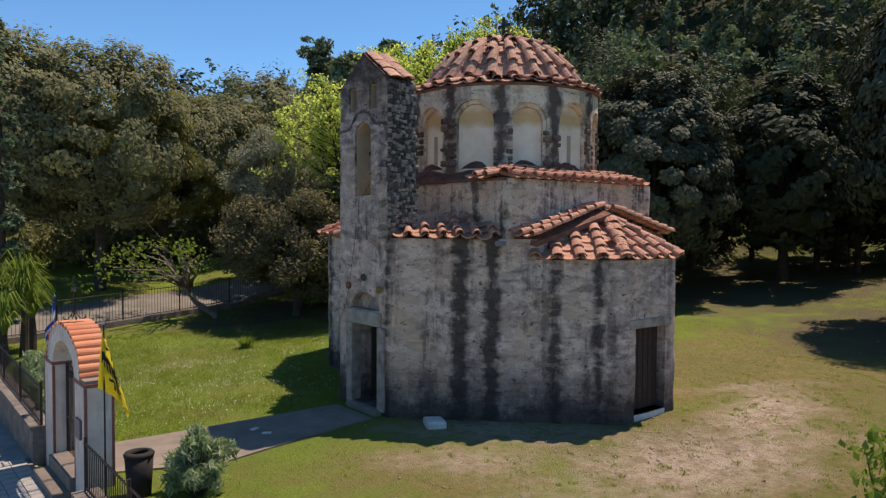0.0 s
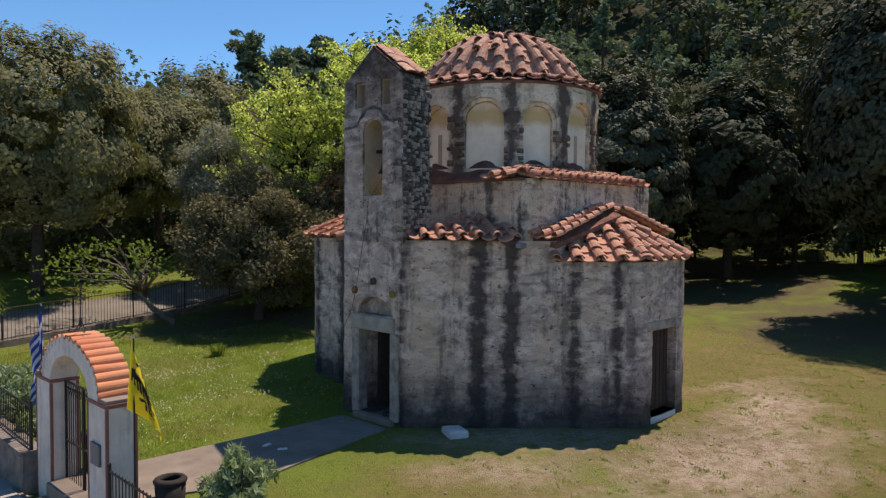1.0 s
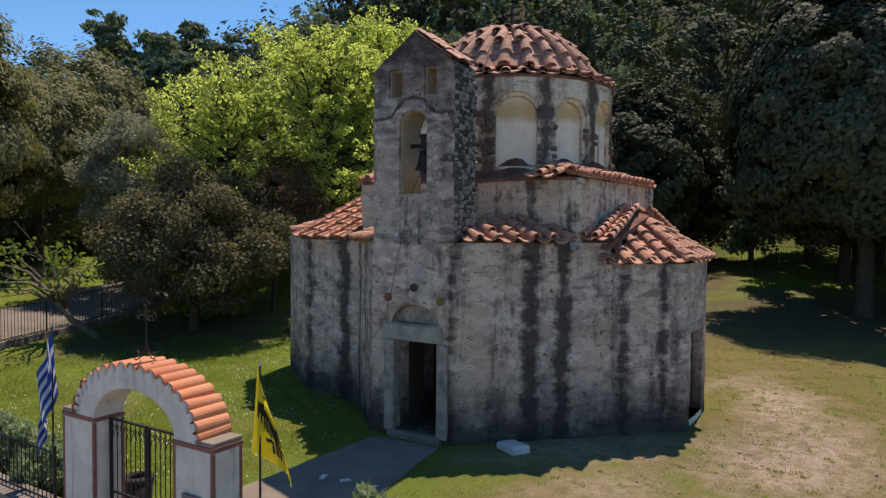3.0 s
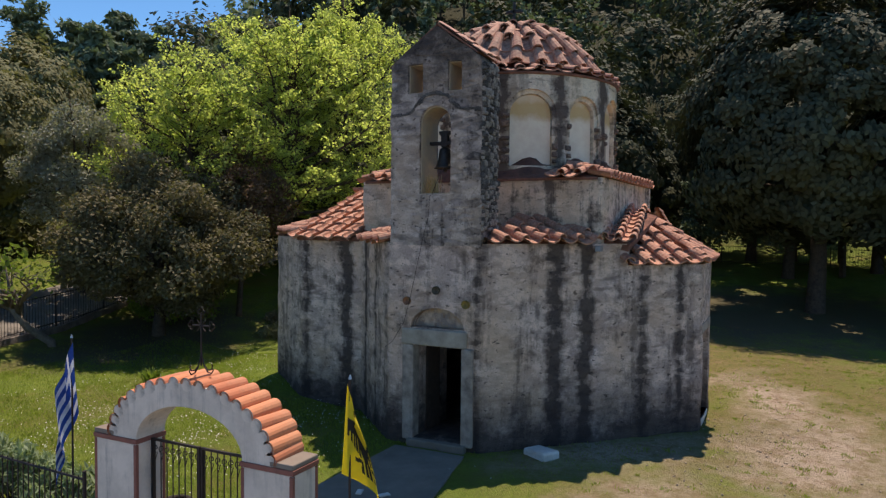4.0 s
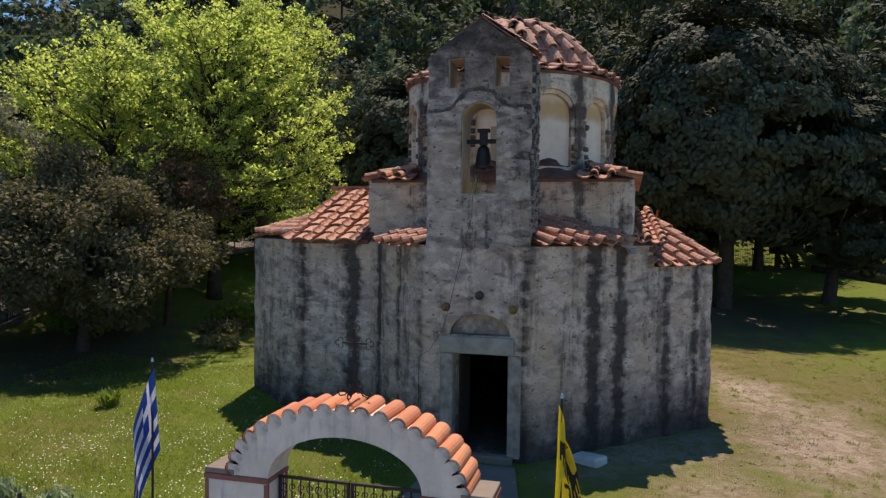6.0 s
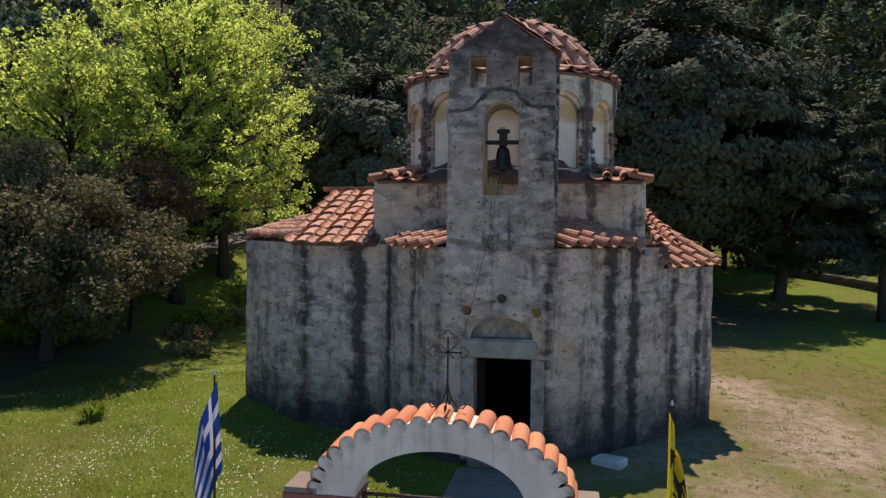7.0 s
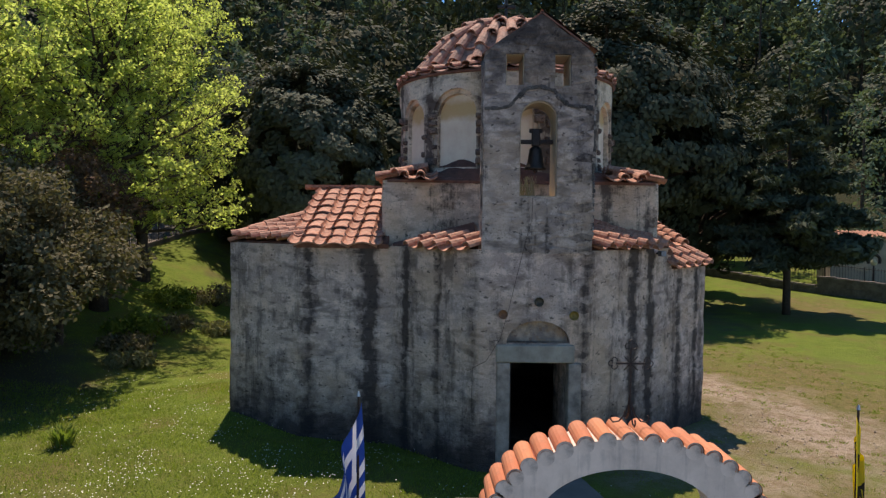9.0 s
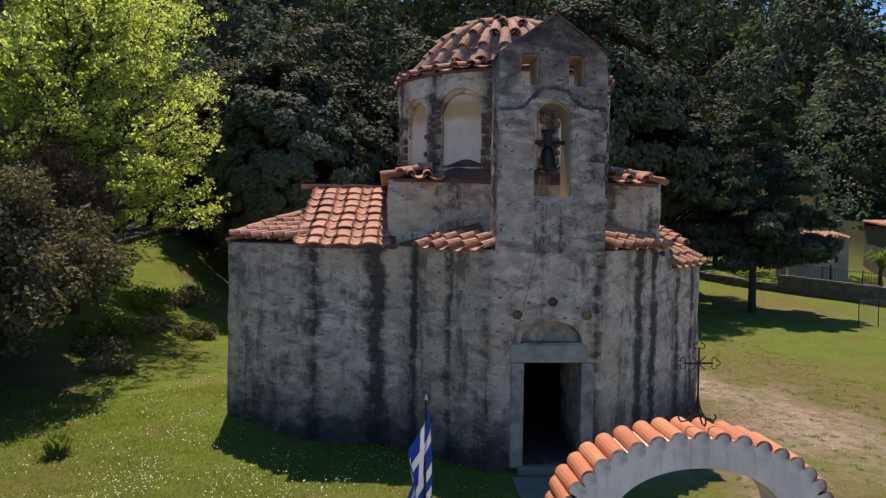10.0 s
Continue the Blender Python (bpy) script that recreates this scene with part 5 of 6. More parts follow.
# ---- flags ----
def flag(name, label, x, y, z0, top, paint, mats, width, height, sway, seed, face, flare, drift=0.0, limp=1.0):
    ob = thing(name, label, "flag", at=(x, y, z0))
    bm = bmesh.new()
    tube(bm, [(0, 0, 0), (0, 0, top - z0)], [0.017, 0.012], 8)
    part("pole", bm, IRON, ob)
    bm = bmesh.new()
    tube(bm, [(0, 0, top - z0), (0, 0, top - z0 + 0.05)], [0.022, 0.008], 8)
    part("finial", bm, mat_plain("steel_tip", (0.5, 0.5, 0.52), None, 8, 0.35, 0.5, 0.9), ob)
    nu, nv = 72, 60
    bm = bmesh.new()
    ca, sa = math.cos(radians(face)), math.sin(radians(face))
    grid = []
    for j in range(nv + 1):
        v = j / nv
        row = []
        for i in range(nu + 1):
            u = i / nu
            # a limp cloth: the fly hangs down along the pole in folds
            out = width * sway * math.sin(min(1.0, u * 1.15) * math.pi * 0.5) * (1 - flare + flare * v ** 0.8)
            drop = height * v + width * u * (1 - sway) * 0.92
            out -= drift * (0.3 + 0.7 * v)
            fold = 0.11 * math.sin(u * 11 + v * 3 + seed) * (0.3 + u) + 0.035 * math.sin(u * 23 + v * 7 + seed * 2) * u
            fold *= limp
            fx, fy = out * ca - fold * sa, out * sa + fold * ca
            row.append(bm.verts.new((fx, fy, top - z0 - 0.06 - drop)))
        grid.append(row)
    for j in range(nv):
        for i in range(nu):
            f = bm.faces.new((grid[j][i], grid[j][i + 1], grid[j + 1][i + 1], grid[j + 1][i]))
            f.material_index = paint((i + 0.5) / nu, (j + 0.5) / nv)
            f.smooth = True
    bmesh.ops.solidify(bm, geom=bm.faces[:], thickness=0.004)
    part("cloth", bm, mats, ob)
    return ob


def stripes(u, v):
    s = int(v * 9)
    if u < 0.37 and s < 5:
        return 1 if abs(u - 0.185) < 0.038 or s == 2 else 0
    return s % 2


def eagle(u, v):
    x, y = u - 0.46, v - 0.50
    ax = abs(x)
    body = (x / 0.10) ** 2 + (y / 0.20) ** 2 < 1
    wing = 0.08 < ax < 0.40 and -0.26 + 0.25 * ax < y < 0.20 - 0.55 * (ax - 0.08) and not (y > -0.04 and math.sin(ax * 95) > 0.55)
    neck = 0.03 < ax < 0.12 and -0.30 < y < -0.12
    head = ((ax - 0.13) / 0.08) ** 2 + ((y + 0.31) / 0.045) ** 2 < 1
    tail = ax < 0.05 + 0.5 * (y - 0.14) and 0.14 < y < 0.36 and math.sin(x * 80) < 0.6
    leg = 0.10 < ax < 0.24 and abs(y - 0.22 - 0.2 * (ax - 0.1)) < 0.025
    crown = ax < 0.09 and -0.44 < y < -0.38
    return 1 if body or wing or neck or head or tail or leg or crown else 0


flag("flag", "blue and white striped flag hanging limp on a pole", 3.40, 17.70, 0.0, 3.01, stripes, [BLUE, WHITE], 1.45, 1.05, 0.19, 0.4, 120, 0.1, 0.09)
flag("flag", "yellow flag with a black heraldic bird on a pole", 3.15, 12.66, 0.0, 2.98, eagle, [YELLOW, BLACK], 1.05, 1.0, 0.46, 2.1, -38, 0.85, 0.10, 0.4)


# ---- plants ----
def sheet(name, verts, faces, mat, parent=None):
    me = bpy.data.meshes.new(name)
    me.vertices.add(len(verts))
    me.vertices.foreach_set("co", np.asarray(verts, np.float32).ravel())
    k = faces.shape[1]
    me.loops.add(faces.size)
    me.loops.foreach_set("vertex_index", faces.astype(np.int32).ravel())
    me.polygons.add(len(faces))
    me.polygons.foreach_set("loop_start", np.arange(0, faces.size, k, dtype=np.int32))
    me.update(calc_edges=True)
    me.materials.append(mat)
    ob = new(name, me)
    ob.parent = parent
    return ob


def leaves(r, centres, radii, count, size, squash=0.75, long=1.6, upright=0.0, heart=None):
    """Leaf quads in clumps; with a heart given, they face outwards from it like a closed crown."""
    k = len(centres)
    w = radii ** 2
    pick = r.choice(k, count, p=w / w.sum())
    d = r.normal(size=(count, 3))
    d /= np.linalg.norm(d, axis=1)[:, None]
    rad = radii[pick] * (0.35 + 0.75 * r.random(count) ** 0.55)
    p = centres[pick] + d * rad[:, None] * np.array([1, 1, squash])
    if heart is None:
        n = d * 0.6 + r.normal(size=(count, 3)) * 0.7 + np.array([0, 0, 0.55])
    else:
        o = p - np.asarray(heart)
        o /= np.linalg.norm(o, axis=1)[:, None]
        n = o * 1.1 + d * 0.3 + r.normal(size=(count, 3)) * 0.26
    n /= np.linalg.norm(n, axis=1)[:, None]
    a = np.cross(n, r.normal(size=(count, 3)))
    a[:, 2] += upright
    a /= np.linalg.norm(a, axis=1)[:, None]
    b = np.cross(n, a)
    b /= np.linalg.norm(b, axis=1)[:, None]
    s = size * (0.6 + 0.8 * r.random(count))
    a *= (s * long * 0.5)[:, None]
    b *= (s * 0.5)[:, None]
    v = np.stack([p - a, p + b * 0.9 - a * 0.1, p + a, p - b * 0.9 - a * 0.1], 1).reshape(-1, 3)
    return v, np.arange(count * 4).reshape(-1, 4)


def crown_clumps(r, n, centre, rx, rz, low=-0.55, clump=0.28, closed=False):
    """Clump centres in an uneven ellipsoid shell; closed ones keep near its skin, in broad lobes."""
    out = []
    while len(out) < n:
        d = r.normal(size=3)
        d /= np.linalg.norm(d)
        if d[2] < low:
            continue
        if closed:
            f = 0.74 + 0.2 * r.random() ** 0.5
            f *= 1.0 + 0.30 * noise.noise(Vector(d) * 2.3 + Vector((centre[0], centre[1], 3.0))) + 0.12 * noise.noise(Vector(d) * 6.0 + Vector((centre[1], centre[0], 1.0)))
        else:
            f = 0.55 + 0.45 * r.random() ** 0.6
            f *= 0.82 + 0.3 * noise.noise(Vector(d) * 1.7 + Vector((centre[0], centre[1], 3.0)))
        out.append(np.array(centre) + d * f * np.array([rx, rx, rz]))
    c = np.array(out)
    return c, rx * clump * (0.6 + 0.8 * r.random(n))


def lobed_clumps(r, n, centre, rx, rz, low, clump, lobes):
    """Clumps gathered in upswept lobes, for an open, many-headed crown."""
    heads, size = [], []
    while len(heads) < lobes:
        d = r.normal(size=3)
        d /= np.linalg.norm(d)
        if d[2] < low:
            continue
        f = 0.42 + 0.42 * r.random()
        heads.append(np.array(centre) + d * f * np.array([rx, rx, rz]))
        size.append(rx * r.uniform(0.24, 0.42))
    heads, size = np.array(heads), np.array(size)
    pick = r.integers(0, lobes, n)
    d = r.normal(size=(n, 3))
    d /= np.linalg.norm(d, axis=1)[:, None]
    c = heads[pick] + d * (size[pick] * r.random(n) ** 0.45)[:, None] * np.array([0.85, 0.85, 1.25])
    return c, rx * clump * (0.5 + 1.0 * r.random(n))


def limbs(r, base, crown_c, clumps, trunk_r, fork, count):
    """Trunk with limbs that bend out to some of the clumps."""
    bm = bmesh.new()
    base, fork_p = Vector(base), Vector(fork)
    mid = base.lerp(fork_p, 0.5) + Vector((r.normal() * 0.12, r.normal() * 0.12, 0))
    tube(bm, [base - Vector((0, 0, 0.3)), base + Vector((0, 0, 0.15)), mid, fork_p], [trunk_r * 1.5, trunk_r * 1.1, trunk_r * 0.9, trunk_r * 0.75], 9)
    for c in r.permutation(len(clumps))[:count]:
        e = Vector(clumps[c])
        s = base.lerp(fork_p, 0.75 + 0.25 * r.random())
        k1 = s.lerp(e, 0.35) + Vector((r.normal() * 0.2, r.normal() * 0.2, 0.12 * (e - s).length))
        k2 = s.lerp(e, 0.7) + Vector((r.normal() * 0.2, r.normal() * 0.2, 0.06 * (e - s).length))
        tube(bm, [s, k1, k2, e], [trunk_r * 0.55, trunk_r * 0.34, trunk_r * 0.2, 0.012], 6)
        for _ in range(2):
            o = clumps[c] + r.normal(size=3) * 0.5
            tube(bm, [k2, k2.lerp(Vector(o), 0.5) + Vector((0, 0, 0.1)), o], [trunk_r * 0.16, trunk_r * 0.1, 0.008], 4)
    return bm


def tree(name, label, x, y, height, rx, trunk_h, trunk_r, mat, bark, n_clump, n_leaf, leaf, seed, group="", low=-0.5, squash=0.75, long=1.6, clump=0.28, rz=None, lean=(0, 0), limb_n=14, lobes=0, closed=False):
    r = np.random.default_rng(seed)
    z = ground_z(x, y)
    ob = thing(name, label, "tree", group, at=(x, y, z))
    rz = rz or (height - trunk_h * 0.8) / 2
    centre = (lean[0], lean[1], height - rz)
    c, rad = lobed_clumps(r, n_clump, centre, rx, rz, low, clump, lobes) if lobes else crown_clumps(r, n_clump, centre, rx, rz, low, clump, closed)
    part("trunk", limbs(r, (0, 0, 0), centre, c, trunk_r, (lean[0] * 0.5, lean[1] * 0.5, trunk_h + 0.35 * (height - trunk_h) * 0.5), limb_n), bark, ob, "", True)
    v, f = leaves(r, c, rad, n_leaf, leaf, squash, long, 0.0, (centre[0], centre[1], centre[2] - rz * 0.25) if closed else None)
    sheet("crown", v, f, mat, ob)
    return ob


def conifer(name, label, x, y, height, rx, trunk_r, mat, n_leaf, leaf, seed, low=0.2, group=""):
    r = np.random.default_rng(seed)
    z = ground_z(x, y)
    ob = thing(name, label, "tree", group, at=(x, y, z))
    bm = bmesh.new()
    tube(bm, [(0, 0, -0.3), (0.05, 0, height * 0.4), (0, 0.05, height * 0.97)], [trunk_r * 1.3, trunk_r * 0.8, 0.03], 9)
    cs, rs = [], []
    zz = height * low
    while zz < height * 0.97:
        t = (zz / height - low) / (1 - low)
        reach = rx * (1 - t) ** 0.75 * (0.35 + 0.65 * min(1, t * 5 + 0.5))
        for k in range(max(3, int(9 * (1 - t)) + 2)):
            a = r.random() * 2 * math.pi
            L = reach * (0.7 + 0.5 * r.random())
            e = Vector((L * math.cos(a), L * math.sin(a), zz - 0.12 * L + 0.2 * r.normal()))
            tube(bm, [(0, 0, zz), Vector((0, 0, zz)).lerp(e, 0.5) + Vector((0, 0, 0.12)), e], [trunk_r * 0.3 * (1 - t) + 0.015, 0.03, 0.01], 5)
            for q in (0.45, 0.75, 1.0):
                cs.append(np.array(e) * np.array([q, q, 1]) + np.array([0, 0, zz * 0]))
                rs.append((0.22 + 0.28 * (1 - t)) * rx * 0.34 * (1.25 - 0.5 * q))
        zz += height * 0.055
    part("trunk", bm, BARK, ob, "", True)
    v, f = leaves(r, np.array(cs), np.array(rs), n_leaf, leaf, 0.5, 2.6)
    sheet("crown", v, f, mat, ob)
    return ob


def spray_tree(name, label, x, y, height, rx, fork, trunk_r, mat, bark, n_limb, n_leaf, leaf, seed, group=""):
    """An open spring tree: a leader, limbs that sweep up and out, twigs along them and small sprays of leaves."""
    r = np.random.default_rng(seed)
    ob = thing(name, label, "tree", group, at=(x, y, ground_z(x, y)))
    bm = bmesh.new()
    lead = [Vector((0, 0, -0.3)), Vector((0.08, 0.02, fork * 0.6)), Vector((-0.05, 0.06, fork * 1.4)), Vector((0.12, -0.05, height * 0.6)), Vector((0.0, 0.05, height * 0.88))]
    tube(bm, lead, [trunk_r * 1.5, trunk_r, trunk_r * 0.85, trunk_r * 0.45, 0.02], 9)
    cs, rs = [], []
    for i in range(n_limb):
        f = (i + r.random()) / n_limb
        z0 = fork + (height * 0.72 - fork) * f ** 0.9
        a = i * 2.39996 + r.normal() * 0.25
        out = rx * math.sin(math.pi * min(1.0, 0.36 + 0.60 * f)) ** 0.8 * r.uniform(0.72, 1.08)
        rise = (0.12 + 1.15 * f) * out * r.uniform(0.7, 1.25)
        rise = min(rise, height * r.uniform(0.93, 1.0) - z0)
        s = Vector((0, 0, z0))
        e = s + Vector((out * math.cos(a), out * math.sin(a), rise))
        k1 = s.lerp(e, 0.33) + Vector((r.normal() * 0.2, r.normal() * 0.2, -0.04 * out))
        k2 = s.lerp(e, 0.68) + Vector((r.normal() * 0.25, r.normal() * 0.25, -0.05 * out))
        path = [s, k1, k2, e]
        tube(bm, path, [trunk_r * 0.42 * (1.1 - 0.5 * f), trunk_r * 0.28, trunk_r * 0.16, 0.01], 6)
        for t in np.linspace(0.30, 1.0, 9):
            j = min(int(t * 3), 2)
            p = path[j].lerp(path[j + 1], t * 3 - j)
            for side in (-1, 1):
                b = a + side * r.uniform(0.4, 1.2)
                L = out * 0.30 * (1.15 - 0.55 * t) * r.uniform(0.6, 1.3) + 0.25
                q = p + Vector((L * math.cos(b), L * math.sin(b), L * r.uniform(0.15, 1.0)))
                tube(bm, [p, p.lerp(q, 0.5) - Vector((0, 0, 0.05 * L)), q], [0.02, 0.013, 0.005], 4)
                for w in (0.25, 0.5, 0.75, 1.0):
                    cs.append(np.array(p.lerp(q, w)) + r.normal(size=3) * 0.14)
                    rs.append(r.uniform(0.10, 0.30))
    part("trunk", bm, bark, ob, "", True)
    v, f = leaves(r, np.array(cs), np.array(rs), n_leaf, leaf, 0.7, 1.4)
    sheet("crown", v, f, mat, ob)
    return ob


# ---- trees ----
spray_tree("plane_tree", "tall plane tree with bright fresh spring leaves", 23.9, 29.9, 15.2, 5.0, 2.4, 0.26, LEAF_BRIGHT, BARK, 48, 48000, 0.095, 11, "plane trees")
spray_tree("plane_tree", "tall plane tree with bright fresh spring leaves", 28.8, 30.2, 16.8, 4.3, 2.4, 0.25, LEAF_BRIGHT, BARK, 44, 40000, 0.095, 19, "plane trees")
spray_tree("plane_tree", "younger plane tree in bright spring leaf", 19.6, 31.7, 11.9, 4.1, 2.0, 0.19, LEAF_BRIGHT, BARK, 38, 34000, 0.095, 12, "plane trees")
tree("carob_tree", "spreading brown-green evergreen tree", 15.7, 29.6, 6.8, 4.1, 0.3, 0.22, LEAF_CAROB, BARK, 240, 64000, 0.092, 13, low=-1.0, clump=0.145, limb_n=40)
tree("withered_tree", "low tree with withered reddish-brown leaves", 19.6, 29.2, 7.7, 2.2, 2.9, 0.12, LEAF_RUST, BARK, 110, 17000, 0.085, 23, low=-0.8, clump=0.2, limb_n=24)
tree("olive_tree", "silver-grey olive tree behind the planes", 18.2, 37.0, 9.0, 3.0, 2.0, 0.2, LEAF_GREY, BARK, 150, 30000, 0.09, 24, low=-0.7, clump=0.18, limb_n=14)
tree("fig_tree", "leaning half-bare tree with sparse young leaves", 12.3, 30.9, 3.9, 3.0, 1.0, 0.13, LEAF_GREEN, BARK_PALE, 80, 620, 0.12, 14, low=-0.6, clump=0.16, rz=1.5, lean=(-2.6, 0.4), limb_n=18)
tree("holm_oak", "dense rounded dark holm oak", 34.5, 23.4, 13.2, 4.1, 1.6, 0.3, LEAF_HOLM, BARK, 420, 64000, 0.165, 15, low=-0.95, clump=0.13, closed=True)
tree("holm_oak", "broad dark evergreen oak with sunlit top", 35.8, 7.2, 16.0, 6.4, 3.2, 0.42, LEAF_HOLM_SHADED, BARK, 520, 70000, 0.20, 16, low=-0.95, clump=0.11, closed=True)
for i, (x, y, h, rx) in enumerate(((38.2, 1.6, 12.0, 4.4), (44.0, 20.5, 12.5, 4.8), (45.5, 8.5, 12.0, 5.4), (48.5, 3.5, 10.0, 4.4), (52.0, 20.5, 11.0, 5.2), (52.5, 11.0, 11.5, 5.2), (41.5, 26.5, 11.5, 5.0), (31.5, 34.5, 9.5, 4.2), (25.5, 36.0, 8.5, 4.0))):
    tree("holm_oak", "dark evergreen oak in the grove", x, y, h, rx, 0.5 if y > 15 else 1.8, 0.34, LEAF_DARK, BARK, 260, 20000, 0.26, 90 + i, "oak grove", low=-0.9, clump=0.13, limb_n=10, closed=True)
conifer("cedar_tree", "dark conifer with drooping branches", 33.3, -1.7, 12.0, 4.1, 0.17, LEAF_CEDAR, 50000, 0.16, 17, 0.29)
conifer("cypress_tree", "tall slender dark cypress", 4.4, 33.0, 15.0, 0.9, 0.2, LEAF_PINE, 16000, 0.16, 18, 0.04)
for i, (x, y, h, rx) in enumerate(((4.6, 40.0, 13.0, 4.4), (9.6, 39.2, 12.6, 4.7), (15.0, 45.5, 11.0, 4.3), (18.6, 46.5, 10.6, 4.4), (24.0, 52.0, 12.5, 5.0), (0.5, 44.0, 14.0, 4.6))):
    tree("evergreen_oak", "tall brown-green evergreen oak at the meadow's edge", x, y, h, rx, 3.4, 0.3, LEAF_OLIVE, BARK, 420, 44000 if i < 4 else 20000, 0.135 if i < 4 else 0.2, 30 + i, "woodland edge", low=-0.96, clump=0.125, limb_n=12, closed=True)
for i, (x, y, h, rx) in enumerate(((55, 90, 22.5, 7.6), (64, 87, 21, 6.4), (37, 60, 15, 4.5), (45, 56, 14, 4.6))):
    tree("pine_tree", "tall dark pine above the woods", x, y, h, rx, h * 0.08, 0.35, LEAF_PINE, BARK, 380, 20000, 0.44, 50 + i, "pines", low=-0.95, clump=0.13, limb_n=16, squash=0.55, long=2.2, lobes=46)
conifer("cedar_tree", "dark conifer with drooping branches", 52.0, -3.0, 15.0, 4.4, 0.3, LEAF_CEDAR, 26000, 0.26, 57, 0.15)

ur = np.random.default_rng(21)
uc, us = [], []
for i in range(70):
    x = ur.uniform(2, 40)
    y = ur.uniform(47, 51) if x < 26 else ur.uniform(38, 50)
    for _ in range(9):
        uc.append((x + ur.normal() * 0.9, y + ur.normal() * 0.9, ground_z(x, y) + ur.uniform(0.2, 2.2)))
        us.append(ur.uniform(0.45, 0.85))
v, f = leaves(ur, np.array(uc), np.array(us), 26000, 0.24, 0.8, 1.5)
tagged(sheet("undergrowth", v, f, LEAF_OLIVE), "dense undergrowth below the woodland edge", "undergrowth", kind="stuff")

# far woods on the slope and round the meadow
WOODS = []
wr = np.random.default_rng(5)
while len(WOODS) < 480:
    b = radians(wr.uniform(-6, 134))
    rr = 46 + 135 * wr.random() ** 0.8
    x, y = rr * math.sin(b), 8 + rr * math.cos(b)
    if y > 33 and x < 30 and y < 52:
        continue
    if -30 < y < -1 and x < 56:
        continue
    if x < 2:
        continue
    WOODS.append((x, y))
for b in range(54, 118, 6):
    WOODS.append((51 * math.sin(radians(b)) + wr.normal(), 8 + 51 * math.cos(radians(b)) + wr.normal()))
tv = bmesh.new()
sets = {"olive": [], "dark": [], "pine": []}
for i, (x, y) in enumerate(WOODS):
    h = wr.uniform(7.5, 14)
    z = ground_z(x, y)
    kind = ("dark", "pine")[wr.integers(0, 2)]
    if x < 26:
        kind = "olive" if wr.random() < 0.6 else "dark"
        h *= 1.1
    rx = h * wr.uniform(0.26, 0.40)
    d = math.hypot(x, y - 8)
    if d > 100:
        h *= 1.45
        rx *= 1.6
    if kind == "pine":
        n = 40
        t = wr.random(n)
        a = wr.random(n) * 2 * math.pi
        rad = rx * (1 - t) ** 0.7 * (0.3 + 0.7 * wr.random(n))
        c = np.stack([x + rad * np.cos(a), y + rad * np.sin(a), z + h * (0.18 + 0.8 * t)], 1)
        rs = rx * 0.30 * (1.25 - t)
    else:
        c, rs = crown_clumps(wr, 46, (x, y, z + h * 0.55), rx, h * 0.45, -0.85, 0.24, True)
    cnt = 2100 if d < 70 else int(np.clip(1500 * 45 / d, 440, 1300))
    v, f = leaves(wr, c, rs, cnt, 0.0040 * d if d < 70 else float(np.clip(0.0056 * d, 0.26, 0.75)), 0.7, 1.5, 0.0, None if kind == "pine" else (x, y, z + h * 0.45))
    sets[kind].append(v)
    tube(tv, [(x, y, z - 0.3), (x, y, z + h * 0.7)], [0.22, 0.08], 5)
for kind, mat, label in (("olive", LEAF_OLIVE, "brown-green evergreen woods"), ("dark", LEAF_DARK, "dark green oak woods"), ("pine", LEAF_PINE, "pine woods on the slope")):
    v = np.concatenate(sets[kind])
    tagged(sheet("woods", v, np.arange(len(v)).reshape(-1, 4), mat), label, "woods", kind="stuff")
tagged(part("wood_trunks", tv, BARK), "trunks of the woods", "woods", kind="stuff")


# ---- fences, lane and far buildings ----
LINE = [(3.2, 29.2), (11.1, 31.9), (19.0, 34.2), (30.0, 34.6), (41.0, 31.0)]
for (ax, ay), (bx, by) in zip(LINE, LINE[1:]):
    railing("iron_fence", "black iron picket fence along the lane", (ax, ay), (bx, by), lambda t, ax=ax, ay=ay, bx=bx, by=by: ground_z(ax + (bx - ax) * t, ay + (by - ay) * t) + 0.22, 1.15, 0.14, "lane fence", True)
for (ax, ay), (bx, by) in (((52, 22), (50.5, 6)), ((50.5, 6), (50, -6))):
    railing("iron_fence", "black iron picket fence beyond the trees", (ax, ay), (bx, by), lambda t, ax=ax, ay=ay, bx=bx, by=by: ground_z(ax + (bx - ax) * t, ay + (by - ay) * t), 1.2, 0.16, "far fence", True)
bm = bmesh.new()
prev = None
for i in range(60):
    t = i / 59 * (len(LINE) - 1)
    k = min(int(t), len(LINE) - 2)
    a, b = Vector(LINE[k]), Vector(LINE[k + 1])
    c = a.lerp(b, t - k)
    nrm = Vector((-(b - a).y, (b - a).x)).normalized()
    row = [bm.verts.new((*(c + nrm * o), ground_z(*(c + nrm * o)) + 0.04)) for o in (0.5, 2.0, 3.5, 5.0)]
    if prev:
        for j in range(3):
            bm.faces.new((prev[j], row[j], row[j + 1], prev[j + 1]))
    prev = row
bmesh.ops.recalc_face_normals(bm, faces=bm.faces)
lane = part("lane", bm, ROAD)
tagged(lane, "pale dusty lane behind the fence", "road", kind="structure")
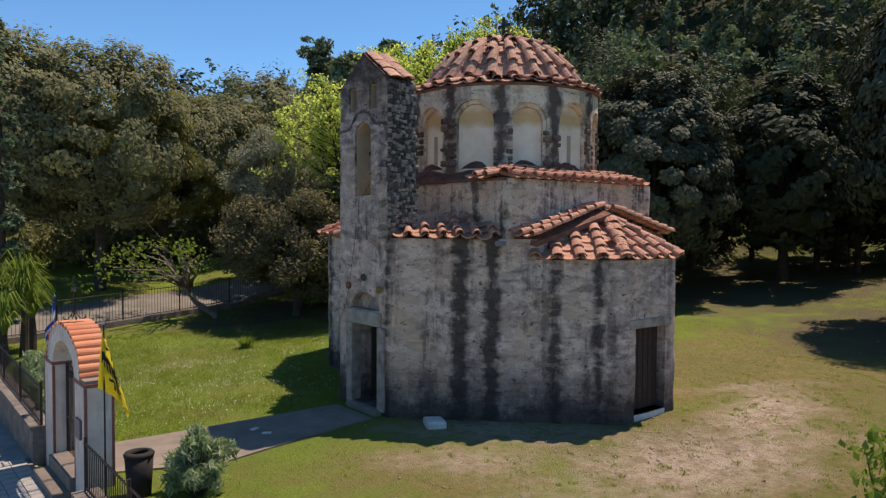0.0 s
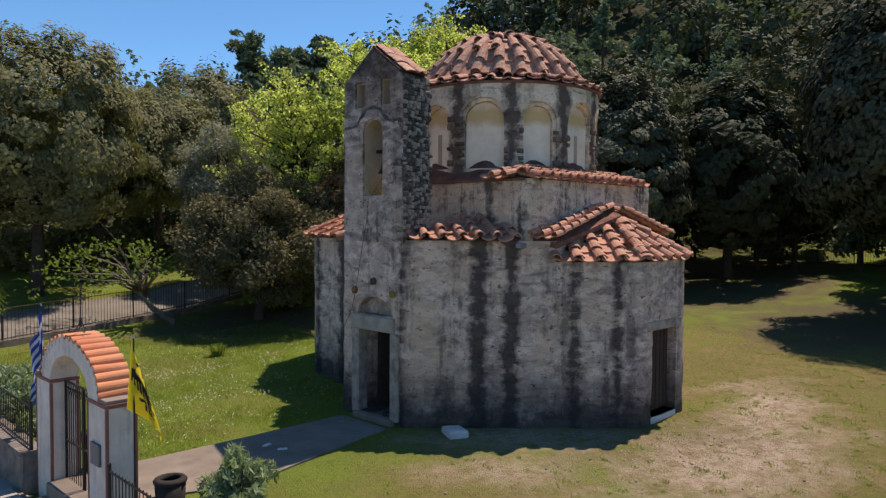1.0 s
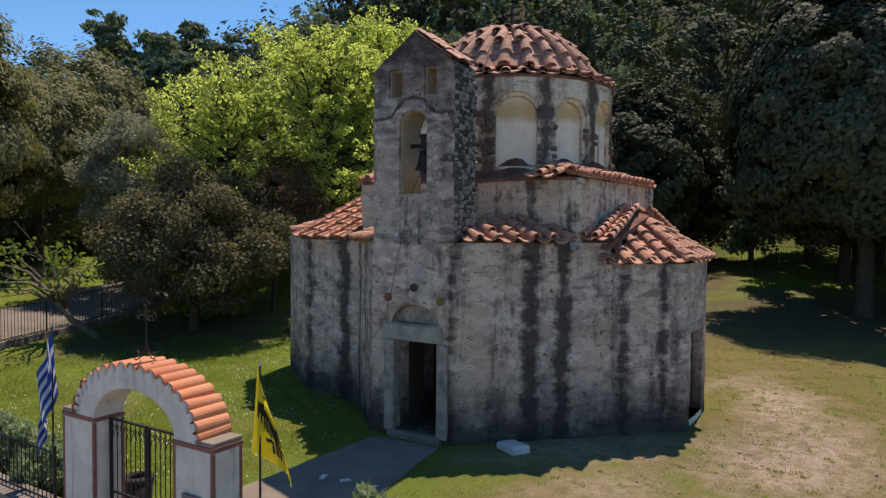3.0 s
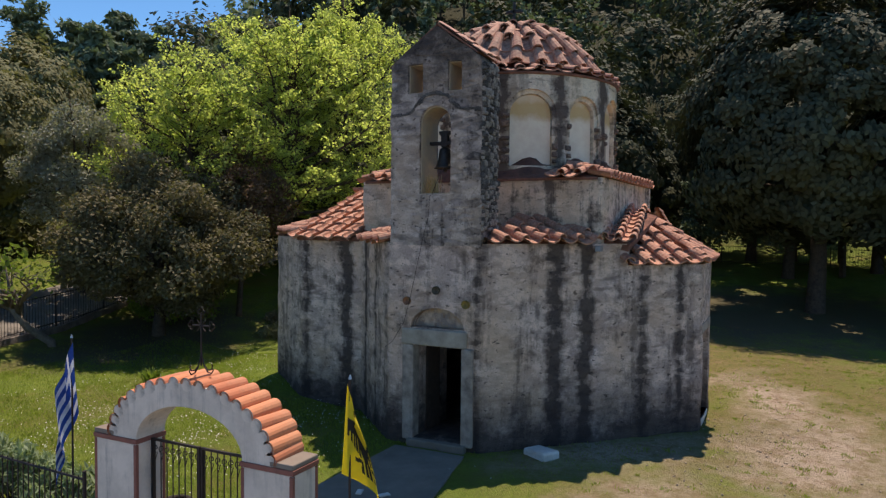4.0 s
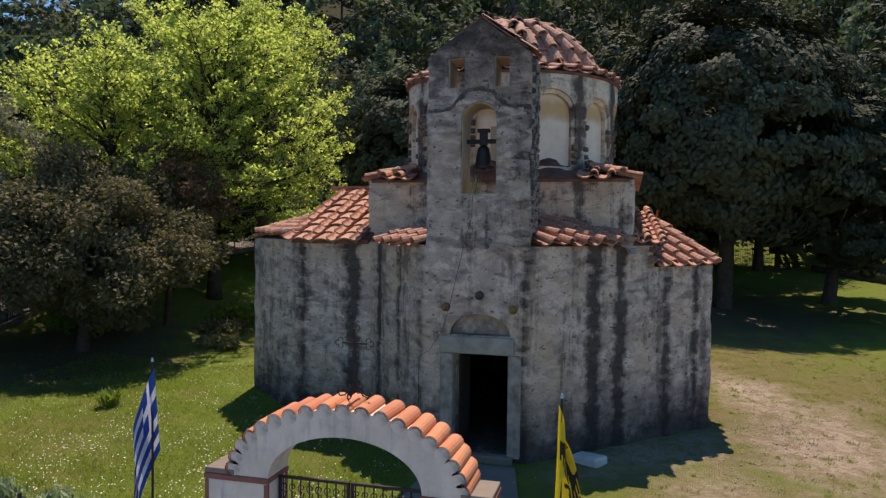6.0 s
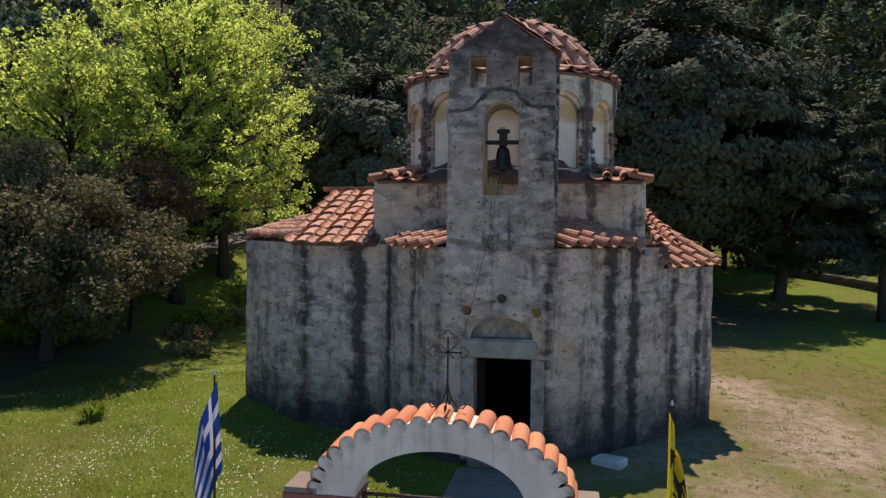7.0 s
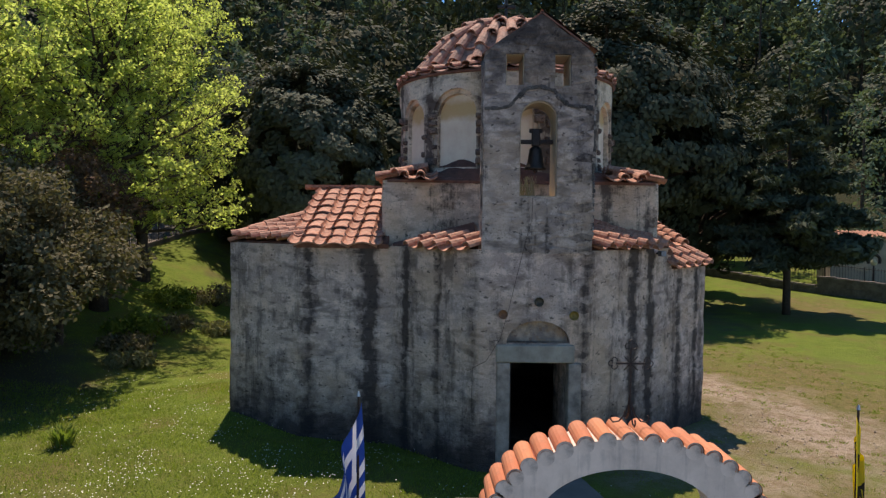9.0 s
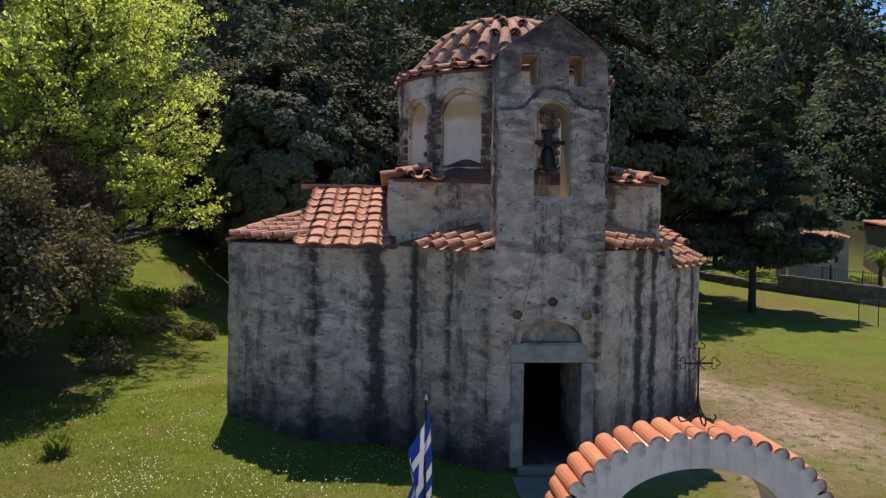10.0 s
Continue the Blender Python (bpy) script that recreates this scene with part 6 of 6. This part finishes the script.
# plinth under the fence
bm = bmesh.new()
for (ax, ay), (bx, by) in zip(LINE, LINE[1:]):
    a, b = Vector((ax, ay)), Vector((bx, by))
    nrm = Vector((-(b - a).y, (b - a).x)).normalized() * 0.14
    n = 14
    for i in range(n):
        p, q = a.lerp(b, i / n), a.lerp(b, (i + 1) / n)
        zp, zq = ground_z(*p), ground_z(*q)
        vs = [bm.verts.new(v) for v in ((*(p - nrm), zp - 0.2), (*(p + nrm), zp - 0.2), (*(p + nrm), zp + 0.22), (*(p - nrm), zp + 0.22), (*(q - nrm), zq - 0.2), (*(q + nrm), zq - 0.2), (*(q + nrm), zq + 0.22), (*(q - nrm), zq + 0.22))]
        for f in ((0, 4, 7, 3), (1, 2, 6, 5), (3, 7, 6, 2), (0, 3, 2, 1), (4, 5, 6, 7)):
            bm.faces.new([vs[j] for j in f])
tagged(part("wall_lane", bm, STONEWALL), "low stone plinth under the lane fence", "wall", kind="structure")

# low stone wall and sheds past the eastern lawn
def stone_run(name, label, pts, h, thick):
    bm = bmesh.new()
    for (ax, ay), (bx, by) in zip(pts, pts[1:]):
        a, b = Vector((ax, ay)), Vector((bx, by))
        u = (b - a).normalized()
        nrm = Vector((-u.y, u.x))
        L, s = (b - a).length, 0.0
        while s < L:
            w = rng.uniform(0.5, 0.9)
            z0 = ground_z(*(a + u * s)) - 0.1
            for lev in range(2):
                hh = h / 2
                m = Matrix.Translation((*(a + u * (s + w / 2)), z0 + 0.1 + hh * (lev + 0.5))) @ Matrix.Rotation(math.atan2(u.y, u.x), 4, "Z")
                box(bm, -w / 2, w / 2, -thick / 2 + rng.uniform(-.03, .03), thick / 2, -hh / 2, hh / 2 + rng.uniform(-.03, .03), 0, m)
            s += w
    # stone colour lowered to carry the shadow on the wall's near face
    run = tagged(part(name, bm, mat_plain("mossy_stone", (0.15, 0.14, 0.12), (0.07, 0.065, 0.055), 2.5, 0.95, 0.1, 0, 0.8, 0.05)), label, "wall", kind="structure")
    bm = bmesh.new()
    for (ax, ay), (bx, by) in zip(pts, pts[1:]):
        a, b = Vector((ax, ay)), Vector((bx, by))
        u = (b - a).normalized()
        L, s = (b - a).length, 0.0
        while s < L:
            w = rng.uniform(0.35, 0.7)
            m = Matrix.Translation((*(a + u * (s + w / 2)), ground_z(*(a + u * s)) + h + 0.04)) @ Matrix.Rotation(math.atan2(u.y, u.x) + rng.uniform(-0.06, 0.06), 4, "Z")
            box(bm, -w / 2 + 0.01, w / 2 - 0.01, -thick / 2 - 0.03, thick / 2 + 0.03, -0.05, rng.uniform(0.03, 0.07), 0, m)
            s += w
    tagged(part("coping", bm, STONEWALL, run, "paler coping stones"), kind="stuff")
    return run


stone_run("wall_east", "low dark dry-stone wall at the lawn's edge", [(39.6, -6.8), (34.5, -11.5), (31, -16)], 1.0, 0.34)
stone_run("wall_east_low", "low run of the dry-stone wall under the trees", [(49, 0), (41, -5.5), (39.75, -6.65)], 0.4, 0.34)
for (ax, ay), (bx, by) in (((41.6, -5.9), (35.1, -11.9)), ((35.1, -11.9), (31.6, -16.4))):
    railing("iron_fence", "black iron picket fence behind the dry-stone wall", (ax, ay), (bx, by), lambda t, ax=ax, ay=ay, bx=bx, by=by: ground_z(ax + (bx - ax) * t, ay + (by - ay) * t) + 0.62, 1.15, 0.16, "shed fence", True)


def shed(x, y, w, d, h, turn, label, wash):
    ob = thing("shed", label, "shed", at=(x, y, ground_z(x, y)))
    ob.rotation_euler[2] = radians(turn)
    bm = rough_prism([(-w / 2, -d / 2), (w / 2, -d / 2), (w / 2, d / 2), (-w / 2, d / 2)], -0.4, h, XYZ, 0.6, 0.01, 0.03)
    body = part("wall", bm, mat_plain("grey_render", wash, tuple(0.75 * v for v in wash), 1.2, 0.9, 0.2), ob)
    carve(body, [])
    roof = slab("roof", [[(-w / 2 - 0.25, -d / 2 - 0.25, h), (w / 2 + 0.25, -d / 2 - 0.25, h), (w / 2 + 0.25, d / 2 + 0.2, h + 0.38), (-w / 2 - 0.25, d / 2 + 0.2, h + 0.38)],
                         [(-w / 2, d / 2, h), (w / 2, d / 2, h), (w / 2, d / 2, h + 0.34), (-w / 2, d / 2, h + 0.34)]], MORTAR, ob)
    n = int(w / 0.28)
    for k in range(n + 1):
        for r in range(int(d / 0.5)):
            t0 = (r + 1) * 0.5 / d
            lay(ROOF_COVER, roof, (-w / 2 + k * w / n, -d / 2 - 0.25 + t0 * (d + 0.3), h + 0.38 * t0 + 0.03), (0, -1, -0.5 / d), (1, 0, 0), (1.1, 1, 1))
    bm = cutter_outline(arch_outline(0, 0.35, h * 0.35, h * 0.6, 0.3), -d / 2 - 0.03, -d / 2 + 0.02, south)
    part("niche_window", bm, OCHRE, ob, "small arched opening")
    return ob


shed(42.0, -10.4, 3.6, 3.0, 3.2, -104, "small cream shed with a red tile roof", (0.38, 0.32, 0.25))
# wash darkened here: the outbuilding's shade is put into its wall colour
shed(46.5, -21.0, 5.0, 4.0, 3.6, -104, "larger outbuilding, wall toned for shade, with a red tile roof", (0.17, 0.155, 0.14))


# ---- shrubs ----
def shrub(name, label, x, y, h, rx, mat, n_clump, n_leaf, leaf, seed, group="", long=4.5):
    r = np.random.default_rng(seed)
    ob = thing(name, label, "shrub", group, at=(x, y, ground_z(x, y)))
    a = r.random(n_clump) * 2 * math.pi
    q = r.random(n_clump) ** 0.6
    c = np.stack([rx * q * np.cos(a), rx * q * np.sin(a), h * (0.35 + 0.6 * r.random(n_clump)) * (1.05 - 0.35 * q)], 1)
    bm = bmesh.new()
    for e in c:
        tube(bm, [(e[0] * 0.15, e[1] * 0.15, -0.05), (e[0] * 0.55, e[1] * 0.55, e[2] * 0.55), tuple(e)], [0.018, 0.012, 0.005], 4)
    tagged(part("brushwood", bm, BARK, ob), kind="stuff")
    v, f = leaves(r, c, np.full(n_clump, rx * 0.26), n_leaf, leaf, 1.1, long, 0.8)
    sheet("foliage", v, f, mat, ob)
    return ob


shrub("oleander", "oleander bush with narrow grey-green leaves", 4.45, 12.0, 1.15, 0.55, LEAF_OLEANDER, 44, 3000, 0.042, 71)
shrub("oleander", "low oleander bush behind the street railing", 3.75, 18.4, 0.95, 0.55, LEAF_OLEANDER, 40, 2800, 0.042, 72, "oleander hedge")
shrub("oleander", "low oleander bush behind the street railing", 3.8, 19.6, 1.0, 0.6, LEAF_OLEANDER, 40, 2800, 0.042, 73, "oleander hedge")
shrub("oleander", "low oleander bush behind the street railing", 3.85, 21.0, 1.05, 0.65, LEAF_OLEANDER, 40, 2800, 0.042, 74, "oleander hedge")
shrub("oleander", "low oleander bush behind the street railing", 3.95, 22.6, 1.1, 0.7, LEAF_OLEANDER, 40, 2800, 0.042, 75, "oleander hedge")
shrub("fig_shrub", "leafy young fig shrub with broad green leaves", 7.22, 1.98, 3.75, 0.72, LEAF_GREEN, 60, 2600, 0.065, 76, long=1.6)
shrub("bramble", "low sunlit bramble under the trees", 17.5, 30.5, 1.6, 1.5, LEAF_GREEN, 40, 4200, 0.11, 77, long=1.5)


for i, (x, y, h, rx, mat) in enumerate(((20.6, 27.4, 0.5, 0.9, LEAF_CAROB), (22.4, 27.9, 0.6, 1.1, LEAF_GREEN), (24.0, 27.2, 0.5, 0.9, LEAF_CAROB), (26.8, 28.2, 0.7, 1.1, LEAF_GREEN), (29.5, 27.2, 0.9, 1.2, LEAF_CAROB), (19.0, 26.6, 0.4, 0.7, LEAF_OLIVE), (25.2, 25.6, 0.45, 0.8, LEAF_OLIVE))):
    shrub("bramble", "low scrubby bramble in the planes' dappled shade", x, y, h, rx, mat, 36, 1600, 0.085, 120 + i, "bramble patches", 1.6)


def strap_plant(name, label, x, y, h, n, w, seed, trunk=0.0, reach=0.5, mat=None):
    """A tuft of long folded strap leaves, on a stem where it has one."""
    r = np.random.default_rng(seed)
    ob = thing(name, label, "plant", at=(x, y, ground_z(x, y)))
    if trunk:
        bm = bmesh.new()
        tube(bm, [(0, 0, -0.1), (0.04, 0, trunk * 0.5), (0, 0, trunk)], [0.16, 0.12, 0.10], 8)
        part("stem", bm, BARK, ob)
    bm = bmesh.new()
    for i in range(n):
        a = r.random() * 2 * math.pi
        lean = reach * (0.3 + r.random())
        hh = h * (0.6 + 0.5 * r.random())
        o = Vector((math.cos(a), math.sin(a), 0))
        s = Vector((-o.y, o.x, 0)) * w * 0.5
        z0 = trunk * (1 - 0.35 * r.random()) if trunk else 0
        foot_r = 0.03 if trunk else 0.22 * r.random()
        pts = [Vector((0, 0, z0)) + o * foot_r, Vector((0, 0, z0 + hh * 0.5)) + o * (foot_r + lean * 0.2), Vector((0, 0, z0 + hh * 0.9)) + o * (foot_r + lean * 0.55), Vector((0, 0, z0 + hh * (1.08 if not trunk else 0.55))) + o * (foot_r + lean)]
        prev = None
        for p, k in zip(pts, (0.6, 1.0, 0.75, 0.05)):
            row = (bm.verts.new(p - s * k), bm.verts.new(p - Vector((0, 0, w * 0.2 * k))), bm.verts.new(p + s * k))
            if prev:
                bm.faces.new((prev[0], prev[1], row[1], row[0]))
                bm.faces.new((prev[1], prev[2], row[2], row[1]))
            prev = row
    part("leaf_tuft", bm, mat or LEAF_GREEN, ob)
    return ob


strap_plant("iris_clump", "clump of green iris leaves in the lawn", 11.0, 24.65, 0.38, 120, 0.045, 81, 0, 0.24)
for x, y, stem, seed in ((4.3, 27.3, 2.5, 82), (3.7, 28.5, 2.0, 83), (4.7, 28.3, 1.3, 85), (3.6, 26.6, 1.2, 86)):
    strap_plant("dracaena", "yellow-green plant with long drooping strap leaves", x, y, 1.3, 150, 0.07, seed, stem, 0.75)
strap_plant("palm", "young palm beside the sheds", 39.0, -13.2, 1.1, 80, 0.10, 84, 2.0, 1.1, LEAF_GREEN)


def garden_lamp(x, y):
    ob = thing("garden_lamp", "dark iron garden lamp with a hooded head", "lamp", at=(x, y, ground_z(x, y)))
    bm = bmesh.new()
    tube(bm, [(0, 0, -0.1), (0, 0, 0.3), (0, 0, 1.9)], [0.09, 0.06, 0.05], 8)
    part("pole", bm, IRON, ob)
    bm = bmesh.new()
    tube(bm, [(0, 0.36 * math.cos(a), 2.2 + 0.36 * math.sin(a)) for a in np.linspace(-0.5, math.pi + 0.5, 12)], 0.10, 6)
    part("hood", bm, IRON, ob)
    bm = bmesh.new()
    lathe(bm, [(0.0, 1.9), (0.14, 1.92), (0.18, 2.1), (0.1, 2.25), (0.0, 2.28)], 12)
    # the yellow stands in for sunlit grass behind the open hood
    part("lantern", bm, mat_plain("old_glass", (0.45, 0.42, 0.25), (0.35, 0.33, 0.2), 6, 0.3, 0.5, 0, 0), ob, "lantern in the yellow of sunlit grass seen through the hood")


garden_lamp(38.6, -9.6)
mesh_panel = thing("mesh_panel", "grey wire-mesh panel on two thin posts", "fence", at=(28.7, -5.6, ground_z(28.7, -5.6)))
for y in (-1.0, 0.0, 1.0):
    bm = bmesh.new()
    tube(bm, [(0, y, -0.1), (0, y, 1.35)], 0.022, 6)
    part("post", bm, IRON, mesh_panel)
bm = bmesh.new()
for k in range(21):
    tube(bm, [(0, -1.0 + 0.1 * k, 0.02), (0, -1.0 + 0.1 * k, 1.32)], 0.004, 3)
for k in range(14):
    tube(bm, [(0, -1.0, 0.02 + 0.1 * k), (0, 1.0, 0.02 + 0.1 * k)], 0.004, 3)
tagged(part("wire_mesh", bm, mat_plain("galvanised_wire", (0.35, 0.35, 0.34), None, 8, 0.5, 0.4, 0.5, 0), mesh_panel, "thin galvanised wires"), kind="stuff")

# ---- lawn cover ----
gr = np.random.default_rng(9)


def within(px, py):
    """True for points under the church."""
    hit = np.zeros(len(px), bool)
    for (ax, ay), (bx, by) in zip(LOWER, LOWER[1:] + LOWER[:1]):
        if ay != by:
            hit ^= ((ay > py) != (by > py)) & (px < (bx - ax) * (py - ay) / (by - ay) + ax)
    return hit


N = 60000 + 130000
px_ = np.concatenate([gr.uniform(3.6, 30, 60000), gr.uniform(3.6, 16, 130000)])
py_ = np.concatenate([gr.uniform(4.5, 31, 60000), gr.uniform(15.5, 29, 130000)])
bare = np.exp(-(((px_ - 14) / 6) ** 2 + ((py_ - 7.8) / 2.6) ** 2))
dens = np.array([noise.noise(Vector((x * 0.5, y * 0.5, 0))) for x, y in zip(px_, py_)])
keep = (gr.random(N) > bare * 1.6) & (dens + gr.normal(size=N) * 0.35 > -0.25) & ~within(px_, py_) & ~((px_ < 9.5) & (py_ > 13.2) & (py_ < 15.9)) & ~((py_ < 11) & (gr.random(N) < 0.75))
px_, py_ = px_[keep], py_[keep]
k = len(px_)
hgt = gr.uniform(0.02, 0.075, k)
ang = gr.random(k) * 2 * math.pi
base = np.stack([px_, py_, gz(px_, py_) - 0.005], 1)
side = np.stack([np.cos(ang), np.sin(ang), np.zeros(k)], 1) * 0.009
tip = base + np.stack([gr.normal(size=k) * 0.025, gr.normal(size=k) * 0.025, hgt], 1)
tagged(sheet("grass", np.stack([base - side, base + side, tip], 1).reshape(-1, 3), np.arange(k * 3).reshape(-1, 3), GRASS), "short uneven lawn grass", "grass", kind="stuff")
k = 5200
dx_ = np.concatenate([gr.normal(8.8, 2.6, k // 2), gr.uniform(4, 18, k - k // 2)])
dy_ = np.concatenate([gr.normal(20.8, 2.0, k // 2), gr.uniform(16.5, 27, k - k // 2)])
crowd = np.array([noise.noise(Vector((x * 0.9, y * 0.9, 4.0))) for x, y in zip(dx_, dy_)])
ok = (dx_ > 3.8) & ~within(dx_, dy_) & (crowd + gr.normal(size=k) * 0.2 > 0.0)
dx_, dy_ = dx_[ok], dy_[ok]
k = len(dx_)
c = np.stack([dx_, dy_, gz(dx_, dy_) + gr.uniform(0.05, 0.1, k)], 1)
s = gr.uniform(0.006, 0.015, k)[:, None]
e1, e2 = np.array([1.0, 0, 0.25]), np.array([0, 1.0, 0.1])
tagged(sheet("daisies", np.stack([c - e1 * s, c - e2 * s, c + e1 * s, c + e2 * s], 1).reshape(-1, 3), np.arange(k * 4).reshape(-1, 4), PETAL), "tiny white daisies in the lawn", "flowers", kind="stuff")
# loose stones and small tufts over the bare earth
k = 2600
sx = np.concatenate([gr.normal(13.6, 2.4, k // 2), gr.uniform(8.5, 24, k - k // 2)])
sy = np.concatenate([gr.normal(8.9, 1.0, k // 2), gr.uniform(3.0, 10.2, k - k // 2)])
size = 0.006 + 0.032 * gr.random(k) ** 6
oct_ = np.array([(1, 0, 0), (0, 1, 0), (-1, 0, 0), (0, -1, 0), (0, 0, 0.75), (0, 0, -0.6)], float)
sv = oct_[None] * size[:, None, None] * gr.uniform(0.6, 1.3, (k, 6, 3))
turn_ = gr.random(k) * 6.283
cs_, sn_ = np.cos(turn_)[:, None], np.sin(turn_)[:, None]
sv = np.stack([sv[..., 0] * cs_ - sv[..., 1] * sn_, sv[..., 0] * sn_ + sv[..., 1] * cs_, sv[..., 2]], -1) + np.stack([sx, sy, gz(sx, sy) + size * 0.05 + 0.008], 1)[:, None]
tri_ = np.array([(0, 1, 4), (1, 2, 4), (2, 3, 4), (3, 0, 4), (1, 0, 5), (2, 1, 5), (3, 2, 5), (0, 3, 5)])
tagged(sheet("rubble", sv.reshape(-1, 3), (tri_[None] + 6 * np.arange(k)[:, None, None]).reshape(-1, 3), mat_plain("pale_rubble", (0.40, 0.325, 0.245), (0.27, 0.215, 0.16), 5, 0.95, 0.1)), "loose pale stones on bare earth", "stones", kind="stuff")
n_t, n_b = 420, 30
tx, ty = gr.uniform(8.5, 26, n_t), gr.uniform(3.0, 11.5, n_t)
off = (tx > 12) & (tx < 18) & (ty > 9.9)
tx, ty = tx[~off], ty[~off]
n_t = len(tx)
spread = gr.uniform(0.03, 0.13, n_t)
bx_ = (tx[:, None] + gr.normal(size=(n_t, n_b)) * spread[:, None]).ravel()
by_ = (ty[:, None] + gr.normal(size=(n_t, n_b)) * spread[:, None]).ravel()
k = len(bx_)
base = np.stack([bx_, by_, gz(bx_, by_)], 1)
ang = gr.random(k) * 6.283
side = np.stack([np.cos(ang), np.sin(ang), np.zeros(k)], 1) * 0.007
tip = base + np.stack([gr.normal(size=k) * 0.03, gr.normal(size=k) * 0.03, gr.uniform(0.025, 0.075, k)], 1)
tagged(sheet("weed_tufts", np.stack([base - side, base + side, tip], 1).reshape(-1, 3), np.arange(k * 3).reshape(-1, 3), GRASS), "small weed tufts on worn earth", "grass", kind="stuff")
